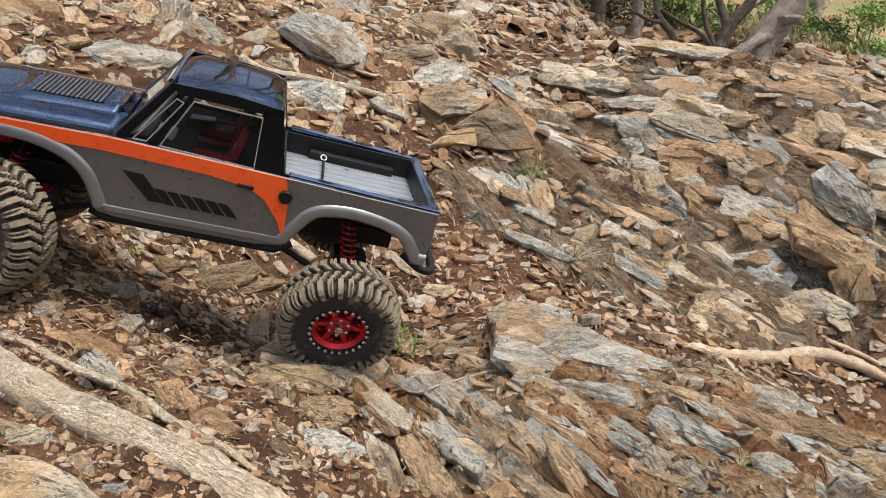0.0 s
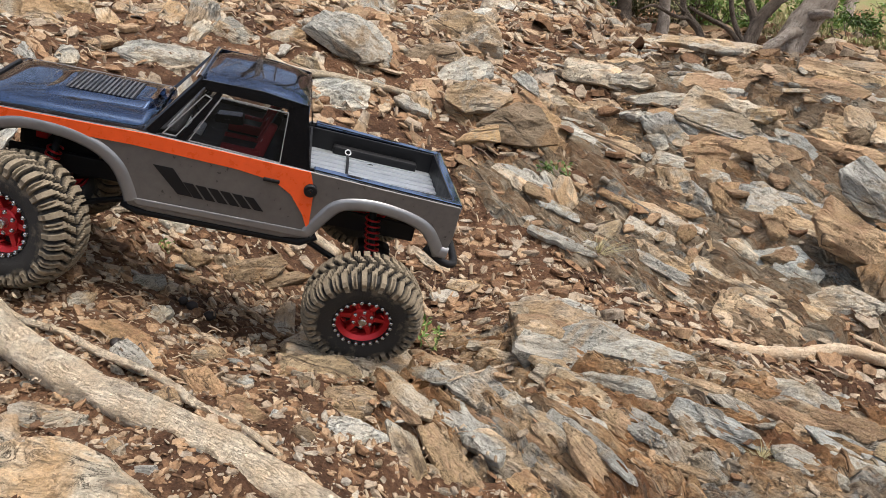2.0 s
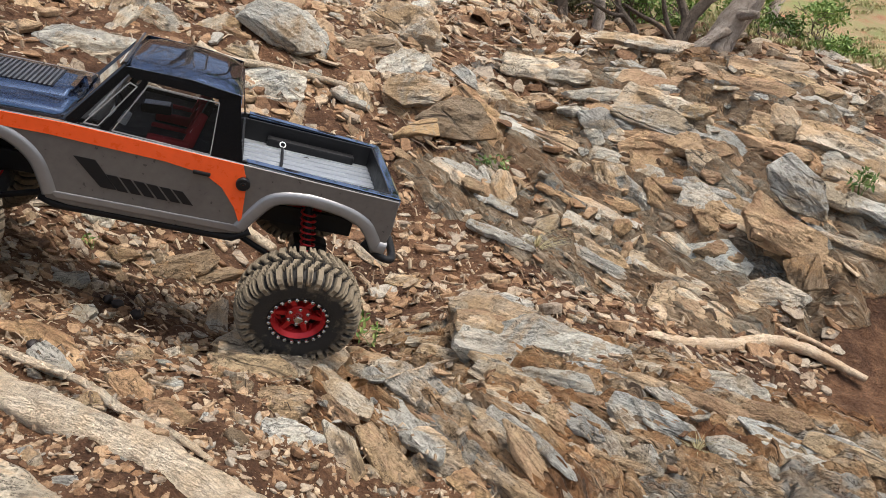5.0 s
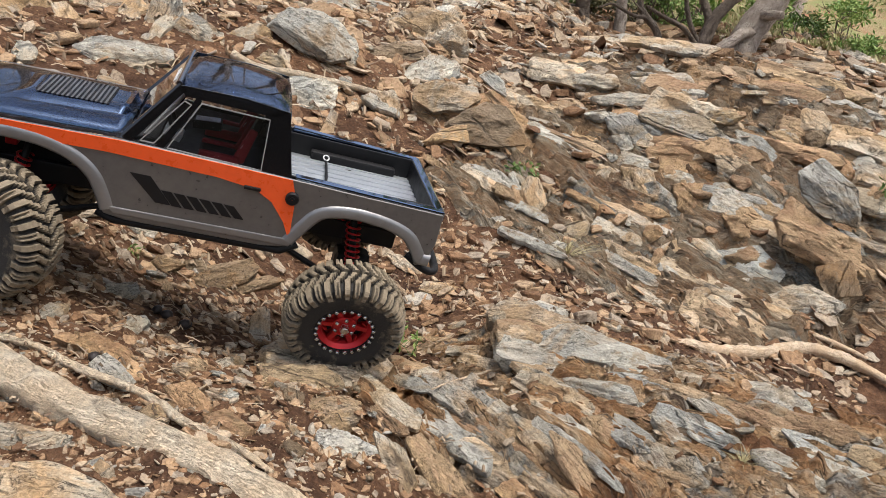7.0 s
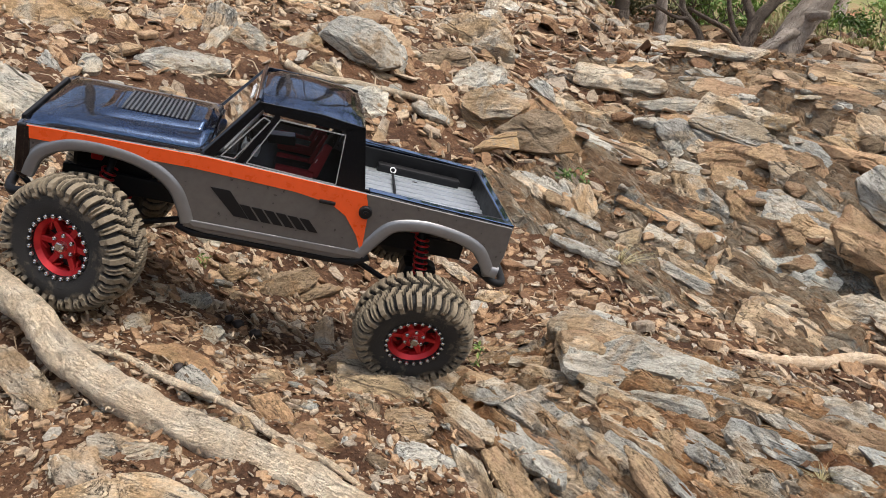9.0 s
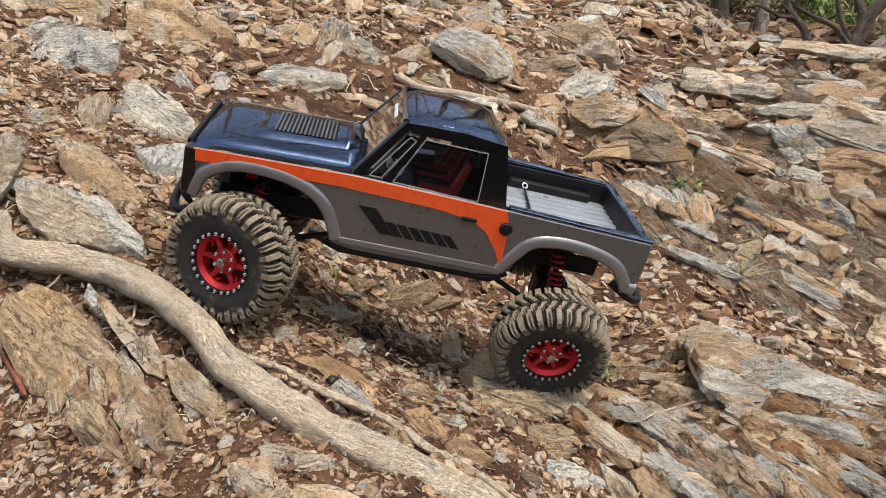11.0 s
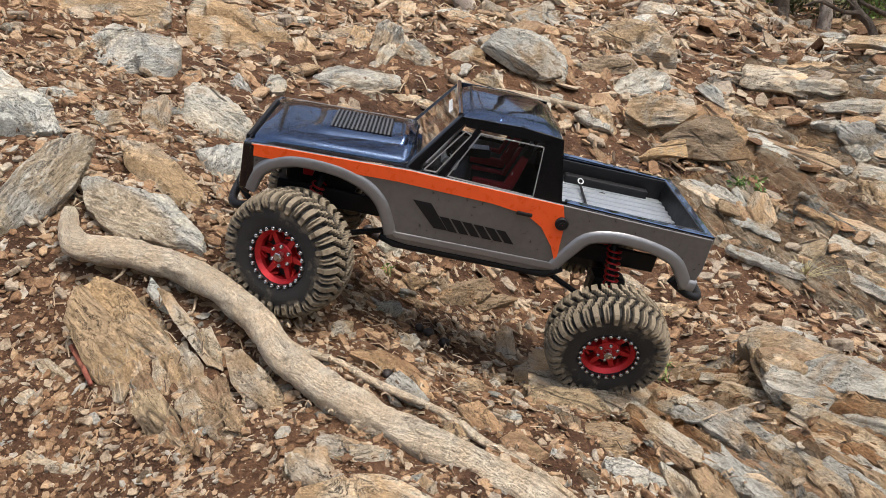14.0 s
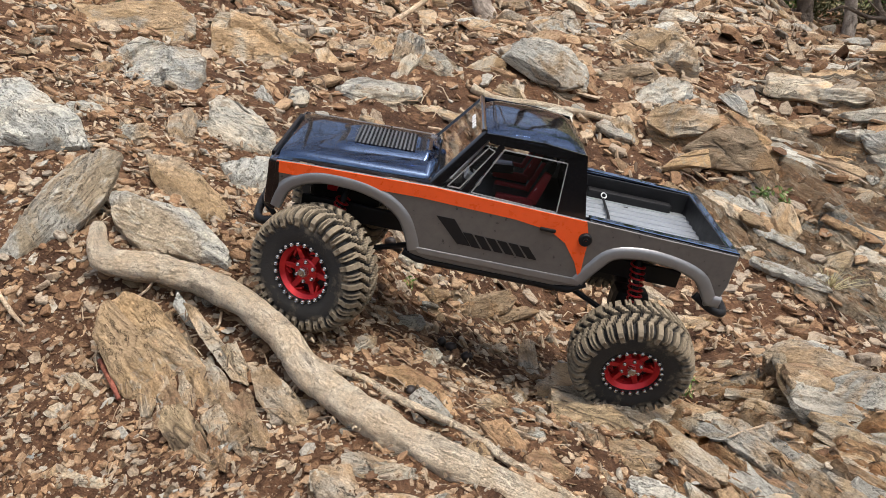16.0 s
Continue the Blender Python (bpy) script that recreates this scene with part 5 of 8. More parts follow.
rock("grey", (-0.280, 1.781, 0.398), (0.138, 0.110, 0.055), (28, 19, 0), [(-0.53, -0.56), (0.01, -0.86), (0.63, -1), (1, -0.38), (0.9, 0.39), (0.29, 0.84), (-0.29, 1), (-0.87, 0.12), (-1, -0.46)])
rock("pale", (-0.247, 1.549, 0.272), (0.085, 0.056, 0.039), (49, -4, 30), [(-0.99, -0.27), (-0.6, -0.86), (0.31, -1), (0.75, -0.54), (1, 0.36), (0.73, 0.66), (-0.1, 1), (-0.66, 0.87), (-1, 0.26)])
rock("dark", (-0.059, 1.942, 0.377), (0.075, 0.047, 0.023), (35, 1, 29), [(-0.78, -1), (0.9, -0.99), (1, -0.42), (0.67, 0.39), (0.03, 1), (-1, -0.07)])
rock("pale", (0.003, 1.853, 0.325), (0.112, 0.044, 0.022), (33, -16, 51), [(-0.63, -1), (0.64, -0.96), (1, -0.06), (0.42, 1), (-0.3, 0.79), (-1, 0.13)])
rock("rust", (0.100, 1.711, 0.213), (0.149, 0.109, 0.087), (35, 21, 2), [(-0.9, -0.3), (-0.64, -0.59), (-0, -0.87), (0.27, -1), (0.98, -0.34), (1, 0.39), (0.4, 1), (-0.35, 0.91), (-0.81, 0.58), (-1, 0.12)])
rock("tan", (-0.023, 2.182, 0.408), (0.170, 0.138, 0.111), (18, 23, -30), [(-0.71, -1), (-0.18, -0.58), (0.45, -0.61), (1, -0.26), (0.79, 0.15), (0.04, 0.74), (-0.64, 1), (-1, 0.35), (-0.86, -0.88)])
rock("grey", (-0.302, 2.296, 0.513), (0.089, 0.189, 0.071), (24, 8, 14), [(-0.36, -0.72), (0.67, -1), (1, 0.08), (0.32, 1), (-0.48, 0.79), (-1, -0.38)])
rock("ochre", (-0.377, 1.648, 0.392), (0.057, 0.030, 0.024), (38, -15, 51), [(-0.91, -0.9), (0.73, -1), (1, -0.02), (0.8, 1), (-0.72, 0.9), (-1, 0.22)])
rock("tan", (-0.318, 1.604, 0.342), (0.037, 0.036, 0.025), (42, 20, 7), [(0.32, -1), (1, -0.36), (0.2, 1), (-0.71, 0.64), (-1, -0.97)])
rock("rust", (-0.647, 1.445, 0.409), (0.080, 0.019, 0.012), (12, 27, -44), [(0.45, -0.93), (1, -0.29), (0.51, 1), (-0.83, 0.96), (-1, -1)])
rock("tan", (-0.681, 1.590, 0.447), (0.073, 0.039, 0.023), (8, 19, -38), [(-0.32, -0.84), (0.76, -1), (1, -0.08), (0.17, 1), (-1, -0.26)])
rock("tan", (-0.601, 1.606, 0.441), (0.092, 0.030, 0.018), (9, -20, 93), [(-0.53, -0.74), (0.34, -1), (1, 0.5), (-0.15, 1), (-1, 0.42)])
rock("grey", (-0.522, 1.570, 0.420), (0.104, 0.024, 0.014), (15, -26, 85), [(-0.82, -0.6), (-0.03, -0.84), (0.64, -1), (1, 0.04), (0.18, 1), (-1, 0.12)])
rock("grey", (-0.458, 1.577, 0.393), (0.055, 0.040, 0.028), (30, 25, -13), [(0.29, -1), (1, 0.21), (0.54, 1), (-1, 0.98), (-0.84, -0.62)])
rock("pale", (-0.524, 1.368, 0.341), (0.088, 0.056, 0.022), (41, 3, 28), [(-0.68, -0.42), (-0.17, -1), (0.32, -0.82), (0.32, -0.37), (0.97, 0.11), (1, 0.56), (0.31, 0.83), (-0.44, 1), (-1, 0.46)])
rock("ochre", (-1.049, 1.322, 0.508), (0.146, 0.083, 0.041), (39, 5, 40), [(-0.52, -0.52), (0.14, -1), (0.71, -0.85), (0.98, -0.37), (1, 0.15), (0.87, 1), (-0.69, 0.44), (-1, 0.07)])
rock("pale", (-0.851, 1.149, 0.378), (0.080, 0.108, 0.064), (34, -1, 46), [(-1, -0.46), (-0.65, -0.83), (0.18, -1), (0.78, -0.53), (1, 0.09), (0.74, 0.63), (0.21, 1), (-0.62, 0.98), (-0.98, 0.6)])
rock("pale", (-0.790, 0.757, 0.316), (0.107, 0.065, 0.033), (31, 27, -7), [(-1, 0.16), (-0.35, -0.97), (0.23, -1), (0.56, -0.4), (1, 0.39), (0.56, 0.77), (0.05, 0.86), (-0.58, 1)])
rock("blue", (-0.638, 0.649, 0.227), (0.089, 0.032, 0.016), (35, -40, 66), [(-1, -0.24), (-0.61, -0.57), (-0.15, -0.97), (0.34, -1), (0.73, -0.71), (1, -0.35), (0.98, 0.35), (0.67, 0.9), (0.2, 1), (-0.34, 0.88), (-0.87, 0.44)])
rock("grey", (-0.625, 1.003, 0.278), (0.065, 0.060, 0.030), (24, 26, -2), [(-0.61, -0.62), (-0.05, -1), (1, 0.19), (0.64, 0.62), (-0.07, 1), (-0.79, 0.91), (-1, 0.38)])
rock("tan", (-0.677, 0.939, 0.301), (0.066, 0.022, 0.013), (14, -28, 110), [(-0.32, 0.7), (-1, -0.15), (-0.43, -1), (0.75, -0.72), (1, -0.19), (0.35, 1)])
rock("pale", (-0.786, 0.878, 0.331), (0.036, 0.029, 0.014), (27, 14, 22), [(-0.64, -0.86), (0.1, -1), (1, -0.61), (0.61, 0.39), (-0.27, 1), (-1, -0.23)])
rock("grey", (-0.697, 0.849, 0.296), (0.031, 0.023, 0.014), (25, -22, 83), [(-0.85, -0.52), (0.58, -1), (1, -0.1), (0.59, 1), (-1, 0.36)])
rock("pale", (-0.528, 0.684, 0.195), (0.085, 0.039, 0.020), (36, 27, -0), [(-0.62, -0.7), (-0.06, -1), (0.38, -0.64), (1, -0.25), (0.82, 0.33), (0.43, 0.65), (-0.01, 1), (-0.51, 0.47), (-0.89, 0.39), (-1, -0.06)])
rock("tan", (-0.564, 0.770, 0.236), (0.074, 0.026, 0.013), (16, 34, -19), [(-0.44, -0.97), (0.19, -1), (0.76, -0.8), (1, 0.07), (0.72, 0.86), (-0.03, 1), (-0.63, 0.92), (-1, -0.29)])
rock("blue", (-0.686, 1.209, 0.345), (0.039, 0.020, 0.016), (10, 33, -35), [(-0, -1), (1, 0.01), (0.53, 0.99), (-0.67, 1), (-1, -0.11)])
rock("tan", (-0.807, 1.444, 0.421), (0.107, 0.122, 0.086), (31, 8, 22), [(-0.88, -0.83), (-0.22, -0.99), (0.65, -1), (1, -0.5), (0.99, 0.53), (0.31, 1), (-0.54, 0.7), (-1, 0.28)])
rock("tan", (-0.078, 1.629, 0.243), (0.050, 0.031, 0.022), (6, 48, -55), [(-0.52, -0.9), (0.38, -1), (1, 0.01), (0.37, 1), (-0.88, 0.98), (-1, -0.42)])
rock("tan", (0.694, 1.794, 0.233), (0.037, 0.018, 0.009), (59, -3, -12), [(-0.69, -0.88), (0.32, -1), (1, -0.25), (0.85, 0.61), (-0.32, 1), (-1, 0.25)])
rock("pale", (0.457, 1.798, 0.170), (0.028, 0.025, 0.020), (49, 22, -27), [(0.1, -1), (1, -0.61), (0.86, 1), (-0.45, 0.57), (-1, -0.09)])
rock("dark", (0.793, 2.016, 0.287), (0.144, 0.098, 0.069), (17, 17, -33), [(-0.79, -0.71), (-0.09, -0.93), (0.53, -1), (0.92, -0.63), (1, 0.49), (0.7, 1), (-0.02, 0.95), (-0.64, 0.9), (-1, 0.12)])
rock("blue", (0.629, 2.090, 0.328), (0.076, 0.037, 0.015), (22, 23, -32), [(0.2, -1), (1, -0.03), (0.73, 0.4), (-0.47, 1), (-1, -0.4)])
rock("tan", (0.501, 1.983, 0.274), (0.088, 0.014, 0.006), (63, 3, -11), [(0.28, -1), (1, -0.37), (0.43, 1), (-0.53, 0.95), (-1, -0.72)])
rock("tan", (0.735, 2.001, 0.283), (0.038, 0.028, 0.017), (41, 6, -15), [(-0.24, -1), (1, -0.49), (0.58, 0.74), (-0.33, 1), (-1, -0.16)])
rock("grey", (0.763, 1.946, 0.264), (0.040, 0.035, 0.021), (-2, 36, -57), [(-0.3, -1), (0.93, -0.61), (1, 0.59), (-0.28, 1), (-1, 0.04)])
rock("tan", (0.823, 1.726, 0.182), (0.041, 0.035, 0.018), (34, 18, -8), [(-0.53, -1), (1, -0.59), (0.86, 0.36), (-0.19, 1), (-1, 0.06)])
rock("grey", (1.052, 1.874, 0.223), (0.057, 0.016, 0.008), (50, -10, 39), [(-1, -0.68), (0.41, -1), (1, -0.01), (0.32, 1), (-0.99, 0.57)])
rock("dark", (0.883, 1.729, 0.182), (0.031, 0.030, 0.018), (30, 1, -46), [(-0.16, -1), (1, 0.12), (-0.02, 1), (-1, 0.28)])
rock("blue", (0.598, 1.727, 0.207), (0.118, 0.044, 0.022), (24, 16, -26), [(-0.42, -0.76), (0.38, -1), (1, -0.02), (0.78, -0.07), (-0.07, 1), (-0.6, 0.46), (-1, -0.47)])
rock("blue", (0.866, 1.570, 0.066), (0.084, 0.043, 0.021), (47, 41, -42), [(-0.22, -1), (0.63, -0.45), (1, 0.28), (0.18, 0.96), (-0.57, 1), (-1, 0.33), (-0.92, -0.47)])
rock("grey", (0.640, 1.524, 0.057), (0.067, 0.033, 0.017), (30, 36, -50), [(-0.38, -0.96), (0.62, -1), (1, 0.41), (0.26, 1), (-0.81, 0.61), (-1, -0.09)])
rock("tan", (0.761, 1.478, 0.024), (0.067, 0.056, 0.028), (48, 17, -10), [(-0.66, -0.79), (0.22, -1), (1, 0.05), (0.31, 1), (-0.67, 0.9), (-1, 0.08)])
rock("tan", (0.387, 1.640, 0.110), (0.055, 0.047, 0.023), (41, 18, -16), [(-0.3, -1), (1, -0.64), (0.99, 0.47), (-0.04, 1), (-1, 0.09)])
rock("rust", (0.578, 1.684, 0.134), (0.086, 0.061, 0.031), (53, 9, -18), [(-0.63, -0.78), (0.23, -1), (1, -0.29), (0.63, 0.55), (-0.26, 1), (-1, 0.06)])
rock("rust", (0.903, 1.607, 0.126), (0.067, 0.023, 0.012), (42, 35, -35), [(-0.17, -1), (1, -0.93), (0.71, 0.57), (-0.56, 1), (-1, -0.92)])
rock("blue", (-0.286, 0.764, 0.079), (0.023, 0.013, 0.006), (31, 5, 61), [(-0.18, -1), (0.76, -0.44), (1, 0.82), (-0.49, 1), (-1, 0.16)])
rock("rust", (-0.302, 0.925, 0.071), (0.024, 0.014, 0.010), (42, 8, 47), [(-0.24, -1), (1, -0.26), (0.7, 0.62), (-0.37, 1), (-1, 0.03)])
rock("pale", (-0.241, 0.697, 0.066), (0.011, 0.009, 0.006), (28, 3, 58), [(-0.41, -1), (0.79, -0.52), (1, 1), (-1, 0.95)])
rock("ochre", (-0.161, 0.617, 0.050), (0.015, 0.016, 0.009), (0, 17, -21), [(-0.46, -0.89), (0.46, -1), (1, -0.18), (0.07, 1), (-1, -0.13)])
rock("tan", (-0.151, 0.651, 0.041), (0.025, 0.007, 0.003), (21, 2, 81), [(-0.64, -0.95), (0.39, -1), (1, 0.17), (-0.18, 1), (-1, 0.17)])
rock("blue", (-0.116, 0.588, 0.039), (0.018, 0.015, 0.008), (14, 15, 12), [(-0.78, -0.75), (0.31, -1), (1, -0.41), (0.61, 1), (-0.38, 0.67), (-1, 0.21)])
rock("rust", (-0.102, 0.522, 0.042), (0.021, 0.014, 0.007), (18, 18, -2), [(-0.67, -0.78), (0.55, -1), (1, 0.11), (0.51, 0.41), (-0.46, 1), (-1, -0.17)])
rock("pale", (-0.078, 0.524, 0.033), (0.012, 0.007, 0.004), (14, -24, 97), [(-1, -0.14), (-0.59, -1), (0.93, -0.79), (1, 0.4), (-0.39, 1)])
rock("tan", (-0.170, 0.866, 0.006), (0.053, 0.013, 0.006), (18, -15, 103), [(-1, 0.08), (-0.96, -1), (0.86, -0.98), (1, -0.14), (0.43, 0.85), (-0.3, 1)])
rock("tan", (-0.068, 0.761, -0.006), (0.083, 0.059, 0.021), (9, 10, -21), [(-0.99, -0.3), (-0.74, -1), (0.03, -0.97), (0.62, -0.38), (1, -0.1), (1, 0.42), (0.4, 0.88), (-0.24, 0.59), (-0.65, 1), (-1, 0.75)])
rock("ochre", (-0.053, 0.617, 0.008), (0.043, 0.030, 0.018), (11, 14, 6), [(-0.84, 0.15), (-0.35, -0.16), (-0.05, -1), (0.61, -0.66), (1, 0.24), (0.82, 1), (0.02, 0.88), (-1, 0.64)])
rock("pale", (-0.017, 0.543, 0.006), (0.029, 0.022, 0.013), (21, 16, 12), [(-0.95, -0.81), (-0.48, -0.8), (0.14, -0.87), (1, -1), (0.88, 0.62), (-0.05, 1), (-0.89, 0.86), (-1, -0.28)])
rock("grey", (-0.021, 0.505, 0.007), (0.013, 0.011, 0.006), (30, 22, 6), [(0, -1), (1, 0.33), (-0, 1), (-1, 0.33)])
rock("tan", (-0.051, 0.510, 0.022), (0.014, 0.009, 0.005), (35, 6, 26), [(-0.59, -1), (0.93, -0.97), (1, 0.3), (-0.18, 1), (-1, -0.16)])
rock("blue", (-0.206, 0.558, 0.069), (0.023, 0.011, 0.005), (12, 22, -35), [(0.03, -1), (1, -0.22), (0.8, 0.92), (-0.37, 1), (-1, 0.82), (-0.88, -0.76)])
rock("rust", (-0.225, 0.591, 0.075), (0.048, 0.015, 0.008), (13, 21, -18), [(-0.4, -0.68), (0.56, -0.96), (1, -0.51), (0.79, -0.05), (0.21, 1), (-0.54, 0.82), (-1, -1)])
rock("tan", (-0.155, 0.513, 0.056), (0.013, 0.009, 0.005), (25, 11, 5), [(-0.3, -1), (0.97, -0.93), (1, 0.51), (-0.32, 1), (-1, -0.34)])
rock("rust", (-0.139, 0.544, 0.053), (0.025, 0.012, 0.006), (5, 23, -34), [(0.08, -1), (1, -0.43), (0.69, 0.71), (-0.69, 1), (-1, -0.71)])
rock("tan", (-0.204, 0.458, 0.058), (0.016, 0.011, 0.006), (33, -10, 18), [(-0.98, -0.69), (0.07, -1), (1, 0.24), (-0.1, 1), (-1, 0.81)])
rock("tan", (-0.155, 0.430, 0.050), (0.009, 0.009, 0.006), (12, -32, 81), [(-1, -0.07), (-0.13, -1), (1, -0.25), (0.62, 1), (-0.62, 0.93)])
rock("blue", (-0.174, 0.415, 0.051), (0.019, 0.010, 0.005), (36, 2, 4), [(-1, -1), (1, -0.92), (0.81, 0.28), (-0.11, 1), (-0.83, 0.22)])
rock("blue", (-0.128, 0.421, 0.044), (0.011, 0.006, 0.003), (34, 12, 2), [(-0.54, -1), (1, -0.4), (0.21, 1), (-1, 0.34)])
rock("tan", (-0.181, 1.493, 0.222), (0.041, 0.014, 0.005), (28, -42, 76), [(-0.83, -1), (0.83, -0.55), (1, 0.63), (-1, 1)])
rock("tan", (-0.442, 0.877, 0.166), (0.028, 0.018, 0.011), (36, 14, 34), [(-0.05, -1), (1, -0.26), (0.28, 0.81), (-0.38, 1), (-1, -0.36)])
rock("tan", (-0.402, 0.918, 0.141), (0.036, 0.013, 0.006), (41, 3, 49), [(-0.54, -1), (1, -0.58), (0.64, 1), (-1, 0.6)])
rock("pale", (-0.353, 0.981, 0.109), (0.024, 0.022, 0.013), (42, 4, 41), [(-0.56, -0.74), (0.36, -1), (1, -0.14), (0.25, 1), (-1, 0.17)])
rock("rust", (-0.412, 1.035, 0.162), (0.020, 0.015, 0.007), (38, 18, 26), [(-0, -1), (1, -0.09), (-0.23, 1), (-1, -0.34)])
rock("tan", (-0.457, 1.006, 0.190), (0.016, 0.014, 0.008), (38, 25, 14), [(1, -1), (0.88, 0.51), (-0.2, 1), (-1, -0.71)])
rock("tan", (-0.366, 1.062, 0.132), (0.021, 0.013, 0.006), (44, -11, 56), [(0.43, -1), (1, 0.61), (-0.3, 1), (-1, -0.14)])
rock("ochre", (-0.406, 1.224, 0.220), (0.035, 0.011, 0.004), (49, 14, 20), [(-0.29, -1), (0.93, -0.37), (1, 0.79), (-0.14, 1), (-1, 0.51)])
rock("tan", (-0.414, 1.408, 0.308), (0.063, 0.015, 0.006), (43, 18, 9), [(-0.45, -1), (0.72, -0.77), (1, 0.29), (-0.21, 1), (-1, -0.03)])
rock("grey", (0.070, 0.687, -0.004), (0.051, 0.021, 0.008), (1, 12, -49), [(-0.43, -1), (0.61, -0.89), (1, 0.23), (0.24, 1), (-0.65, 0.98), (-1, -0.29)])
rock("tan", (0.142, 0.678, -0.008), (0.032, 0.018, 0.007), (21, 3, -26), [(-0.51, -0.85), (0.62, -1), (1, 0.46), (-0.18, 1), (-1, 0.1)])
rock("blue", (0.158, 0.717, 0.000), (0.048, 0.012, 0.005), (18, 11, -41), [(-0.29, -1), (0.59, -0.81), (1, -0.44), (0.69, 0.89), (-0.07, 1), (-1, -0.04)])
rock("rust", (0.246, 0.702, -0.004), (0.025, 0.014, 0.007), (23, 21, -20), [(-0.52, -1), (0.67, -1), (1, -0.25), (0.05, 1), (-0.73, 0.72), (-1, -1)])
rock("tan", (0.242, 0.608, -0.028), (0.022, 0.013, 0.006), (32, 36, -46), [(-0.39, -0.92), (0.64, -1), (1, 0.51), (-0.13, 1), (-0.77, 0.72), (-1, -0.47)])
rock("blue", (0.324, 0.675, -0.014), (0.036, 0.009, 0.004), (35, 17, -25), [(-0.19, -1), (0.84, -0.83), (1, 0.77), (-0.51, 1), (-1, -0.23)])
rock("grey", (0.292, 0.630, -0.009), (0.032, 0.016, 0.006), (9, 25, -41), [(-0.2, -1), (0.86, -0.71), (1, 0.29), (0.08, 1), (-1, 0.01)])
rock("tan", (0.334, 0.623, -0.018), (0.015, 0.010, 0.006), (11, -12, -42), [(0.72, -1), (1, 0.49), (-0.38, 1), (-1, -0.6)])
rock("pale", (0.400, 0.714, -0.021), (0.037, 0.035, 0.021), (10, 13, -2), [(-0.71, -0.94), (-0.17, -1), (1, -0.33), (0.64, 0.2), (-0.21, 1), (-0.81, 0.84), (-1, -0.37)])
rock("tan", (0.443, 0.687, -0.034), (0.021, 0.008, 0.004), (37, 33, -51), [(-0.04, -1), (1, -0.25), (0.92, 1), (-0.68, 1), (-1, 0)])
rock("grey", (0.476, 0.685, -0.038), (0.034, 0.006, 0.003), (41, -12, -107), [(1, -0.83), (0.96, 0.39), (-0.59, 1), (-1, -1)])
rock("blue", (0.398, 0.622, -0.028), (0.043, 0.013, 0.005), (39, 19, -25), [(-0.27, -1), (0.91, -0.39), (1, 0.81), (-0.27, 1), (-1, 0.39)])
rock("tan", (0.301, 0.596, -0.033), (0.018, 0.015, 0.007), (59, 5, -16), [(-0.6, -0.67), (0.45, -1), (1, 0.13), (0.1, 1), (-1, 0.19)])
rock("rust", (0.052, 0.563, -0.016), (0.039, 0.017, 0.007), (7, 35, -31), [(-0.41, -0.61), (0.45, -1), (1, 0.77), (0.23, 0.93), (-0.85, 1), (-1, 0.02)])
rock("tan", (0.019, 0.552, -0.002), (0.032, 0.014, 0.006), (1, 34, -58), [(0.38, -1), (1, -0.49), (0.73, 0.85), (-0.23, 1), (-1, -0.46)])
rock("tan", (0.104, 0.594, -0.034), (0.049, 0.019, 0.008), (36, 21, -25), [(-0.49, -0.58), (0.19, -1), (1, 0.41), (0.24, 0.69), (-0.65, 1), (-1, 0.08)])
rock("rust", (0.168, 0.583, -0.018), (0.035, 0.013, 0.005), (25, 42, -36), [(-0.12, -1), (0.73, -0.98), (1, 0.98), (-0.3, 1), (-1, 0.09)])
rock("tan", (-0.414, 0.568, 0.113), (0.056, 0.007, 0.003), (35, 38, -23), [(-0.31, -0.99), (0.73, -1), (1, 0.28), (0.69, 1), (-0.76, 0.88), (-1, -0.12)])
rock("tan", (-0.323, 0.524, 0.077), (0.034, 0.013, 0.006), (33, 29, -22), [(-0.32, -1), (0.62, -0.59), (1, 0.55), (-0.11, 1), (-1, 0.96), (-0.99, -0.53)])
rock("tan", (-0.520, 0.493, 0.065), (0.018, 0.009, 0.004), (52, 29, -9), [(-0.24, -0.93), (0.94, -0.92), (1, 0.2), (-0.58, 1), (-1, -1)])
rock("blue", (-0.528, 0.462, 0.038), (0.013, 0.007, 0.005), (59, -17, 23), [(-0.13, -1), (1, 0.05), (0.24, 1), (-1, 0.41)])
rock("tan", (-0.480, 0.453, 0.030), (0.039, 0.012, 0.006), (57, 1, 9), [(-0.86, -0.81), (0.52, -1), (1, 0.12), (0.5, 0.24), (-0.52, 1), (-1, -0.12)])
rock("tan", (-0.224, 0.462, 0.059), (0.027, 0.011, 0.005), (35, 8, -1), [(-0.86, -0.14), (-0.19, -1), (0.64, -0.92), (1, 0.57), (0.64, 0.78), (-0.38, 1), (-1, 0.41)])
rock("grey", (-0.252, 0.447, 0.054), (0.018, 0.011, 0.006), (37, 10, -11), [(-0.5, -1), (0.75, -0.71), (1, 0.27), (-0.02, 1), (-1, 0.23)])
rock("pale", (-0.357, 0.476, 0.052), (0.009, 0.004, 0.002), (28, 43, -38), [(0.96, -0.85), (1, 0.69), (-0.87, 1), (-1, -1)])
rock("pale", (-0.335, 0.480, 0.055), (0.006, 0.004, 0.002), (33, 45, -48), [(1, -0.24), (0.66, 1), (-1, 0.45), (-0.07, -1)])
rock("tan", (-0.015, 1.189, 0.010), (0.039, 0.012, 0.006), (33, 27, -19), [(-0.32, -1), (0.74, -1), (1, 0.72), (-0.37, 1), (-1, -0.05)])
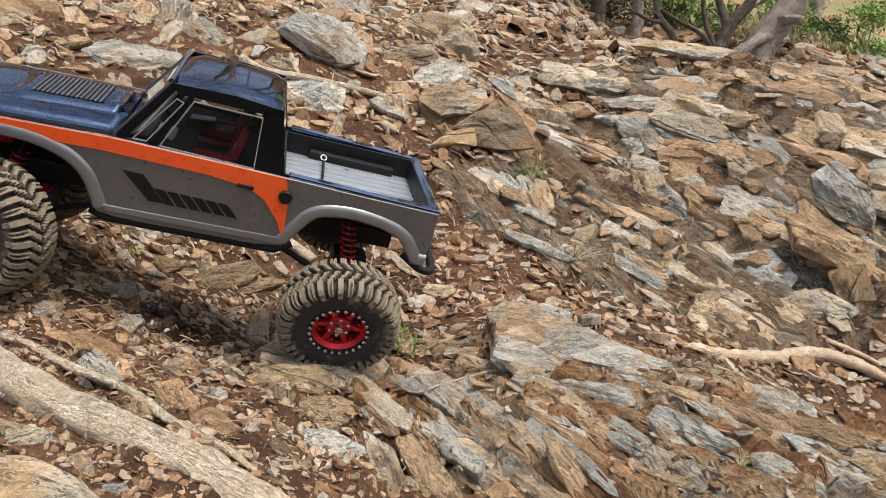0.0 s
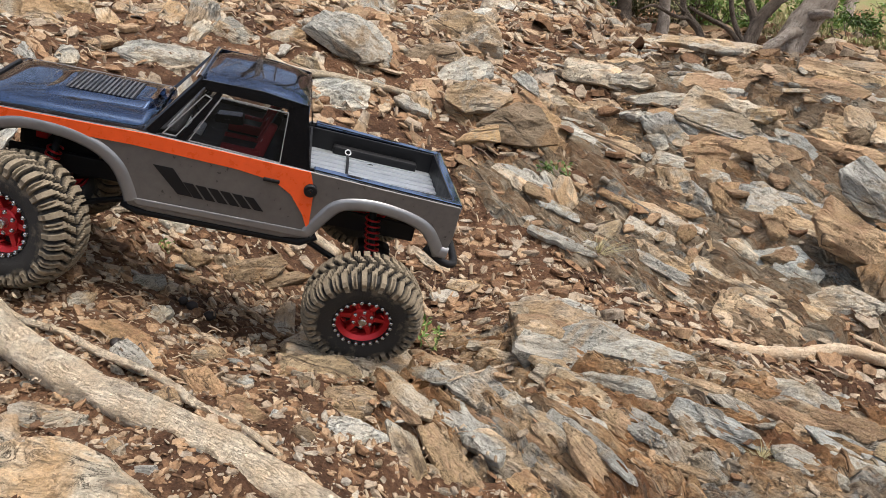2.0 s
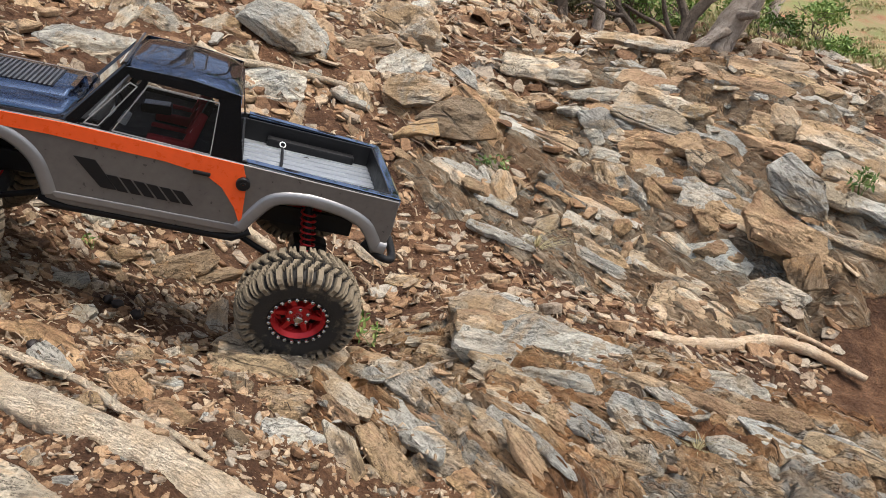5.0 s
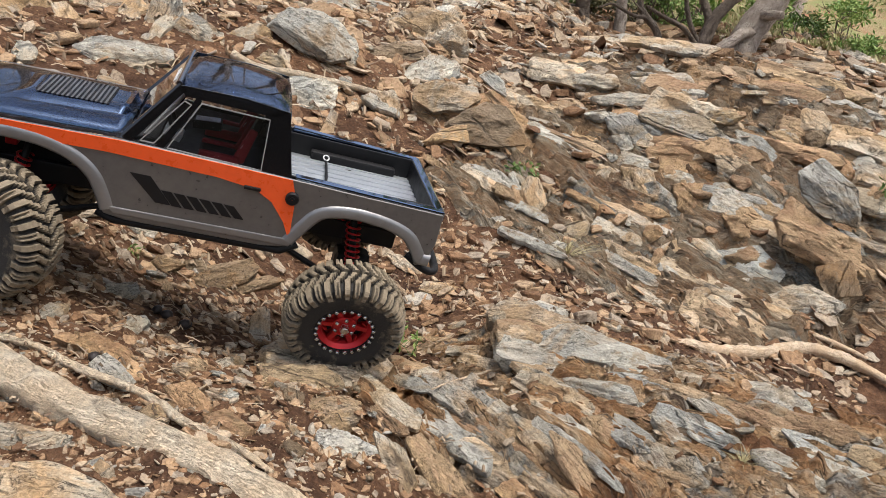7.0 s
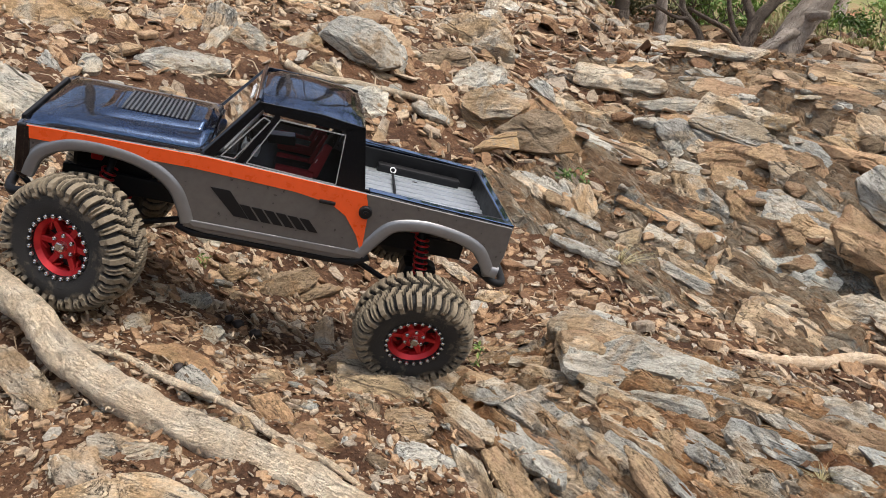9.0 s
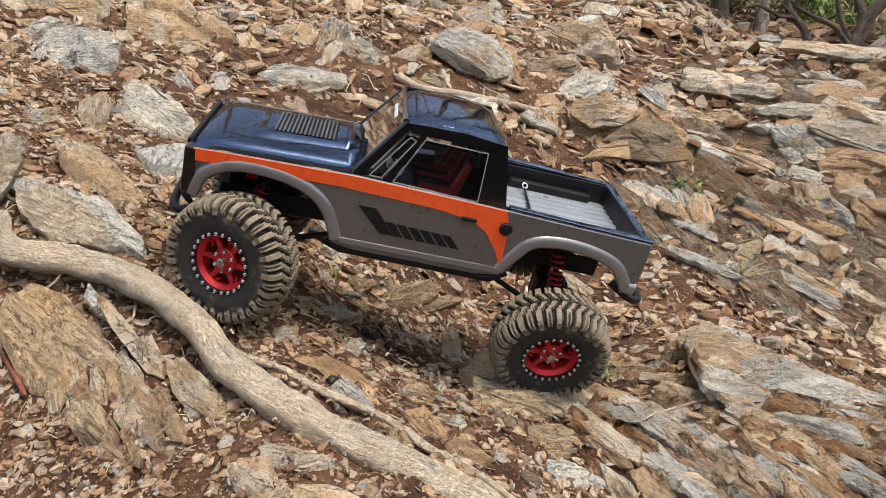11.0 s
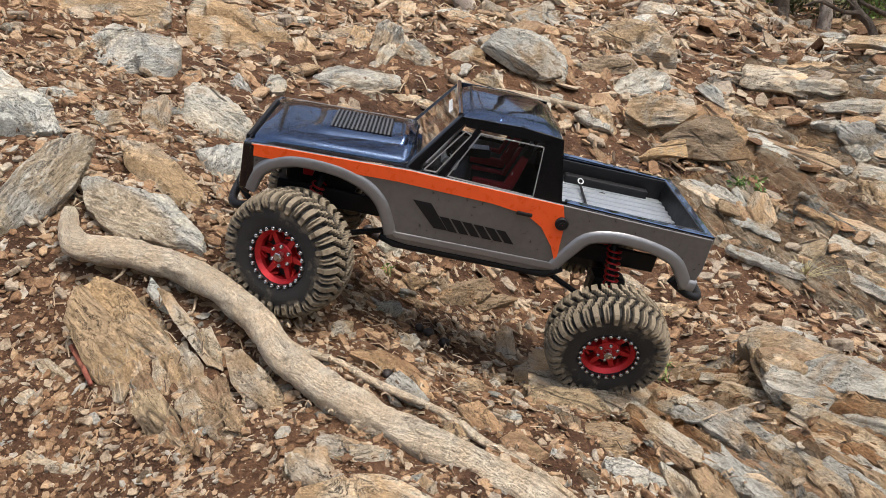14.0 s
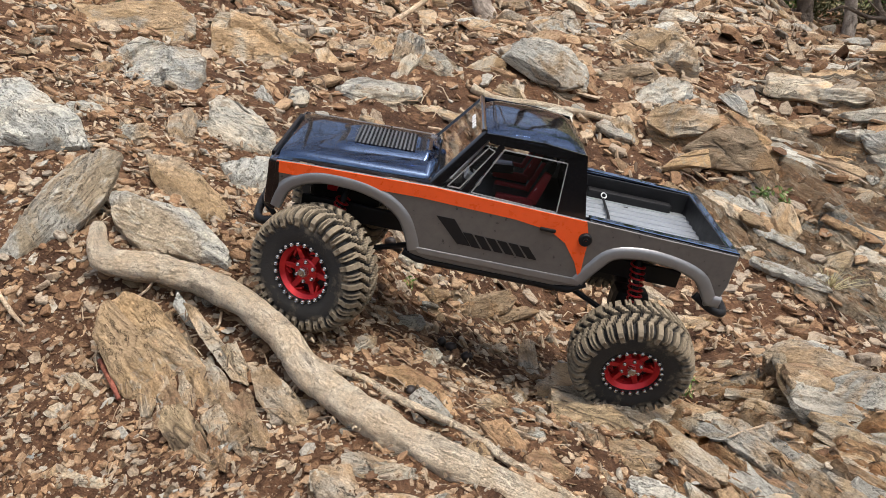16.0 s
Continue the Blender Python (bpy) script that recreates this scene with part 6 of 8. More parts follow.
rock("tan", (0.051, 1.123, -0.016), (0.040, 0.017, 0.008), (32, 10, -1), [(-1, -0.46), (0.25, -1), (1, 0.2), (0.14, 1), (-0.86, 0.67)])
rock("pale", (0.256, 1.333, 0.011), (0.021, 0.013, 0.008), (44, -2, 32), [(-0.32, -1), (1, -0.06), (0.17, 1), (-1, 0.45)])
rock("grey", (-0.289, 0.759, 0.080), (0.027, 0.014, 0.010), (32, 1, 75), [(-0.48, -0.84), (0.56, -1), (1, -0.09), (0.69, 0.69), (-0.3, 1), (-1, -0.05)])
rock("grey", (-0.241, 0.683, 0.068), (0.018, 0.009, 0.006), (28, -8, 86), [(-0.64, -1), (1, -0.85), (0.87, 1), (-1, 0.67)])
rock("dark", (-0.280, 0.967, 0.055), (0.023, 0.016, 0.011), (43, -2, 61), [(-1, -0.46), (0.37, -1), (1, 0.2), (-0.29, 1)])
rock("tan", (-0.296, 0.646, 0.092), (0.018, 0.012, 0.007), (27, -9, 66), [(-1, -0.41), (0.08, -1), (1, 0.09), (0.44, 0.86), (-0.83, 1)])
rock("tan", (0.172, 0.897, 0.000), (0.065, 0.049, 0.025), (4, 3, -30), [(-0.23, -1), (0.96, -0.58), (1, 0.56), (-0.01, 1), (-0.67, 0.93), (-1, -0.4)])
rock("grey", (0.209, 0.838, -0.000), (0.059, 0.044, 0.022), (9, 3, -13), [(-0.18, -1), (0.93, -0.88), (1, 0.16), (0.18, 1), (-1, -0.16)])
rock("blue", (0.253, 0.789, 0.001), (0.062, 0.021, 0.011), (28, 8, -10), [(0.22, -1), (1, -0.75), (0.85, 0.35), (-0.08, 1), (-1, -0.59)])
rock("blue", (0.555, 1.751, 0.196), (0.084, 0.041, 0.025), (29, 18, -31), [(-0.58, -0.88), (0.25, -1), (1, -0.38), (0.53, 1), (-0.44, 0.94), (-1, -0)])
rock("dark", (0.664, 1.762, 0.183), (0.070, 0.032, 0.019), (50, 6, -0), [(-0.6, -0.75), (0.32, -1), (1, 0.24), (0.07, 1), (-1, 0.43)])
rock("dark", (0.388, 1.889, 0.207), (0.075, 0.043, 0.026), (37, 5, -1), [(-0.59, -1), (0.68, -0.95), (1, 0.44), (0.07, 1), (-1, 0.47)])
rock("grey", (0.756, 1.666, 0.141), (0.077, 0.026, 0.015), (54, 16, -21), [(-0.75, -0.58), (-0.1, -1), (0.96, -0.68), (1, 0.79), (-0.1, 1), (-1, 0.58)])
rock("tan", (0.904, 1.635, 0.138), (0.068, 0.032, 0.019), (54, 20, -18), [(-0.71, -0.98), (-0.01, -1), (1, -0.95), (0.83, 0.28), (-0.1, 1), (-1, -0.1)])
rock("rust", (0.644, 1.480, 0.023), (0.049, 0.045, 0.027), (47, 29, -19), [(-0.08, -1), (0.95, -0.5), (1, 0.57), (-0.18, 1), (-1, -0.01)])
rock("rust", (0.560, 1.547, 0.065), (0.051, 0.043, 0.026), (36, 41, -49), [(0.04, -1), (1, -0.49), (0.92, 0.73), (-0.42, 1), (-1, -0.29)])
rock("grey", (0.503, 1.556, 0.054), (0.083, 0.038, 0.023), (47, 33, -29), [(-0.45, -1), (0.36, -0.82), (1, -0.08), (0.25, 0.7), (-0.52, 1), (-1, -0.3)])
rock("rust", (0.753, 1.634, 0.109), (0.037, 0.032, 0.019), (9, 53, -64), [(-0.07, -1), (1, -0.67), (0.99, 0.91), (-0.7, 1), (-1, -0.38)])
rock("rust", (0.861, 1.473, -0.005), (0.052, 0.039, 0.023), (21, 47, -54), [(0.08, -1), (1, -0.06), (0.17, 1), (-0.67, 0.84), (-1, -0.51)])
rock("tan", (0.758, 1.401, -0.034), (0.046, 0.038, 0.023), (51, 22, -15), [(-0.47, -1), (0.67, -0.95), (1, 0.33), (-0.11, 1), (-1, 0.06)])
rock("rust", (0.633, 1.406, -0.038), (0.051, 0.036, 0.022), (58, 17, -15), [(-0.19, -1), (1, -0.69), (0.93, 0.61), (-0.19, 1), (-1, -0.11)])
rock("grey", (0.545, 1.433, -0.020), (0.044, 0.038, 0.023), (49, 25, -26), [(-0.34, -1), (0.72, -0.95), (1, 0.34), (-0.07, 1), (-1, -0.04)])
rock("tan", (0.689, 1.338, -0.084), (0.044, 0.026, 0.016), (61, 10, -10), [(-0.68, -0.74), (0.23, -1), (1, -0.06), (0, 1), (-1, 0.18)])
rock("tan", (0.151, 0.605, -0.022), (0.033, 0.013, 0.008), (29, 32, -39), [(-0.29, -1), (0.51, -0.93), (1, -0.07), (0.18, 0.94), (-0.67, 1), (-1, -0.79)])
rock("rust", (0.212, 0.639, -0.018), (0.031, 0.014, 0.008), (36, 31, -29), [(-0.46, -1), (0.32, -0.9), (1, -0.5), (0.38, 0.79), (-0.5, 1), (-1, -0.59)])
rock("grey", (0.272, 0.634, -0.016), (0.028, 0.017, 0.010), (14, 31, -35), [(0.05, -1), (1, -0.58), (0.8, 0.63), (-0.43, 1), (-1, -0.52)])
rock("blue", (0.356, 0.594, -0.026), (0.036, 0.018, 0.009), (31, 19, -10), [(-0.74, -0.69), (-0.03, -1), (1, -0.68), (0.97, 0.44), (-0.19, 1), (-1, 0.12)])
rock("blue", (0.274, 0.601, -0.036), (0.021, 0.015, 0.009), (54, 32, -27), [(-0.29, -1), (0.67, -0.71), (1, 0.23), (-0.25, 1), (-1, -0.19)])
rock("tan", (0.114, 0.638, -0.011), (0.022, 0.015, 0.009), (23, 20, -49), [(-0.09, -1), (1, -0.5), (0.82, 0.75), (-0.45, 1), (-1, -0.25)])
rock("tan", (0.209, 0.588, -0.040), (0.024, 0.015, 0.009), (41, 14, -7), [(-0.4, -1), (0.88, -0.3), (1, 0.19), (-0.14, 1), (-1, 0.18)])
rock("blue", (0.419, 0.610, -0.033), (0.021, 0.017, 0.009), (17, 21, -34), [(-0.42, -1), (0.73, -1), (1, 0.34), (0.17, 1), (-1, 0.24)])
rock("tan", (0.101, 0.753, -0.014), (0.024, 0.026, 0.014), (11, 9, -33), [(-0.42, -1), (0.71, -0.77), (1, 0.14), (-0.2, 1), (-1, -0.18)])
rock("tan", (-0.166, 0.382, 0.048), (0.071, 0.037, 0.015), (35, 5, -2), [(-1, 0.43), (-0.8, -1), (0.8, -0.62), (1, 0.08), (0.59, 0.44), (0.32, 0.75), (0.03, 0.91), (-0.23, 1), (-0.62, 0.84)])
rock("ochre", (-0.170, 0.411, 0.050), (0.018, 0.008, 0.003), (33, 10, -7), [(-0.41, -1), (0.78, -0.77), (1, 0.07), (0.33, 1), (-0.43, 0.88), (-1, -0.17)])
rock("ochre", (-0.214, 0.459, 0.058), (0.025, 0.011, 0.006), (32, 7, -7), [(-0.73, -0.54), (0.11, -1), (0.77, -0.55), (1, 0.69), (-0.08, 1), (-1, 0.47)])
rock("tan", (-0.157, 0.433, 0.052), (0.010, 0.007, 0.005), (8, 32, -59), [(0.99, -1), (1, 0.67), (-0.14, 1), (-1, 0.09), (-0.57, -0.98)])
# a weathered two-piece log built as rock, its dark kind carrying the truck's shade
rock("dark", (-0.258, 0.968, 0.043), (0.075, 0.021, 0.015), (39, -0, 50), [(-0.93, -0.39), (-0.44, -1), (0.61, -0.88), (1, -0.02), (0.92, 0.73), (-0.34, 1), (-1, 0.58)])
rock("dark", (-0.222, 1.001, 0.022), (0.058, 0.012, 0.009), (36, 1, 45), [(-0.9, -0.54), (-0.23, -1), (1, -0.49), (0.74, 1), (-1, 0.98)])

rock("pale", (-0.645, 1.037, 0.293), (0.063, 0.048, 0.014), (50, 46, 7), [(-0.28, -0.69), (0.31, -1.0), (1.0, 0.22), (0.71, 0.82), (0.11, 1.0), (-0.49, 0.78), (-1.0, 0.51), (-0.99, 0.04)])
rock("pale", (-0.549, 0.883, 0.240), (0.045, 0.036, 0.013), (41, -39, 82), [(-0.41, 0.4), (-1.0, -0.42), (-0.96, -0.97), (-0.26, -0.97), (0.59, -1.0), (1.0, -0.5), (0.01, 1.0)])
rock("tan", (-0.654, 1.441, 0.412), (0.046, 0.024, 0.010), (27, 52, -30), [(0.06, -1.0), (0.92, -0.72), (1.0, 0.44), (0.14, 1.0), (-0.95, 0.5), (-1.0, -0.6)])
rock("ochre", (-0.604, 1.597, 0.445), (0.043, 0.023, 0.009), (34, -47, 69), [(-0.78, 0.13), (-0.37, -1.0), (1.0, -0.18), (0.91, 0.95), (-1.0, 1.0)])
rock("grey", (-0.531, 1.592, 0.434), (0.064, 0.039, 0.016), (31, -51, 75), [(-1.0, 0.42), (-0.87, -0.16), (0.05, -1.0), (0.79, -0.46), (1.0, 0.49), (0.7, 1.0), (-0.61, 0.8)])
rock("grey", (-0.469, 1.582, 0.408), (0.046, 0.043, 0.017), (59, 12, 16), [(-0.82, -0.75), (-0.18, -1.0), (0.99, -0.73), (1.0, 0.26), (-0.17, 1.0), (-1.0, 0.13)])
rock("dark", (-0.092, 1.914, 0.380), (0.093, 0.031, 0.013), (58, -3, 17), [(-0.52, -0.98), (0.38, -1.0), (1.0, -0.78), (0.91, 0.14), (0.2, 1.0), (-1.0, -0.05)])
rock("pale", (-0.009, 1.828, 0.327), (0.081, 0.038, 0.015), (56, -23, 29), [(-0.56, -1.0), (-0.18, -1.0), (0.72, -0.93), (1.0, -0.35), (0.8, 0.58), (-0.14, 1.0), (-1.0, 0.19)])
rock("ochre", (0.047, 1.614, 0.185), (0.059, 0.022, 0.011), (63, -14, 15), [(-0.47, -0.22), (0.13, -0.35), (0.85, -1.0), (1.0, 0.71), (0.51, 1.0), (-0.22, 0.89), (-1.0, 0.1)])
rock("pale", (0.462, 1.784, 0.166), (0.030, 0.026, 0.010), (55, -10, -7), [(-1.0, -0.66), (0.06, -1.0), (1.0, -0.29), (0.86, 0.74), (-0.95, 1.0)])
rock("ochre", (-0.474, 0.534, 0.102), (0.066, 0.027, 0.007), (43, 45, -6), [(-0.26, -0.71), (0.24, -1.0), (0.62, -0.41), (1.0, 0.74), (0.57, 1.0), (-0.03, 0.8), (-0.64, 0.72), (-1.0, 0.71), (-0.98, 0.36), (-0.7, -0.47)])
rock("tan", (-0.457, 0.557, 0.119), (0.065, 0.016, 0.006), (41, 39, -8), [(-0.68, -0.89), (-0.12, -0.78), (0.51, -0.57), (1.0, -0.9), (0.75, 0.41), (0.13, 0.76), (-0.53, 1.0), (-0.96, 0.22), (-1.0, -1.0)])
rock("pale", (-0.456, 0.595, 0.130), (0.028, 0.008, 0.004), (37, 41, -9), [(-0.7, -0.6), (0.18, -1.0), (1.0, -0.04), (0.96, 0.87), (0.04, 0.59), (-1.0, 1.0)])
rock("tan", (-0.400, 0.488, 0.061), (0.030, 0.015, 0.005), (37, 40, -15), [(0.49, -1.0), (1.0, 0.05), (0.9, 0.72), (0.18, 1.0), (-0.71, 0.96), (-1.0, 0.11), (-0.63, -0.71)])
rock("tan", (-0.335, 0.528, 0.081), (0.033, 0.013, 0.005), (29, 43, -27), [(-0.25, -1.0), (0.5, -0.84), (1.0, 0.04), (0.76, 0.77), (-0.26, 1.0), (-0.9, 0.67), (-1.0, -0.4)])
rock("tan", (-0.387, 0.561, 0.097), (0.022, 0.007, 0.003), (27, 49, -28), [(0.45, -0.71), (1.0, 0.09), (0.17, 0.95), (-0.96, 1.0), (-1.0, -1.0)])
rock("ochre", (-0.519, 0.491, 0.065), (0.017, 0.008, 0.003), (45, 35, -1), [(0.47, -0.96), (1.0, -0.14), (0.27, 1.0), (-0.79, 0.87), (-1.0, -1.0)])
rock("tan", (-0.507, 0.456, 0.031), (0.019, 0.010, 0.003), (45, 8, 11), [(0.14, -1.0), (1.0, -0.36), (0.65, 0.73), (-0.29, 1.0), (-1.0, -0.33)])
rock("grey", (-0.521, 0.514, 0.086), (0.019, 0.008, 0.002), (42, 29, -6), [(0.16, -1.0), (1.0, -0.09), (0.91, 0.92), (-0.57, 1.0), (-1.0, -0.06)])
rock("tan", (-0.244, 0.445, 0.055), (0.022, 0.017, 0.005), (26, 19, -24), [(-0.98, -0.57), (-0.08, -1.0), (1.0, -0.56), (0.83, 0.34), (-0.19, 1.0), (-1.0, 0.13)])
rock("pale", (0.536, 1.023, -0.152), (0.050, 0.034, 0.017), (21, 14, -15), [(-0.61, -0.95), (-0.07, -1.0), (0.61, -0.74), (1.0, 0.06), (-0.25, 1.0), (-0.88, 0.46), (-1.0, -0.72)])
rock("tan", (-0.065, 0.710, 0.000), (0.063, 0.043, 0.015), (20, 15, 6), [(-0.38, -1.0), (0.29, -0.68), (1.0, -0.34), (0.73, 0.55), (0.29, 0.97), (-0.5, 1.0), (-1.0, 0.51), (-0.92, -0.49)])
rock("grey", (0.252, 0.678, -0.019), (0.020, 0.015, 0.006), (10, 36, -83), [(0.21, -1.0), (1.0, -0.53), (0.69, 0.76), (-0.65, 1.0), (-1.0, -0.84)])
rock("pale", (0.254, 0.708, -0.015), (0.029, 0.014, 0.006), (21, 30, -62), [(-0.31, -0.54), (0.97, -0.35), (1.0, 0.28), (-0.44, 1.0), (-1.0, 0.32), (-0.67, -1.0)])
rock("grey", (0.344, 0.697, -0.024), (0.037, 0.012, 0.006), (23, 13, -36), [(-0.13, -1.0), (0.7, -0.51), (1.0, 0.56), (-0.26, 1.0), (-1.0, 0.07)])
rock("grey", (0.633, 1.500, 0.044), (0.066, 0.042, 0.019), (55, 35, -36), [(-0.68, -0.78), (0.21, -1.0), (1.0, -0.19), (0.75, 0.96), (-0.53, 1.0), (-1.0, 0.32)])
rock("blue", (0.806, 1.458, 0.088), (0.078, 0.045, 0.020), (52, 44, -47), [(-0.45, -1.0), (0.3, -0.91), (1.0, -0.06), (0.21, 1.0), (-0.98, 0.78), (-1.0, -0.56)])
rock("rust", (0.739, 1.364, 0.016), (0.090, 0.046, 0.021), (56, 30, -36), [(-0.5, -1.0), (0.19, -0.8), (1.0, -0.08), (0.66, 0.85), (-0.14, 0.78), (-1.0, 1.0), (-0.99, -0.23)])
rock("blue", (0.604, 1.735, 0.205), (0.094, 0.033, 0.016), (48, 24, -33), [(-0.7, -0.93), (-0.02, -0.56), (0.95, -1.0), (1.0, 0.15), (0.24, 1.0), (-0.48, 0.87), (-1.0, -0.31)])
rock("blue", (0.473, 1.772, 0.201), (0.068, 0.047, 0.023), (48, 36, -38), [(0.2, -1.0), (1.0, -0.29), (0.36, 1.0), (-0.48, 0.71), (-1.0, -0.46)])
rock("rust", (0.554, 1.593, 0.084), (0.093, 0.044, 0.018), (49, 45, -44), [(-0.61, -0.81), (0.16, -1.0), (1.0, -0.4), (0.49, 0.99), (-0.34, 1.0), (-1.0, 0.07)])
rock("tan", (0.461, 1.574, 0.075), (0.075, 0.039, 0.016), (31, 56, -63), [(0.19, -1.0), (1.0, -0.31), (0.51, 0.92), (-0.54, 1.0), (-1.0, -0.56)])
rock("tan", (0.226, 0.932, -0.045), (0.225, 0.108, 0.012), (24, 15, 61), [(-0.96, 0.19), (-1.0, -0.15), (-0.78, -0.46), (-0.5, -0.76), (0.06, -0.78), (0.52, -1.0), (0.95, -0.53), (1.0, 0.06), (0.68, 0.57), (0.25, 1.0), (-0.43, 0.81)])
rock("dark", (0.436, 1.719, 0.103), (0.094, 0.049, 0.019), (59, 25, -24), [(-0.39, -1.0), (0.52, -0.96), (1.0, -0.09), (0.53, 1.0), (-0.38, 0.99), (-1.0, -0.03)])
rock("grey", (0.518, 1.528, -0.017), (0.076, 0.052, 0.021), (58, 17, -21), [(-0.11, -1.0), (1.0, -0.58), (0.99, 0.65), (-0.16, 1.0), (-1.0, 0.0)])
rock("grey", (0.670, 1.601, 0.113), (0.067, 0.037, 0.015), (59, 32, -33), [(-0.27, -1.0), (0.48, -0.8), (1.0, 0.37), (-0.09, 1.0), (-1.0, 0.18)])
rock("ochre", (0.807, 1.706, 0.180), (0.044, 0.032, 0.016), (53, 29, -35), [(0.47, -1.0), (1.0, 0.06), (0.06, 1.0), (-1.0, -0.31)])
rock("dark", (0.863, 1.678, 0.184), (0.024, 0.023, 0.012), (54, -27, 3), [(-1.0, -1.0), (0.62, -0.98), (1.0, 0.51), (-0.87, 1.0)])
rock("blue", (0.738, 1.663, 0.157), (0.075, 0.029, 0.012), (55, 34, -37), [(-0.64, -0.8), (0.22, -1.0), (1.0, -0.44), (0.77, 0.84), (-0.24, 1.0), (-1.0, 0.27)])
rock("ochre", (0.672, 1.710, 0.230), (0.038, 0.019, 0.011), (53, -0, -13), [(-0.84, -0.6), (0.23, -1.0), (1.0, -0.21), (0.55, 1.0), (-1.0, 0.61)])
rock("pale", (0.446, 1.731, 0.169), (0.032, 0.027, 0.019), (55, 15, -20), [(0.17, -1.0), (1.0, -0.08), (0.4, 1.0), (-1.0, 0.14)])
rock("dark", (0.760, 1.319, -0.042), (0.046, 0.041, 0.016), (10, -58, 60), [(-1.0, 0.37), (-0.51, -1.0), (1.0, -0.42), (0.28, 1.0)])
rock("grey", (0.629, 1.401, -0.041), (0.066, 0.049, 0.020), (57, 18, -25), [(-0.34, -1.0), (0.84, -0.74), (1.0, 0.34), (0.03, 1.0), (-1.0, 0.11)])
rock("grey", (0.690, 1.295, -0.079), (0.071, 0.035, 0.014), (56, 2, -17), [(-0.46, -0.98), (0.53, -1.0), (1.0, 0.02), (0.13, 1.0), (-1.0, 0.1)])
rock("grey", (0.486, 1.917, 0.268), (0.088, 0.024, 0.012), (50, 1, -13), [(-0.59, -0.86), (0.64, -1.0), (1.0, -0.01), (0.15, 1.0), (-1.0, 0.03)])
rock("pale", (0.508, 0.952, -0.123), (0.044, 0.028, 0.017), (26, 14, -22), [(-0.57, -1.0), (-0.0, -1.0), (0.68, -0.66), (1.0, 0.17), (-0.38, 1.0), (-0.98, 0.4), (-1.0, -0.8)])
rock("grey", (0.543, 0.893, -0.134), (0.026, 0.015, 0.008), (8, 24, -70), [(0.11, -1.0), (1.0, 0.21), (0.62, 1.0), (-1.0, 1.0), (-0.85, -0.3)])
rock("pale", (0.268, 1.385, 0.000), (0.021, 0.018, 0.012), (43, -24, 26), [(-1.0, -0.74), (0.27, -1.0), (1.0, 0.14), (-0.56, 1.0)])
rock("grey", (0.360, 1.394, -0.020), (0.017, 0.015, 0.010), (10, -48, 74), [(-1.0, 0.4), (-0.48, -1.0), (1.0, -0.47), (0.4, 1.0)])
rock("tan", (-0.079, 0.670, 0.013), (0.048, 0.033, 0.012), (23, 14, -2), [(-0.73, -0.53), (-0.15, -1.0), (0.51, -0.95), (1.0, -0.22), (0.78, 0.61), (0.27, 1.0), (-0.39, 0.63), (-1.0, 0.36)])
rock("ochre", (-0.039, 0.607, 0.007), (0.023, 0.015, 0.008), (26, 3, 25), [(-1.0, -0.49), (0.01, -1.0), (1.0, -0.34), (0.87, 0.48), (-0.06, 1.0), (-1.0, 0.5)])
rock("grey", (-0.293, 0.767, 0.078), (0.021, 0.012, 0.007), (44, -9, 54), [(-1.0, -0.18), (-0.36, -1.0), (0.71, -0.8), (1.0, 0.36), (-0.33, 1.0)])
# over the rusty boulder: lit top and shaded lower right as two stone colours
rock("tan", (0.047, 1.674, 0.275), (0.078, 0.044, 0.022), (56, 1, 14), [(-0.45, -1.0), (0.4, -0.85), (1.0, -0.17), (0.92, 0.62), (-0.22, 1.0), (-0.83, 0.56), (-1.0, -0.18)])
rock("dark", (0.134, 1.626, 0.215), (0.093, 0.054, 0.022), (66, 14, -2), [(-0.24, -1.0), (0.45, -0.76), (1.0, -0.39), (0.88, 0.09), (0.35, 0.96), (-0.14, 1.0), (-0.6, 0.34), (-1.0, -0.4)])
rock("ochre", (0.044, 1.560, 0.189), (0.057, 0.022, 0.011), (63, -14, 15), [(-0.47, -0.22), (0.13, -0.35), (0.85, -1.0), (1.0, 0.71), (0.51, 1.0), (-0.22, 0.89), (-1.0, 0.1)])
rock("pale", (0.159, 1.727, 0.303), (0.041, 0.018, 0.009), (46, 42, -22), [(0.16, -0.88), (1.0, -0.4), (0.18, 1.0), (-0.82, 0.71), (-1.0, -1.0)])
rock("dark", (-0.093, 1.891, 0.375), (0.093, 0.034, 0.017), (51, -4, 22), [(-0.55, -0.94), (0.36, -1.0), (1.0, -0.8), (0.95, 0.12), (0.26, 1.0), (-1.0, -0.0)])
rock("grey", (-0.247, 1.704, 0.406), (0.097, 0.052, 0.021), (57, 30, 2), [(-0.05, -1.0), (0.64, -0.82), (1.0, -0.13), (0.77, 0.56), (-0.17, 1.0), (-0.8, 0.57), (-1.0, -0.76)])
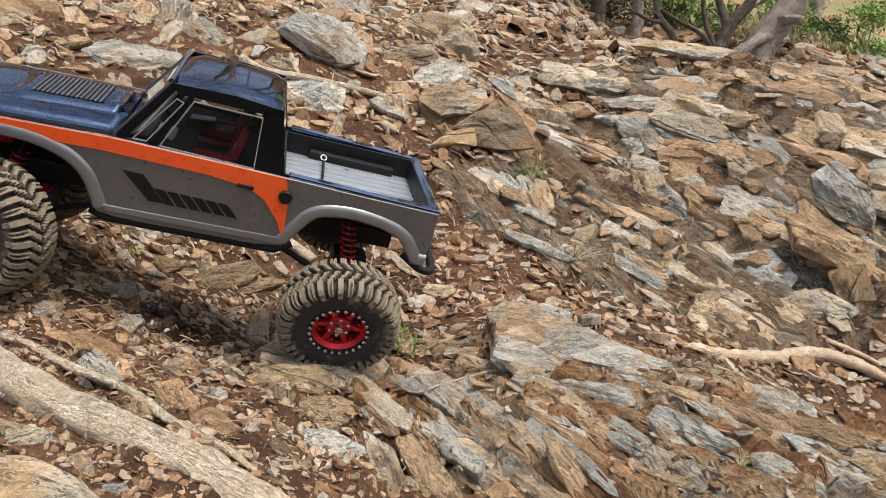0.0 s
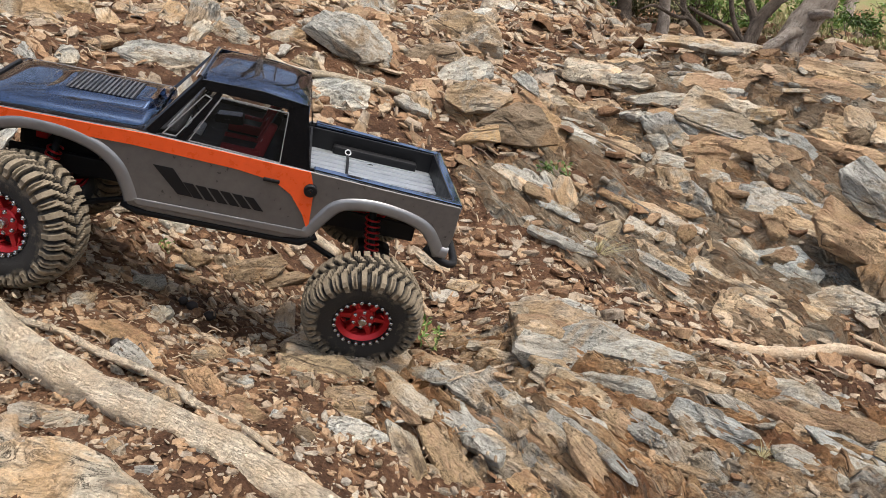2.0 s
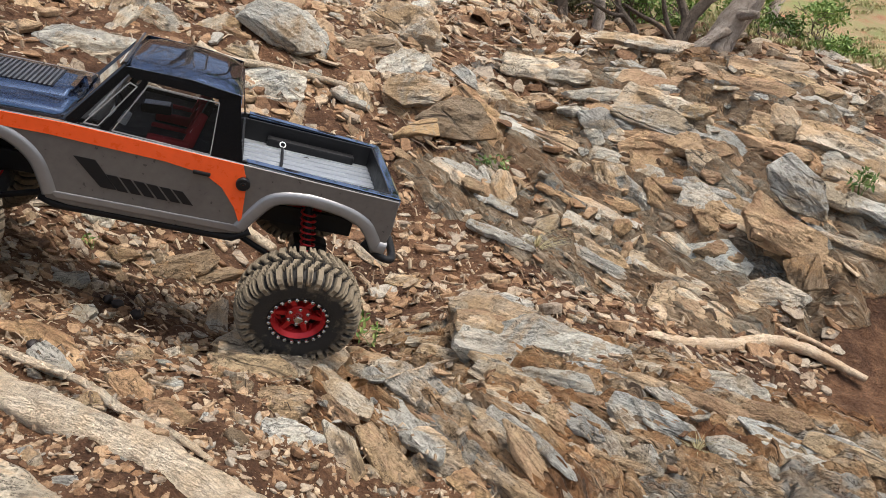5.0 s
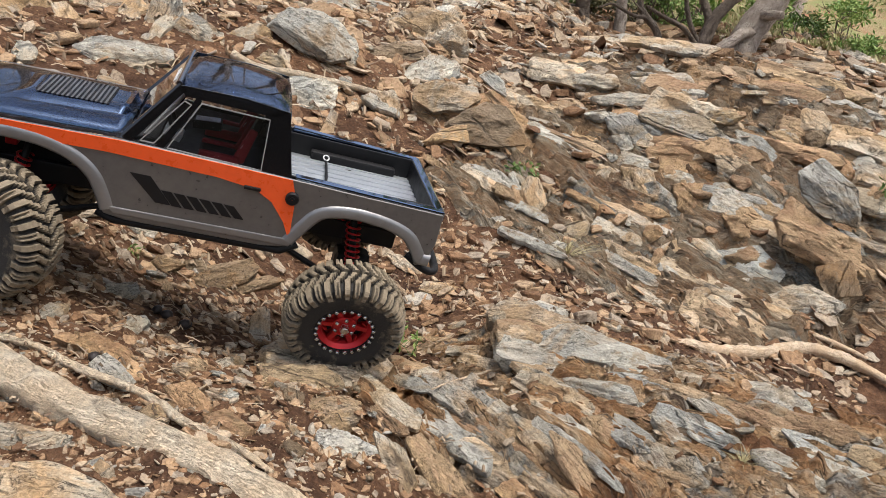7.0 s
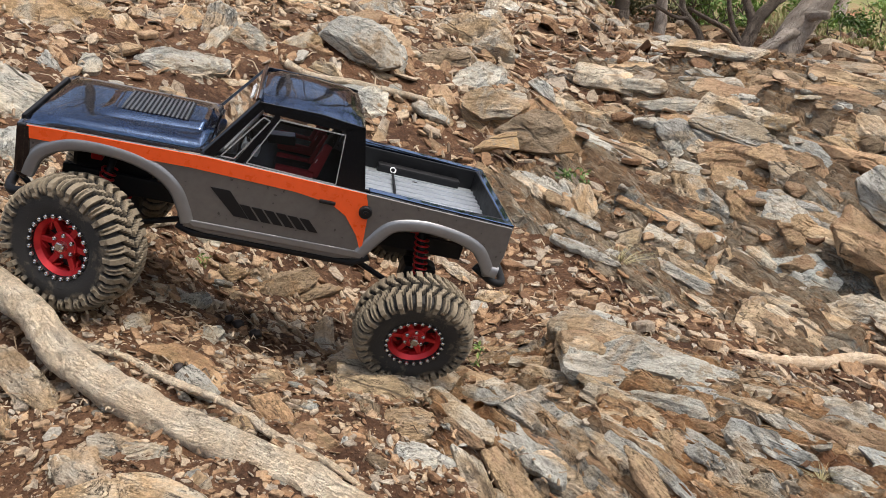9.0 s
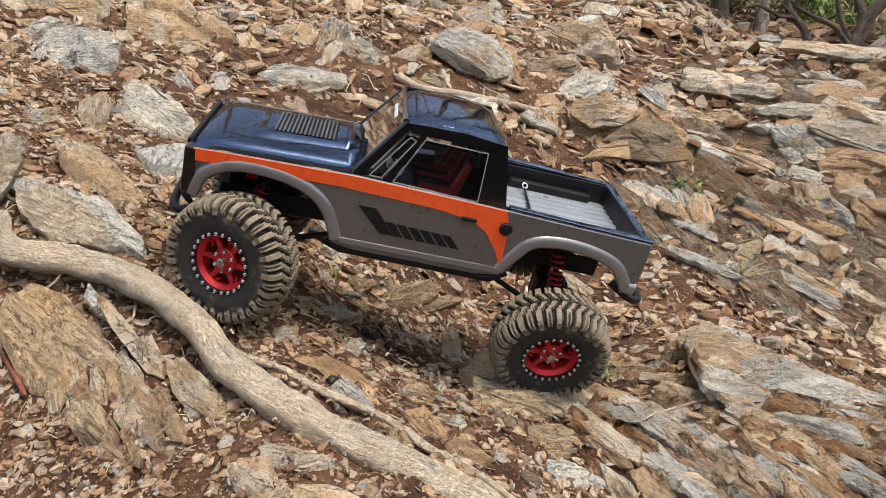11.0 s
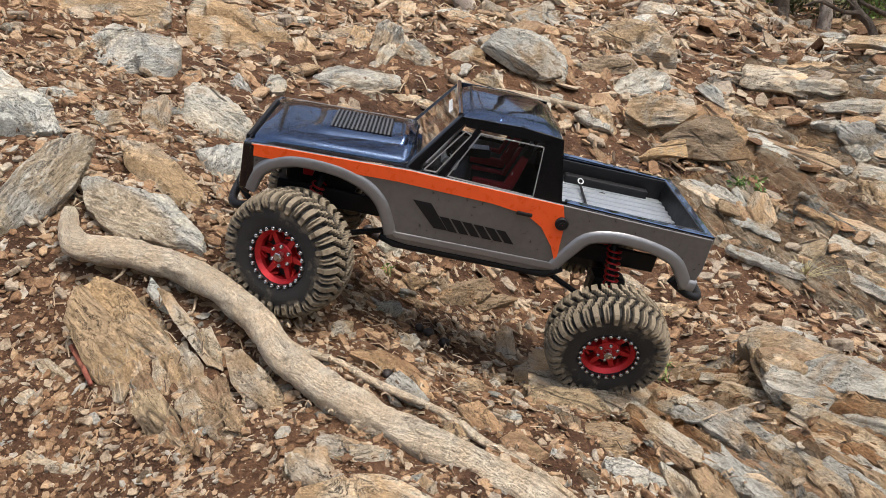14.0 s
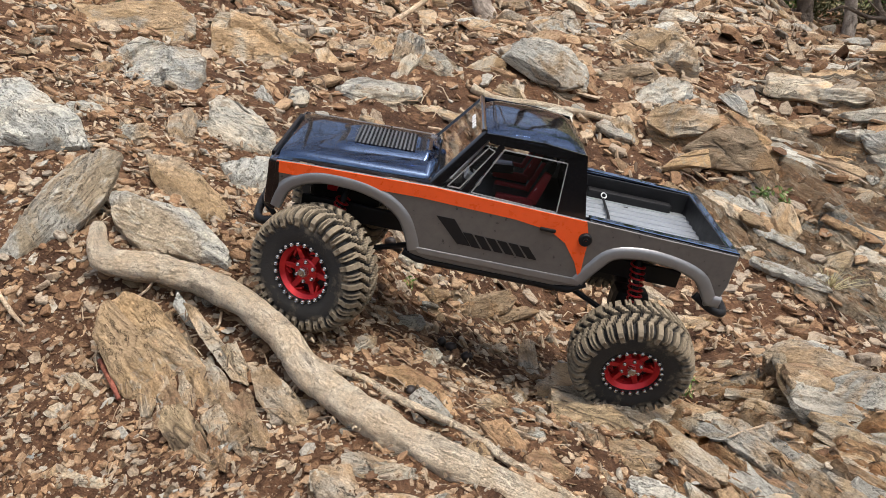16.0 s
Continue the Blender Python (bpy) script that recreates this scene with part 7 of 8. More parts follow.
# the broken edges of the ledge's layers
rock("grey", (0.209, 1.052, -0.045), (0.192, 0.050, 0.027), (21, 20, 49), [(-1.0, -0.7), (-0.39, -0.08), (0.19, -0.44), (0.68, -1.0), (1.0, -0.33), (0.58, 0.56), (-0.04, 1.0), (-0.82, -0.06)])
rock("tan", (0.368, 1.101, -0.119), (0.084, 0.027, 0.015), (-28, 1, -87), [(0.02, -1.0), (0.1, 0.1), (0.51, 0.34), (1.0, 0.37), (0.87, 0.51), (0.13, 0.86), (-0.57, 1.0), (-1.0, 0.21)])
rock("blue", (0.167, 0.966, -0.011), (0.116, 0.026, 0.014), (25, 14, 63), [(-1.0, -0.03), (-0.55, -0.08), (-0.18, -0.41), (0.35, -1.0), (1.0, 0.17), (0.48, 0.93), (-0.05, 1.0), (-0.71, 0.65)])
rock("tan", (0.269, 1.044, -0.076), (0.110, 0.046, 0.025), (18, 22, 40), [(-1.0, -0.24), (-0.5, -0.53), (0.14, -0.5), (0.42, -1.0), (1.0, -0.02), (0.61, 0.39), (0.23, 1.0), (-0.5, 0.93)])
rock("grey", (0.341, 0.998, -0.093), (0.043, 0.029, 0.016), (-28, 3, -84), [(0.34, -1.0), (0.17, 0.08), (0.54, 0.44), (1.0, 0.71), (0.77, 0.86), (-0.07, 0.92), (-1.0, 1.0), (-0.97, -0.07)])
rock("rust", (0.176, 0.872, -0.005), (0.119, 0.029, 0.016), (22, 18, 52), [(-1.0, -0.3), (-0.44, 0.14), (-0.05, -0.41), (0.43, -1.0), (1.0, 0.32), (0.46, 0.96), (-0.15, 1.0), (-0.67, 0.76)])
rock("tan", (0.266, 0.954, -0.057), (0.062, 0.032, 0.018), (23, 17, 56), [(-1.0, 0.23), (-0.58, -0.14), (-0.37, -0.7), (0.08, -1.0), (1.0, -0.34), (0.98, 0.36), (0.21, 0.54), (-0.17, 1.0)])
rock("grey", (0.329, 1.004, -0.098), (0.047, 0.032, 0.018), (12, 26, 27), [(-1.0, -0.55), (-0.1, -0.43), (0.47, -0.63), (0.85, -1.0), (1.0, -0.74), (0.95, 0.08), (0.84, 1.0), (-0.13, 0.91)])
rock("tan", (0.146, 0.823, 0.012), (0.071, 0.021, 0.011), (24, 15, 60), [(-1.0, -0.09), (-0.55, -0.25), (-0.06, -0.41), (0.43, -1.0), (1.0, -0.1), (0.75, 1.0), (-0.01, 0.74), (-0.52, 0.88)])
rock("blue", (0.245, 0.933, -0.055), (0.109, 0.028, 0.016), (18, 22, 41), [(-1.0, -0.44), (-0.41, -0.51), (0.08, -0.79), (0.54, -1.0), (1.0, 0.2), (0.56, 0.62), (0.01, 0.88), (-0.61, 1.0)])
rock("tan", (0.321, 0.954, -0.086), (0.056, 0.024, 0.013), (19, 21, 44), [(-1.0, -0.61), (-0.22, -0.63), (0.37, -0.74), (0.85, -1.0), (1.0, -0.77), (0.73, -0.27), (0.72, 0.58), (0.13, 1.0)])
rock("grey", (0.140, 0.803, 0.009), (0.056, 0.020, 0.011), (24, 14, 62), [(-1.0, 0.15), (-0.71, -0.33), (-0.28, -0.66), (0.3, -1.0), (1.0, -0.1), (0.61, 0.57), (0.21, 1.0), (-0.48, 0.95)])
rock("rust", (0.193, 0.857, -0.029), (0.067, 0.034, 0.019), (23, 17, 56), [(-1.0, -0.06), (-0.64, -0.47), (-0.1, -0.72), (0.31, -1.0), (1.0, -0.39), (0.81, 0.17), (0.27, 0.5), (-0.08, 1.0)])
rock("tan", (0.298, 0.934, -0.079), (0.110, 0.021, 0.011), (18, 22, 42), [(-1.0, -0.87), (-0.38, -1.0), (0.27, -0.84), (0.92, -0.54), (1.0, -0.25), (0.57, 0.14), (0.02, 0.49), (-0.57, 1.0)])
rock("grey", (0.189, 0.802, -0.021), (0.117, 0.029, 0.016), (17, 23, 38), [(-1.0, -0.36), (-0.56, -0.35), (-0.02, -0.93), (0.56, -1.0), (1.0, 0.46), (0.41, 0.77), (-0.27, 1.0), (-0.81, 0.68)])
rock("tan", (0.288, 0.874, -0.066), (0.073, 0.014, 0.008), (23, 16, 57), [(-1.0, -0.37), (-0.5, -0.48), (-0.0, -0.65), (0.4, -1.0), (1.0, -0.15), (0.52, 0.16), (0.14, 0.61), (-0.26, 1.0)])
rock("blue", (0.337, 0.923, -0.086), (0.052, 0.008, 0.004), (22, 18, 53), [(-1.0, -0.98), (-0.35, -0.82), (0.19, -1.0), (0.85, -0.95), (1.0, -0.5), (0.56, -0.07), (0.08, 0.22), (-0.19, 1.0)])


# ---- loose stones and gravel ----
def gravel_material(name="loose_gravel"):
    m = Mat(name, 0.82, spec=0.3)
    geo = m.n.new("ShaderNodeNewGeometry")
    r = geo.outputs["Random Per Island"]
    c = m.ramp(r, (0.0, (0.13, 0.07, 0.038)), (0.2, (0.26, 0.15, 0.08)), (0.42, (0.37, 0.24, 0.14)), (0.6, (0.43, 0.305, 0.19)), (0.74, (0.33, 0.28, 0.22)), (0.9, (0.49, 0.38, 0.26)), (1.0, (0.38, 0.365, 0.32)))
    v = m.coords("Object")
    n, f = m.noise(v, 90.0, 5, 0.65, 0.5), m.noise(v, 420.0, 4, 0.7)
    c = m.mix(0.9, c, m.ramp(n, (0.34, (0.42, 0.37, 0.33)), (0.52, (1, 1, 1)), (0.7, (1.25, 1.2, 1.1))), "MULTIPLY")
    c = m.mix(0.6, c, m.ramp(f, (0.34, (0.5, 0.48, 0.46)), (0.56, (1.1, 1.1, 1.1))), "MULTIPLY")
    m.color(c)
    m.bump(m.maths("ADD", n, m.maths("MULTIPLY", f, 0.5)), 0.004, 1.0)
    return m.m


gravel_mat = gravel_material()


def normals(x, y, e=0.02):
    gx_, gy_ = (swell(x + e, y) - swell(x - e, y)) / (2 * e), (swell(x, y + e) - swell(x, y - e)) / (2 * e)
    n = np.stack([-gx_, -gy_, np.ones_like(gx_)], -1)
    return n / np.linalg.norm(n, axis=1, keepdims=True)


def flakes(name, label, count, lo, hi, power, seed, y_lo=0.30, y_hi=7.0, keep=None, area=None):
    """Very many loose flakes of stone, each a broken slab of its own, lying on the ground; lo to hi: their share of the distance."""
    rng = np.random.RandomState(seed)
    y = np.exp(rng.uniform(math.log(y_lo), math.log(y_hi), count))
    x = y * rng.uniform(-1.3, 0.64, count)
    away = y
    if area:      # spread evenly over x0, x1, y0, y1, all of one range of sizes
        x, y, away = rng.uniform(area[0], area[1], count), rng.uniform(area[2], area[3], count), np.ones(count)
    ok = np.ones(count, bool)
    if keep is not None:
        ok = rng.uniform(size=count) < keep(x, y)
    x, y, away = x[ok], y[ok], away[ok]
    n = len(x)
    size = away * (lo + (hi - lo) * rng.uniform(size=n) ** power)
    sides = 6
    ang = (np.arange(sides) + rng.uniform(-0.33, 0.33, (n, sides))) / sides * 2 * math.pi
    rad = rng.uniform(0.7, 1.1, (n, sides))
    long = rng.uniform(0.28, 0.9, n)
    px, py = np.cos(ang) * rad * size[:, None], np.sin(ang) * rad * (size * long)[:, None]
    th = size * (0.05 + 0.26 * rng.uniform(size=n) ** 2)
    rings = []
    for z, s in ((-1.0, 0.9), (0.55, 1.0), (1.0, 0.9)):
        rings.append(np.stack([px * s, py * s, z * th[:, None] * (1 + 0.35 * rng.uniform(-1, 1, (n, sides)))], -1))
    local = np.concatenate(rings, 1)
    nrm = normals(x, y)
    nrm = nrm + rng.randn(n, 3) * 0.3
    nrm /= np.linalg.norm(nrm, axis=1, keepdims=True)
    a = rng.uniform(0, 2 * math.pi, n)
    t = np.stack([np.cos(a), np.sin(a), np.zeros(n)], -1)
    t -= nrm * (t * nrm).sum(1, keepdims=True)
    t /= np.linalg.norm(t, axis=1, keepdims=True)
    b = np.cross(nrm, t)
    z = height(x, y) + th * rng.uniform(0.1, 0.8, n)
    world_co = local[..., :1] * t[:, None] + local[..., 1:2] * b[:, None] + local[..., 2:] * nrm[:, None] + np.stack([x, y, z], -1)[:, None]
    f = []
    for r in range(2):
        for j in range(sides):
            j2 = (j + 1) % sides
            f.append((r * sides + j, r * sides + j2, (r + 1) * sides + j2, (r + 1) * sides + j))
    f += [(12, 13, 14, 15), (12, 15, 16, 17)]
    f = np.array(f)
    faces = (f[None] + (np.arange(n) * 18)[:, None, None]).reshape(-1, 4)
    ob = sheet(name, world_co.reshape(-1, 3), faces, gravel_mat, False)
    return tagged(ob, label, "gravel", kind="stuff")


def loose(x, y):
    """Less gravel on bare rock and on the dark soil behind the slender root."""
    soil_patch = np.exp(-(((x + 0.38) / 0.38) ** 2 + ((y - 1.36) / 0.24) ** 2))
    mound = np.exp(-(((x + 0.40) / 0.10) ** 2 + ((y - 0.555) / 0.05) ** 2) ** 2)
    return np.clip(1 - 0.78 * bare(x, y)[0] - 0.62 * soil_patch - 0.75 * mound, 0.12, 1) * np.clip(1.6 - smooth(4.2, 6, y + 0.35 * (x - 1.5)) * smooth(0.6, 1.4, x) * 1.5, 0.05, 1)


flakes("gravel", "small broken flakes of tan and grey stone over the soil", 92000, 0.0016, 0.0165, 3.8, 21, keep=loose)
flakes("gravel", "dense flat chips of tan and brown stone on the near slope", 22000, 0.0026, 0.018, 3.4, 23, y_lo=0.28, y_hi=0.95, keep=lambda x, y: loose(x, y) * (0.12 + 0.88 * smooth(0.24, 0.36, -x)))
flakes("stone_chips", "hand-sized chips of tan and grey stone lying loose", 2300, 0.010, 0.027, 2.0, 22, y_lo=1.05, y_hi=6.0, keep=lambda x, y: loose(x, y) * (0.55 + 0.45 * smooth(0.9, 1.8, y)))

flakes("stone_chips", "scattered flat stones on the wider hillside", 16000, 0.010, 0.06, 2.5, 24, area=(-7, 7, -5, 9), keep=lambda x, y: 1.0 - ((x > -1.35 * np.maximum(y, 0) - 0.1) & (x < 0.68 * np.maximum(y, 0) + 0.15) & (y > -0.6)))

# loose slabs, each a thing of its own
rng = np.random.RandomState(31)
POOL = []
for i in range(28):
    m = 5 + i % 4
    a = (np.arange(m) + rng.uniform(-0.3, 0.3, m)) / m * 2 * math.pi
    r = rng.uniform(0.55, 1.0, m)
    me = rock_mesh([(math.cos(q) * w, math.sin(q) * w) for q, w in zip(a, r)], (0.05, 0.05 * rng.uniform(0.5, 0.85), 0.05 * rng.uniform(0.14, 0.32)), 500 + i, 20)
    kind = ("tan", "grey", "rust", "tan", "pale", "dark", "tan", "rust")[i % 8]
    me.materials.append(STONES[kind])
    POOL.append((me, kind))


def loose_slab(i, x, y, size, tilt, name="loose_stone", where="on the scree", group="loose stones of the scree"):
    me, kind = POOL[i % len(POOL)]
    ob = new(name, me)
    n = Vector(normals(np.array([x]), np.array([y]))[0]) + Vector(rng.uniform(-tilt, tilt, 3))
    q = n.normalized().to_track_quat("Z", "Y").to_matrix().to_4x4()
    z = float(height(x, y)[0]) + size * 0.08
    ob.matrix_world = Matrix.Translation((x, y, z)) @ q @ pose(0, 0, 0, 0, 0, rng.uniform(0, 360)) @ Matrix.Scale(size / 0.05, 4)
    return tagged(ob, f"loose {TONES[kind]} slab of layered stone {where}", "stone", group)


made = 0
while made < 300:
    y = math.exp(rng.uniform(math.log(1.25), math.log(5.2)))
    x = y * rng.uniform(-0.95, 0.58)
    if rng.uniform() > float(loose(np.array([x]), np.array([y]))[0]) or (x > 0.1 and y < 1.7):
        continue
    loose_slab(made, x, y, y * (0.014 + 0.034 * rng.uniform() ** 2), 0.3)
    made += 1

made = 0
while made < 290:
    y = math.exp(rng.uniform(math.log(0.43), math.log(1.1)))
    x = y * rng.uniform(-1.2, 0.6)
    if rng.uniform() > float(loose(np.array([x]), np.array([y]))[0]):
        continue
    loose_slab(made * 3 + 1, x, y, y * (0.009 + 0.019 * rng.uniform() ** 2), 0.35, "stone_chip", "lying on the soil", "stone chips near the truck")
    made += 1

# broken edges of the layers, standing out of the bare rock
BEDS = []
for i in range(14):
    m = 7
    top = [(-1 + 2 * k / m, rng.uniform(0.55, 1.0)) for k in range(m)]
    low = [(1 - 2 * k / m, -rng.uniform(0.55, 1.0)) for k in range(m)]
    me = rock_mesh([(1.0, rng.uniform(-0.4, 0.4))] + top[::-1] + [(-1.0, rng.uniform(-0.4, 0.4))] + [(-x, y) for x, y in low], (0.06, 0.0144, 0.006), 700 + i, 44)
    kind = ("tan", "grey", "rust", "tan", "rust", "blue", "tan")[i % 7]
    me.materials.append(STONES[kind])
    BEDS.append((me, kind))


def bedded(name, x, y, size, run, dip, lift, label, group, kinds=None):
    """A long split plate of rock whose length follows the layers of the slope, dipping to one side."""
    me, kind = BEDS[rng.randint(len(BEDS))]
    while kinds and kind not in kinds:
        me, kind = BEDS[rng.randint(len(BEDS))]
    ob = new(name, me)
    n = Vector(normals(np.array([x]), np.array([y]))[0])
    e = Vector((math.cos(radians(run)), math.sin(radians(run)), 0))
    e = (e - n * e.dot(n)).normalized()
    m4 = Matrix((e, n.cross(e), n)).transposed().to_4x4()
    k = size / 0.06
    ob.matrix_world = Matrix.Translation((x, y, float(height(x, y)[0]) + size * lift)) @ m4 @ pose(0, 0, 0, dip, rng.uniform(-7, 7), rng.uniform(-9, 9)) @ Matrix.Diagonal((k, k * rng.uniform(0.7, 1.4), k * rng.uniform(0.8, 1.6), 1))
    return tagged(ob, f"{TONES[kind]} {label}", "rock", group)


for mx, my, a, b, turn, run, up, step in OUTCROPS:
    c, s = math.cos(radians(turn)), math.sin(radians(turn))
    for i in range(int(a * b * (1500 if my < 1 else 210)) + 4):
        f, g_ = rng.uniform(-1, 1), rng.uniform(-1, 1)
        if f * f + g_ * g_ > 1:
            continue
        x, y = mx + f * a * c - g_ * b * s, my + f * a * s + g_ * b * c
        bedded("ledge_layer", x, y, step * rng.uniform(1.3, 3.2), run, rng.uniform(10, 40), 0.01, "broken layer standing out of bare rock", "rock layers of the ledges")

# tilted layers of the earthy mound under the thick root
for i in range(34):
    f, g_ = rng.uniform(), rng.uniform()
    bedded("mound_layer", -0.53 + 0.16 * f + 0.05 * g_, 0.58 - 0.10 * f + 0.03 * (g_ - 0.5), rng.uniform(0.018, 0.048), -50 + rng.uniform(-8, 8), rng.uniform(-5, 30), 0.04, "split layer standing out of the earthy mound", "rock layers of the mound", ("tan", "rust"))

# long slabs stacked on the upper scree, dipping with the slope
made = 0
while made < 170:
    y = math.exp(rng.uniform(math.log(1.75), math.log(4.6)))
    x = y * rng.uniform(-0.25, 0.58)
    bedded("scree_stone", x, y, y * (0.016 + 0.03 * rng.uniform() ** 2), rng.uniform(-48, 20), rng.uniform(-12, 22), 0.06, "long slab of split stone stacked on the scree", "slabs of the upper scree")
    made += 1

# blocks half buried in the rusty bank
made = 0
while made < 130:
    y = rng.uniform(1.25, 2.1)
    x = y * rng.uniform(0.10, 0.60)
    loose_slab(made * 5 + 2, x, y, 0.014 + 0.04 * rng.uniform() ** 1.6, 0.6, "bank_stone", "half buried in the bank", "stones of the bank")
    made += 1


# ---- trees, bushes and small plants ----
def leaf_material(name, a, b, c):
    m = Mat(name, 0.55, spec=0.3)
    geo = m.n.new("ShaderNodeNewGeometry")
    m.color(m.ramp(geo.outputs["Random Per Island"], (0.0, a), (0.5, b), (1.0, c)))
    m.b.inputs["Subsurface Weight"].default_value = 0.0
    return m.m


green_leaf = leaf_material("green_leaves", (0.045, 0.095, 0.025), (0.10, 0.17, 0.04), (0.18, 0.24, 0.07))
fresh_leaf = leaf_material("fresh_leaves", (0.10, 0.19, 0.045), (0.20, 0.32, 0.08), (0.34, 0.42, 0.14))
dull_leaf = leaf_material("dull_leaves", (0.05, 0.06, 0.03), (0.10, 0.11, 0.05), (0.17, 0.16, 0.08))
straw = leaf_material("dry_grass", (0.34, 0.29, 0.15), (0.46, 0.40, 0.22), (0.26, 0.32, 0.11))


def foliage(name, blobs, count, size, material, parent, seed, drop=0.25):
    """Many single leaves, gathered in uneven clumps within the blobs (x, y, z, rx, ry, rz)."""
    rng = np.random.RandomState(seed)
    share = np.array([b[3] * b[4] * b[5] for b in blobs]) ** 0.67
    pick = rng.choice(len(blobs), count, p=share / share.sum())
    b = np.array(blobs)[pick]
    clump = rng.randn(len(blobs) * 14, 3)
    clump /= np.linalg.norm(clump, axis=1, keepdims=True)
    clump *= rng.uniform(0.35, 1.0, (len(clump), 1))
    c = b[:, :3] + b[:, 3:] * (clump[pick * 14 + rng.randint(0, 14, count)] + rng.randn(count, 3) * 0.2)
    d = rng.randn(count, 3)
    d[:, 2] -= drop
    d /= np.linalg.norm(d, axis=1, keepdims=True)
    s = np.cross(d, rng.randn(count, 3))
    s /= np.linalg.norm(s, axis=1, keepdims=True)
    n = np.cross(d, s)
    l = size * rng.uniform(0.6, 1.3, (count, 1))
    v = np.stack([c, c + d * l * 0.5 + s * l * 0.2 + n * l * 0.06, c + d * l, c + d * l * 0.5 - s * l * 0.2 + n * l * 0.06], 1).reshape(-1, 3)
    f = np.arange(count * 4).reshape(-1, 4)
    ob = sheet(name, v, f, material, False)
    ob.parent = parent
    return ob


def branching(bm, p, d, length, r, depth, rng, tips):
    """Grows forking twigs from p along d."""
    line, q = [p], p
    for k in range(3):
        d = (d + Vector(rng.normal(0, 0.22, 3)) + Vector((0, 0, 0.05))).normalized()
        q = q + d * (length / 3)
        line.append(q)
    rings = []
    for i, c in enumerate(line):
        rr = r * (1 - 0.4 * i / 3)
        s = d.cross(Vector((0.3, 0.5, 0.81))).normalized()
        t = s.cross(d)
        rings.append([bm.verts.new(c + (s * math.cos(a) + t * math.sin(a)) * rr) for a in (0, 1.26, 2.51, 3.77, 5.03)])
    for a, b in zip(rings, rings[1:]):
        for j in range(5):
            bm.faces.new((a[j], a[(j + 1) % 5], b[(j + 1) % 5], b[j]))
    if depth == 0:
        tips.append(q)
        return
    for k in range(2 + (rng.uniform() < 0.5)):
        nd = (d + Vector(rng.normal(0, 0.55, 3))).normalized()
        branching(bm, line[2 + (k > 0)] if k else q, nd, length * rng.uniform(0.6, 0.85), r * 0.58, depth - 1, rng, tips)


def tree(name, label, trunk, radii, bark, seed, limbs=4, depth=3, reach=0.9, leaves=0, leaf=green_leaf, leaf_size=0.06, extra=()):
    ob = tagged(new(name), label, "tree")
    rng = np.random.RandomState(seed)
    limb_mesh("trunk", trunk, radii, bark, seed, 70, 14, 0.16, ob)
    for i, (line, r) in enumerate(extra):
        limb_mesh("limb", line, r, bark, seed + 40 + i, 40, 10, 0.2, ob)
    tips, top = [], [Vector(p) for p in glide(trunk, 12)]
    for i in range(limbs):
        start = top[int(len(top) * (0.55 + 0.42 * i / max(1, limbs)))]
        bm = bmesh.new()
        a = rng.uniform(0, 6.28)
        branching(bm, start, Vector((math.cos(a), math.sin(a), 0.8)).normalized(), reach * rng.uniform(0.7, 1.2), radii[-1] * 0.6, depth, rng, tips)
        part("limb", bm, bark, ob, "", True)
    if leaves:
        foliage("crown", [(*t, reach * 0.22, reach * 0.22, reach * 0.16) for t in tips], leaves, leaf_size, leaf, ob, seed + 7)
    return ob


tree("tree", "grey leaning tree with a forked trunk behind the rocks", [(1.655, 4.43, 0.34), (1.67, 4.447, 0.424), (1.718, 4.475, 0.55), (1.804, 4.504, 0.677), (1.919, 4.538, 0.819), (2.10, 4.60, 1.15), (2.20, 4.65, 1.7), (2.3, 4.7, 2.5)], (0.10, 0.092, 0.086, 0.084, 0.08, 0.07, 0.055, 0.04), tree_bark, 61, 6, 3, 0.9, 2600, green_leaf, 0.07,
     extra=[([(1.752, 4.437, 0.607), (1.68, 4.37, 0.60), (1.613, 4.32, 0.562), (1.503, 4.251, 0.499), (1.47, 4.26, 0.46)], (0.03, 0.032, 0.03, 0.028, 0.022)), ([(1.80, 4.49, 0.68), (1.83, 4.40, 0.70), (1.88, 4.34, 0.69)], (0.04, 0.03, 0.02))])
tree("tree", "dark crooked many-stemmed small tree", [(1.445, 4.39, 0.40), (1.448, 4.395, 0.463), (1.491, 4.423, 0.594), (1.554, 4.449, 0.703), (1.649, 4.475, 0.813), (1.75, 4.5, 1.1), (1.8, 4.5, 1.6)], (0.05, 0.045, 0.04, 0.034, 0.03, 0.025, 0.018), dark_bark, 62, 5, 3, 0.6, 1500, green_leaf, 0.05,
     extra=[([(1.491, 4.423, 0.594), (1.503, 4.443, 0.688), (1.464, 4.467, 0.813), (1.40, 4.5, 1.1)], (0.026, 0.024, 0.022, 0.015)), ([(1.437, 4.35, 0.498), (1.333, 4.32, 0.617), (1.196, 4.222, 0.669), (1.08, 4.15, 0.72)], (0.016, 0.014, 0.012, 0.007)), ([(1.45, 4.4, 0.52), (1.38, 4.42, 0.70), (1.36, 4.45, 0.9)], (0.018, 0.014, 0.01))])
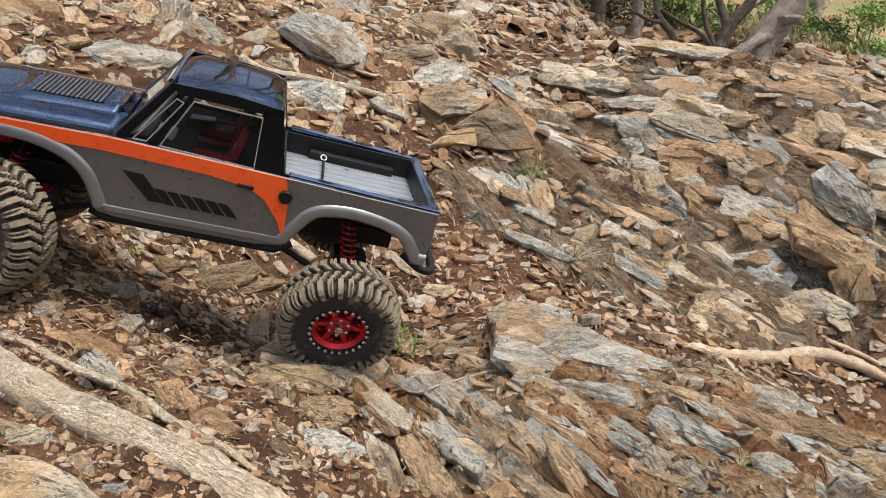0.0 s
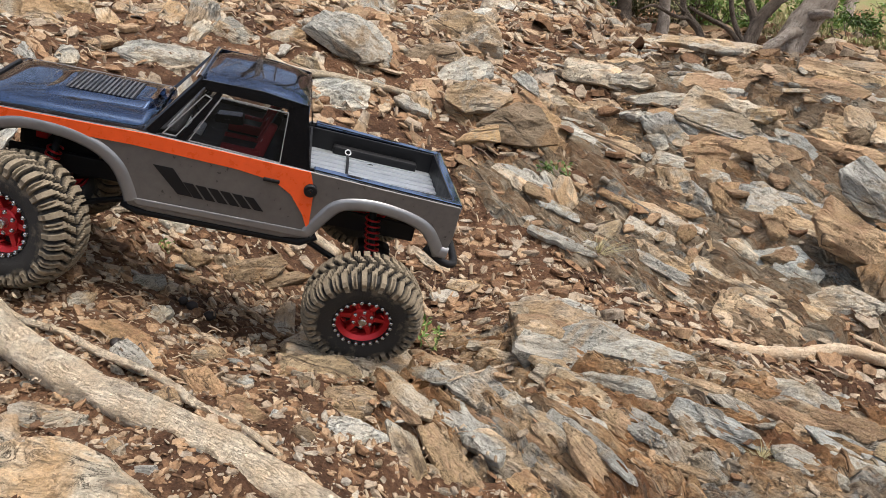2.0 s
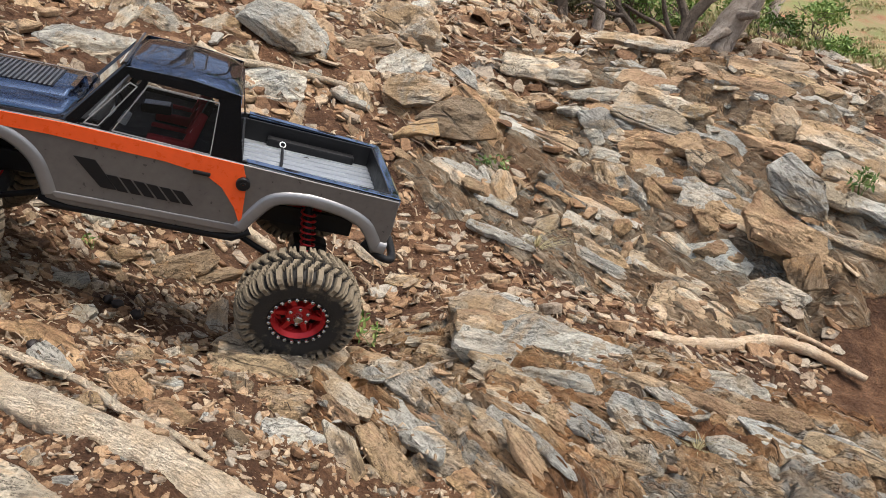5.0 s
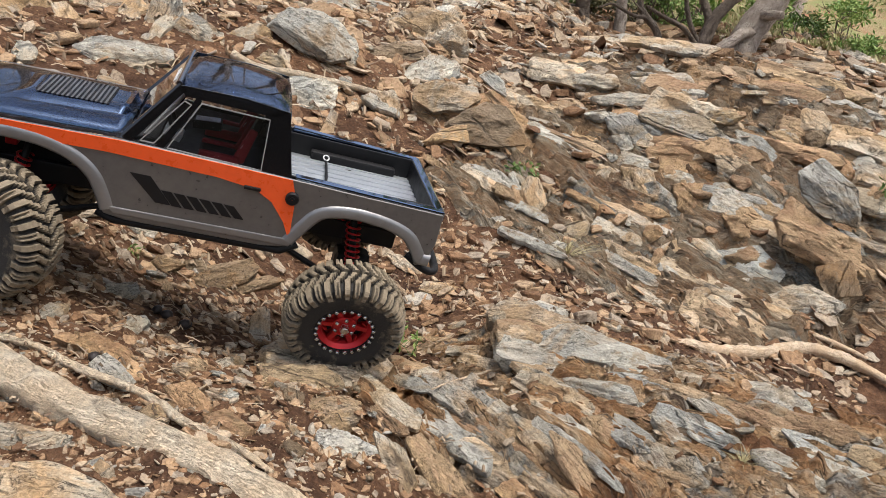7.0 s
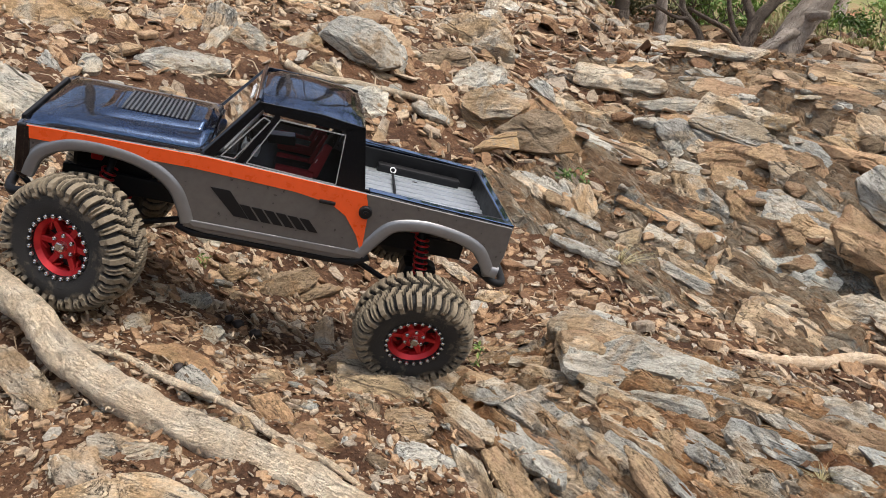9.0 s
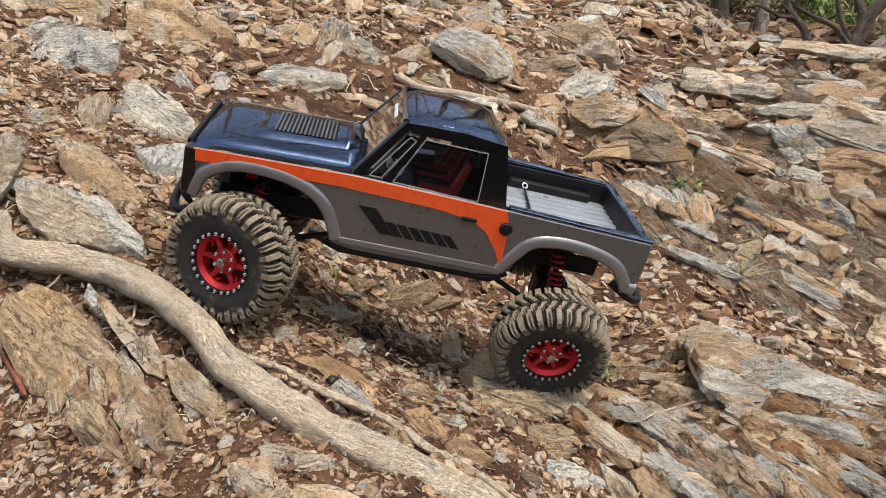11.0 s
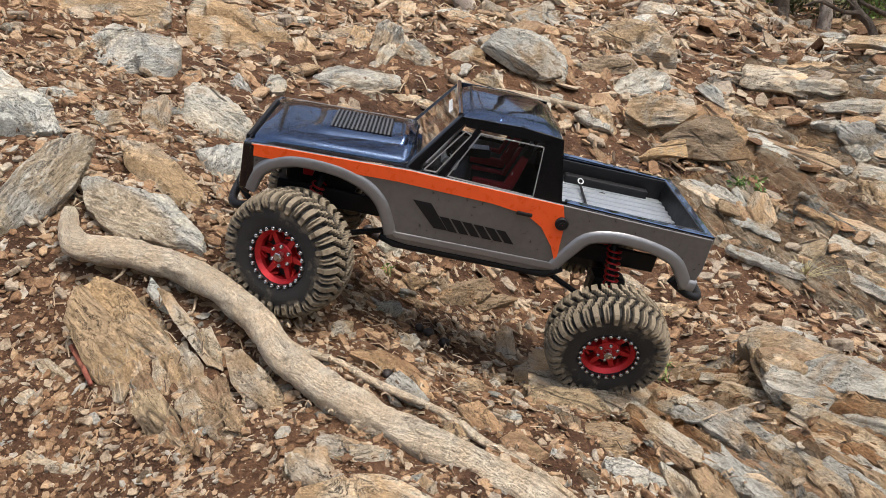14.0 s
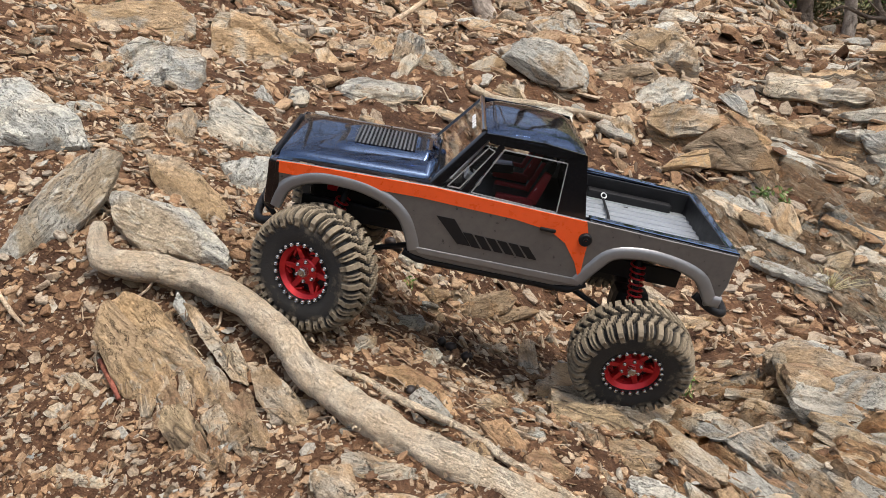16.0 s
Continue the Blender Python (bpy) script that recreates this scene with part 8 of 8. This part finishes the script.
tree("tree", "thin crooked brown sapling among the rocks", [(1.168, 4.065, 0.36), (1.165, 4.068, 0.421), (1.143, 4.086, 0.514), (1.119, 4.103, 0.601), (1.053, 4.118, 0.688), (1.035, 4.136, 0.775), (1.0, 4.15, 1.1), (1.02, 4.15, 1.5)], (0.026, 0.024, 0.021, 0.019, 0.018, 0.016, 0.012, 0.008), dark_bark, 63, 4, 3, 0.45, 700, dull_leaf, 0.04,
     extra=[([(1.085, 4.11, 0.66), (0.99, 4.08, 0.67), (0.88, 4.05, 0.72), (0.80, 4.0, 0.70)], (0.012, 0.010, 0.008, 0.004))])
tree("tree", "straight grey-brown tree trunk behind the scree", [(0.85, 4.79, 0.50), (0.851, 4.805, 0.59), (0.85, 4.833, 0.727), (0.855, 4.862, 0.863), (0.84, 4.9, 1.6), (0.9, 4.9, 2.6)], (0.055, 0.05, 0.046, 0.044, 0.04, 0.025), dark_bark, 64, 6, 3, 0.9, 1800, green_leaf, 0.06)
tree("tree", "pale grey tree trunk behind the scree", [(1.09, 4.90, 0.50), (1.095, 4.915, 0.579), (1.116, 4.948, 0.736), (1.122, 4.977, 0.876), (1.15, 5.0, 1.6), (1.1, 5.05, 2.5)], (0.045, 0.04, 0.036, 0.034, 0.03, 0.02), tree_bark, 65, 6, 3, 0.8, 1500, green_leaf, 0.06)
for i, (x, y) in enumerate([(-1.3, 6.2), (-0.35, 7.2), (0.2, 6.4)]):
    z = float(height(x, y)[0])
    tree("tree", "bare-branched tree standing further up the hillside", [(x, y, z - 0.1), (x + 0.05, y, z + 0.8), (x - 0.08, y - 0.1, z + 1.9), (x + 0.1, y - 0.25, z + 3.2), (x, y - 0.4, z + 4.4)], (0.10, 0.085, 0.07, 0.05, 0.03), dark_bark, 67 + i, 9, 4, 1.5)
tree("tree", "slim grey tree on the grassy slope", [(2.97, 6.82, 0.48), (2.99, 6.83, 0.571), (3.047, 6.892, 0.861), (3.094, 6.944, 1.103), (3.15, 7.0, 2.0), (3.2, 7.0, 3.2)], (0.06, 0.055, 0.05, 0.048, 0.04, 0.025), tree_bark, 66, 5, 3, 1.0, 1500, fresh_leaf, 0.07)
tree("tree", "bare branched tree on the upper slope", [(-0.62, 3.04, 0.52), (-0.633, 3.048, 0.616), (-0.651, 3.054, 0.673), (-0.689, 3.111, 0.78), (-0.72, 3.2, 1.3), (-0.6, 3.3, 2.0), (-0.55, 3.3, 2.8)], (0.055, 0.045, 0.04, 0.038, 0.034, 0.028, 0.02), tree_bark, 67, 9, 4, 1.0)
tree("tree", "bare branched tree on the upper slope", [(-1.75, 3.3, 0.95), (-1.73, 3.3, 1.2), (-1.7, 3.35, 1.8), (-1.6, 3.4, 2.6), (-1.5, 3.4, 3.4)], (0.07, 0.06, 0.05, 0.04, 0.03), tree_bark, 68, 8, 4, 1.1)


def bush(label, blobs, count, size, material, seed):
    ob = tagged(new("bush"), label, "bush")
    rng = np.random.RandomState(seed)
    for i, b in enumerate(blobs):
        base = Vector((b[0], b[1], float(height(b[0], b[1])[0]) - 0.02))
        tips = []
        bm = bmesh.new()
        for k in range(3):
            d = Vector((b[0] - base.x + rng.uniform(-0.5, 0.5) * b[3], b[1] - base.y + rng.uniform(-0.5, 0.5) * b[4], max(0.1, b[2] + b[5] * 0.5 - base.z)))
            branching(bm, base + Vector((rng.uniform(-0.3, 0.3) * b[3], 0, 0)), d.normalized(), d.length * 0.6, 0.009, 2, rng, tips)
        part("stalk", bm, dark_bark, ob, "", True)
    foliage("leaves", blobs, count, size, material, ob, seed)
    return ob


bush("dark green leafy bush at the edge of the scree", [(0.62, 4.95, 0.80, 0.16, 0.15, 0.12), (0.75, 5.05, 0.85, 0.13, 0.15, 0.12), (0.5, 5.0, 0.86, 0.12, 0.12, 0.10)], 2600, 0.035, green_leaf, 81)
bush("dull green bush between the tree trunks", [(1.30, 5.5, 0.86, 0.2, 0.2, 0.2), (1.0, 5.4, 0.95, 0.2, 0.2, 0.16)], 1600, 0.035, dull_leaf, 82)
bush("light green bush behind the dark tree", [(1.60, 5.4, 0.66, 0.16, 0.16, 0.14), (1.75, 5.5, 0.80, 0.2, 0.2, 0.16), (1.5, 5.5, 0.92, 0.2, 0.2, 0.14)], 2400, 0.04, fresh_leaf, 83)
bush("bright green leafy bush on the grassy slope", [(2.55, 6.4, 0.70, 0.22, 0.2, 0.2), (2.85, 6.6, 0.66, 0.22, 0.2, 0.18), (2.65, 6.5, 0.95, 0.2, 0.2, 0.16)], 3000, 0.05, fresh_leaf, 84)
bush("green spreading bush on the grassy slope", [(3.15, 6.3, 0.52, 0.16, 0.2, 0.10), (3.45, 6.4, 0.55, 0.12, 0.2, 0.10)], 1100, 0.045, green_leaf, 85)
bush("yellowish green low shrub beyond the rocks", [(2.45, 5.0, 0.46, 0.22, 0.16, 0.07), (2.75, 5.1, 0.45, 0.25, 0.16, 0.08), (2.2, 4.9, 0.44, 0.15, 0.12, 0.05)], 1900, 0.035, fresh_leaf, 86)
bush("leafy green shrub growing behind the leaning tree", [(2.08, 5.2, 0.72, 0.14, 0.12, 0.10), (2.22, 5.3, 0.70, 0.12, 0.12, 0.08)], 1700, 0.035, fresh_leaf, 101)
bush("dark green shrub below the slim tree", [(2.55, 5.65, 0.73, 0.15, 0.12, 0.10), (2.72, 5.7, 0.72, 0.12, 0.12, 0.08)], 1500, 0.035, green_leaf, 102)
bush("low yellow-green shrub at the end of the ledge", [(2.48, 4.80, 0.53, 0.14, 0.10, 0.06), (2.64, 4.86, 0.54, 0.12, 0.10, 0.07)], 1300, 0.03, fresh_leaf, 103)
bush("pale green shrub on the far bank", [(4.3, 8.6, 1.10, 0.30, 0.3, 0.18)], 700, 0.06, fresh_leaf, 87)
rng = np.random.RandomState(88)
tuft_y = np.exp(rng.uniform(math.log(4.7), math.log(11), 260))
tuft_x = tuft_y * rng.uniform(0.36, 0.66, 260)
grass = foliage("grass", [(a, b, c + 0.015, 0.10 + 0.012 * b, 0.10, 0.02) for a, b, c in zip(tuft_x, tuft_y, height(tuft_x, tuft_y))], 18000, 0.038, straw, None, 89, -2.2)
tagged(grass, "thin yellow-green grass on the far slope", "grass", kind="stuff")


def sprout(label, x, y, high, count, material, seed, blades=False):
    """A small plant: stems or blades from one root, with leaves."""
    rng = np.random.RandomState(seed)
    ob = tagged(new("plant"), label, "plant")
    z = float(height(x, y)[0])
    ob.location = (x, y, z - 0.002)
    if blades:
        for i in range(count):
            a, out = rng.uniform(0, 6.28), rng.uniform(0.3, 1.1)
            h, w = high * rng.uniform(0.6, 1.1), high * 0.028
            bm = bmesh.new()
            prev = None
            for k in range(5):
                f = k / 4
                c = Vector((math.cos(a) * out * high * f * f * 0.9, math.sin(a) * out * high * f * f * 0.9, h * (f - 0.35 * out * f * f)))
                s = Vector((-math.sin(a), math.cos(a), 0)) * w * (1.02 - f)
                pair = [bm.verts.new(c - s), bm.verts.new(c + Vector((0, 0, w * 0.3))), bm.verts.new(c + s)]
                if prev:
                    bm.faces.new((prev[0], prev[1], pair[1], pair[0]))
                    bm.faces.new((prev[1], prev[2], pair[2], pair[1]))
                prev = pair
            part("blade", bm, material, ob)
        return ob
    tips = []
    bm = bmesh.new()
    for k in range(4):
        branching(bm, Vector((0, 0, 0)), Vector((rng.uniform(-0.6, 0.6), rng.uniform(-0.6, 0.6), 1)).normalized(), high * 0.55, high * 0.02, 1, rng, tips)
    part("stalk", bm, green_leaf, ob)
    foliage("leaves", [(*t, high * 0.2, high * 0.2, high * 0.14) for t in tips], count, high * 0.28, material, ob, seed)
    return ob


sprout("small green weed growing from the bank", 0.21, 1.545, 0.05, 60, green_leaf, 91)
sprout("small green weed under the ledge", -0.012, 0.94, 0.035, 34, fresh_leaf, 92)
sprout("tiny green seedling among stones", 0.015, 0.845, 0.028, 24, fresh_leaf, 93)
sprout("tiny green seedling in dark soil", -0.33, 0.905, 0.022, 18, fresh_leaf, 94)
sprout("small green weed at the outcrop", 0.955, 1.52, 0.06, 60, green_leaf, 95)
sprout("dry tuft of grass in a rock crack", 0.315, 0.595, 0.024, 30, straw, 96, True)
sprout("dry tuft of grass on the bank", 0.27, 1.33, 0.07, 40, straw, 97, True)
sprout("small grey-green cushion plant on a slab", -1.09, 1.385, 0.035, 70, dull_leaf, 98)

# a fallen oak-like leaf on the near rock
dry_leaf = plain("dry_leaf", (0.52, 0.31, 0.15), 0.7, 0.0, 0.3, 0.5, 90, 0.001)
bm = bmesh.new()
ring = []
for k in range(30):
    a = 2 * math.pi * k / 30
    r = 0.016 * (0.72 + 0.25 * math.cos(5 * a) + 0.12 * math.cos(2 * a))
    ring.append(bm.verts.new((r * math.cos(a) * 1.25, r * math.sin(a), 0.0022 * math.sin(3 * a + 1) + 0.05 * r)))
mid = bm.verts.new((0, 0, -0.001))
for j in range(30):
    bm.faces.new((ring[j], ring[(j + 1) % 30], mid))
bmesh.ops.solidify(bm, geom=bm.faces[:], thickness=0.0006)
leaf = part("leaf", bm, dry_leaf, None, "", True)
tagged(leaf, "curled brown fallen leaf resting on tan rock", "leaf")
leaf_up = Vector(normals(np.array([0.008]), np.array([0.665]))[0]) + Vector((0, -0.5, 0.1))
leaf.matrix_world = Matrix.Translation((0.008, 0.665, float(height(0.008, 0.665)[0]) + 0.012)) @ leaf_up.normalized().to_track_quat("Z", "Y").to_matrix().to_4x4()
part("stalk", pipe([(-0.014, 0, 0.001), (-0.025, 0.004, 0.002), (-0.034, 0.007, 0.001)], 0.0004, None, 6, 10), dry_bark, leaf)

# dark seed cones lying about
cone_mat = plain("dark_cone", (0.022, 0.016, 0.014), 0.5, 0.0, 0.4, 0.5, 200, 0.001)
for i, (x, y, r) in enumerate([(-0.241, 0.763, 0.006), (-0.224, 0.768, 0.006), (-0.230, 0.58, 0.005), (-0.384, 0.985, 0.008), (-0.372, 0.988, 0.008), (-0.252, 0.766, 0.005)]):
    bm = bmesh.new()
    bmesh.ops.create_icosphere(bm, subdivisions=2, radius=r)
    for v in bm.verts:
        v.co *= 1 + 0.16 * noise.noise(v.co * 260 + Vector((i, 0, 0)))
        v.co.x *= 1.25
    ob = part("seed_pod", bm, cone_mat, None, "", True)
    tagged(ob, "dark round seed pod lying on the soil", "seed pod", "seed pods")
    ob.matrix_world = pose(x, y, float(height(x, y)[0]) + r * 0.7, 10, 5, 50 * i)

# twigs and dead leaf bits strewn over the soil
def strewn(name, label, count, seed, material, long, thin):
    rng = np.random.RandomState(seed)
    y = np.exp(rng.uniform(math.log(0.45), math.log(4.0), count))
    x = y * rng.uniform(-1.0, 0.6, count)
    l = y * rng.uniform(long * 0.4, long, count)
    a = rng.uniform(0, 6.28, count)
    d = np.stack([np.cos(a), np.sin(a)], -1)
    pts = []
    for f in (-0.5, 0.0, 0.5):
        X, Y = x + d[:, 0] * l * f, y + d[:, 1] * l * f
        pts.append(np.stack([X, Y, swell(X, Y) + 0.004 + 0.006 * rng.uniform(size=count) * y + (f == 0) * 0.004 * y], -1))
    s = np.stack([-d[:, 1], d[:, 0], np.zeros(count)], -1) * (thin * y)[:, None]
    up = np.array([0, 0, 1.0]) * (thin * y)[:, None]
    v = np.stack([q + o for q in pts for o in (-s, up * 1.2, s)], 1).reshape(-1, 3)
    f = np.array([(0, 1, 4, 3), (1, 2, 5, 4), (3, 4, 7, 6), (4, 5, 8, 7), (0, 3, 5, 2), (3, 6, 8, 5)])
    ob = sheet(name, v, (f[None] + (np.arange(count) * 9)[:, None, None]).reshape(-1, 4), material, False)
    return tagged(ob, label, "litter", kind="stuff")


twig_mat = leaf_material("dead_twigs", (0.10, 0.065, 0.04), (0.27, 0.19, 0.12), (0.45, 0.36, 0.25))
strewn("twigs", "thin dead twigs and rootlets strewn over the soil", 1100, 51, twig_mat, 0.035, 0.0009)
strewn("leaf_litter", "bits of dead leaves strewn among the stones", 2200, 52, twig_mat, 0.012, 0.0022)
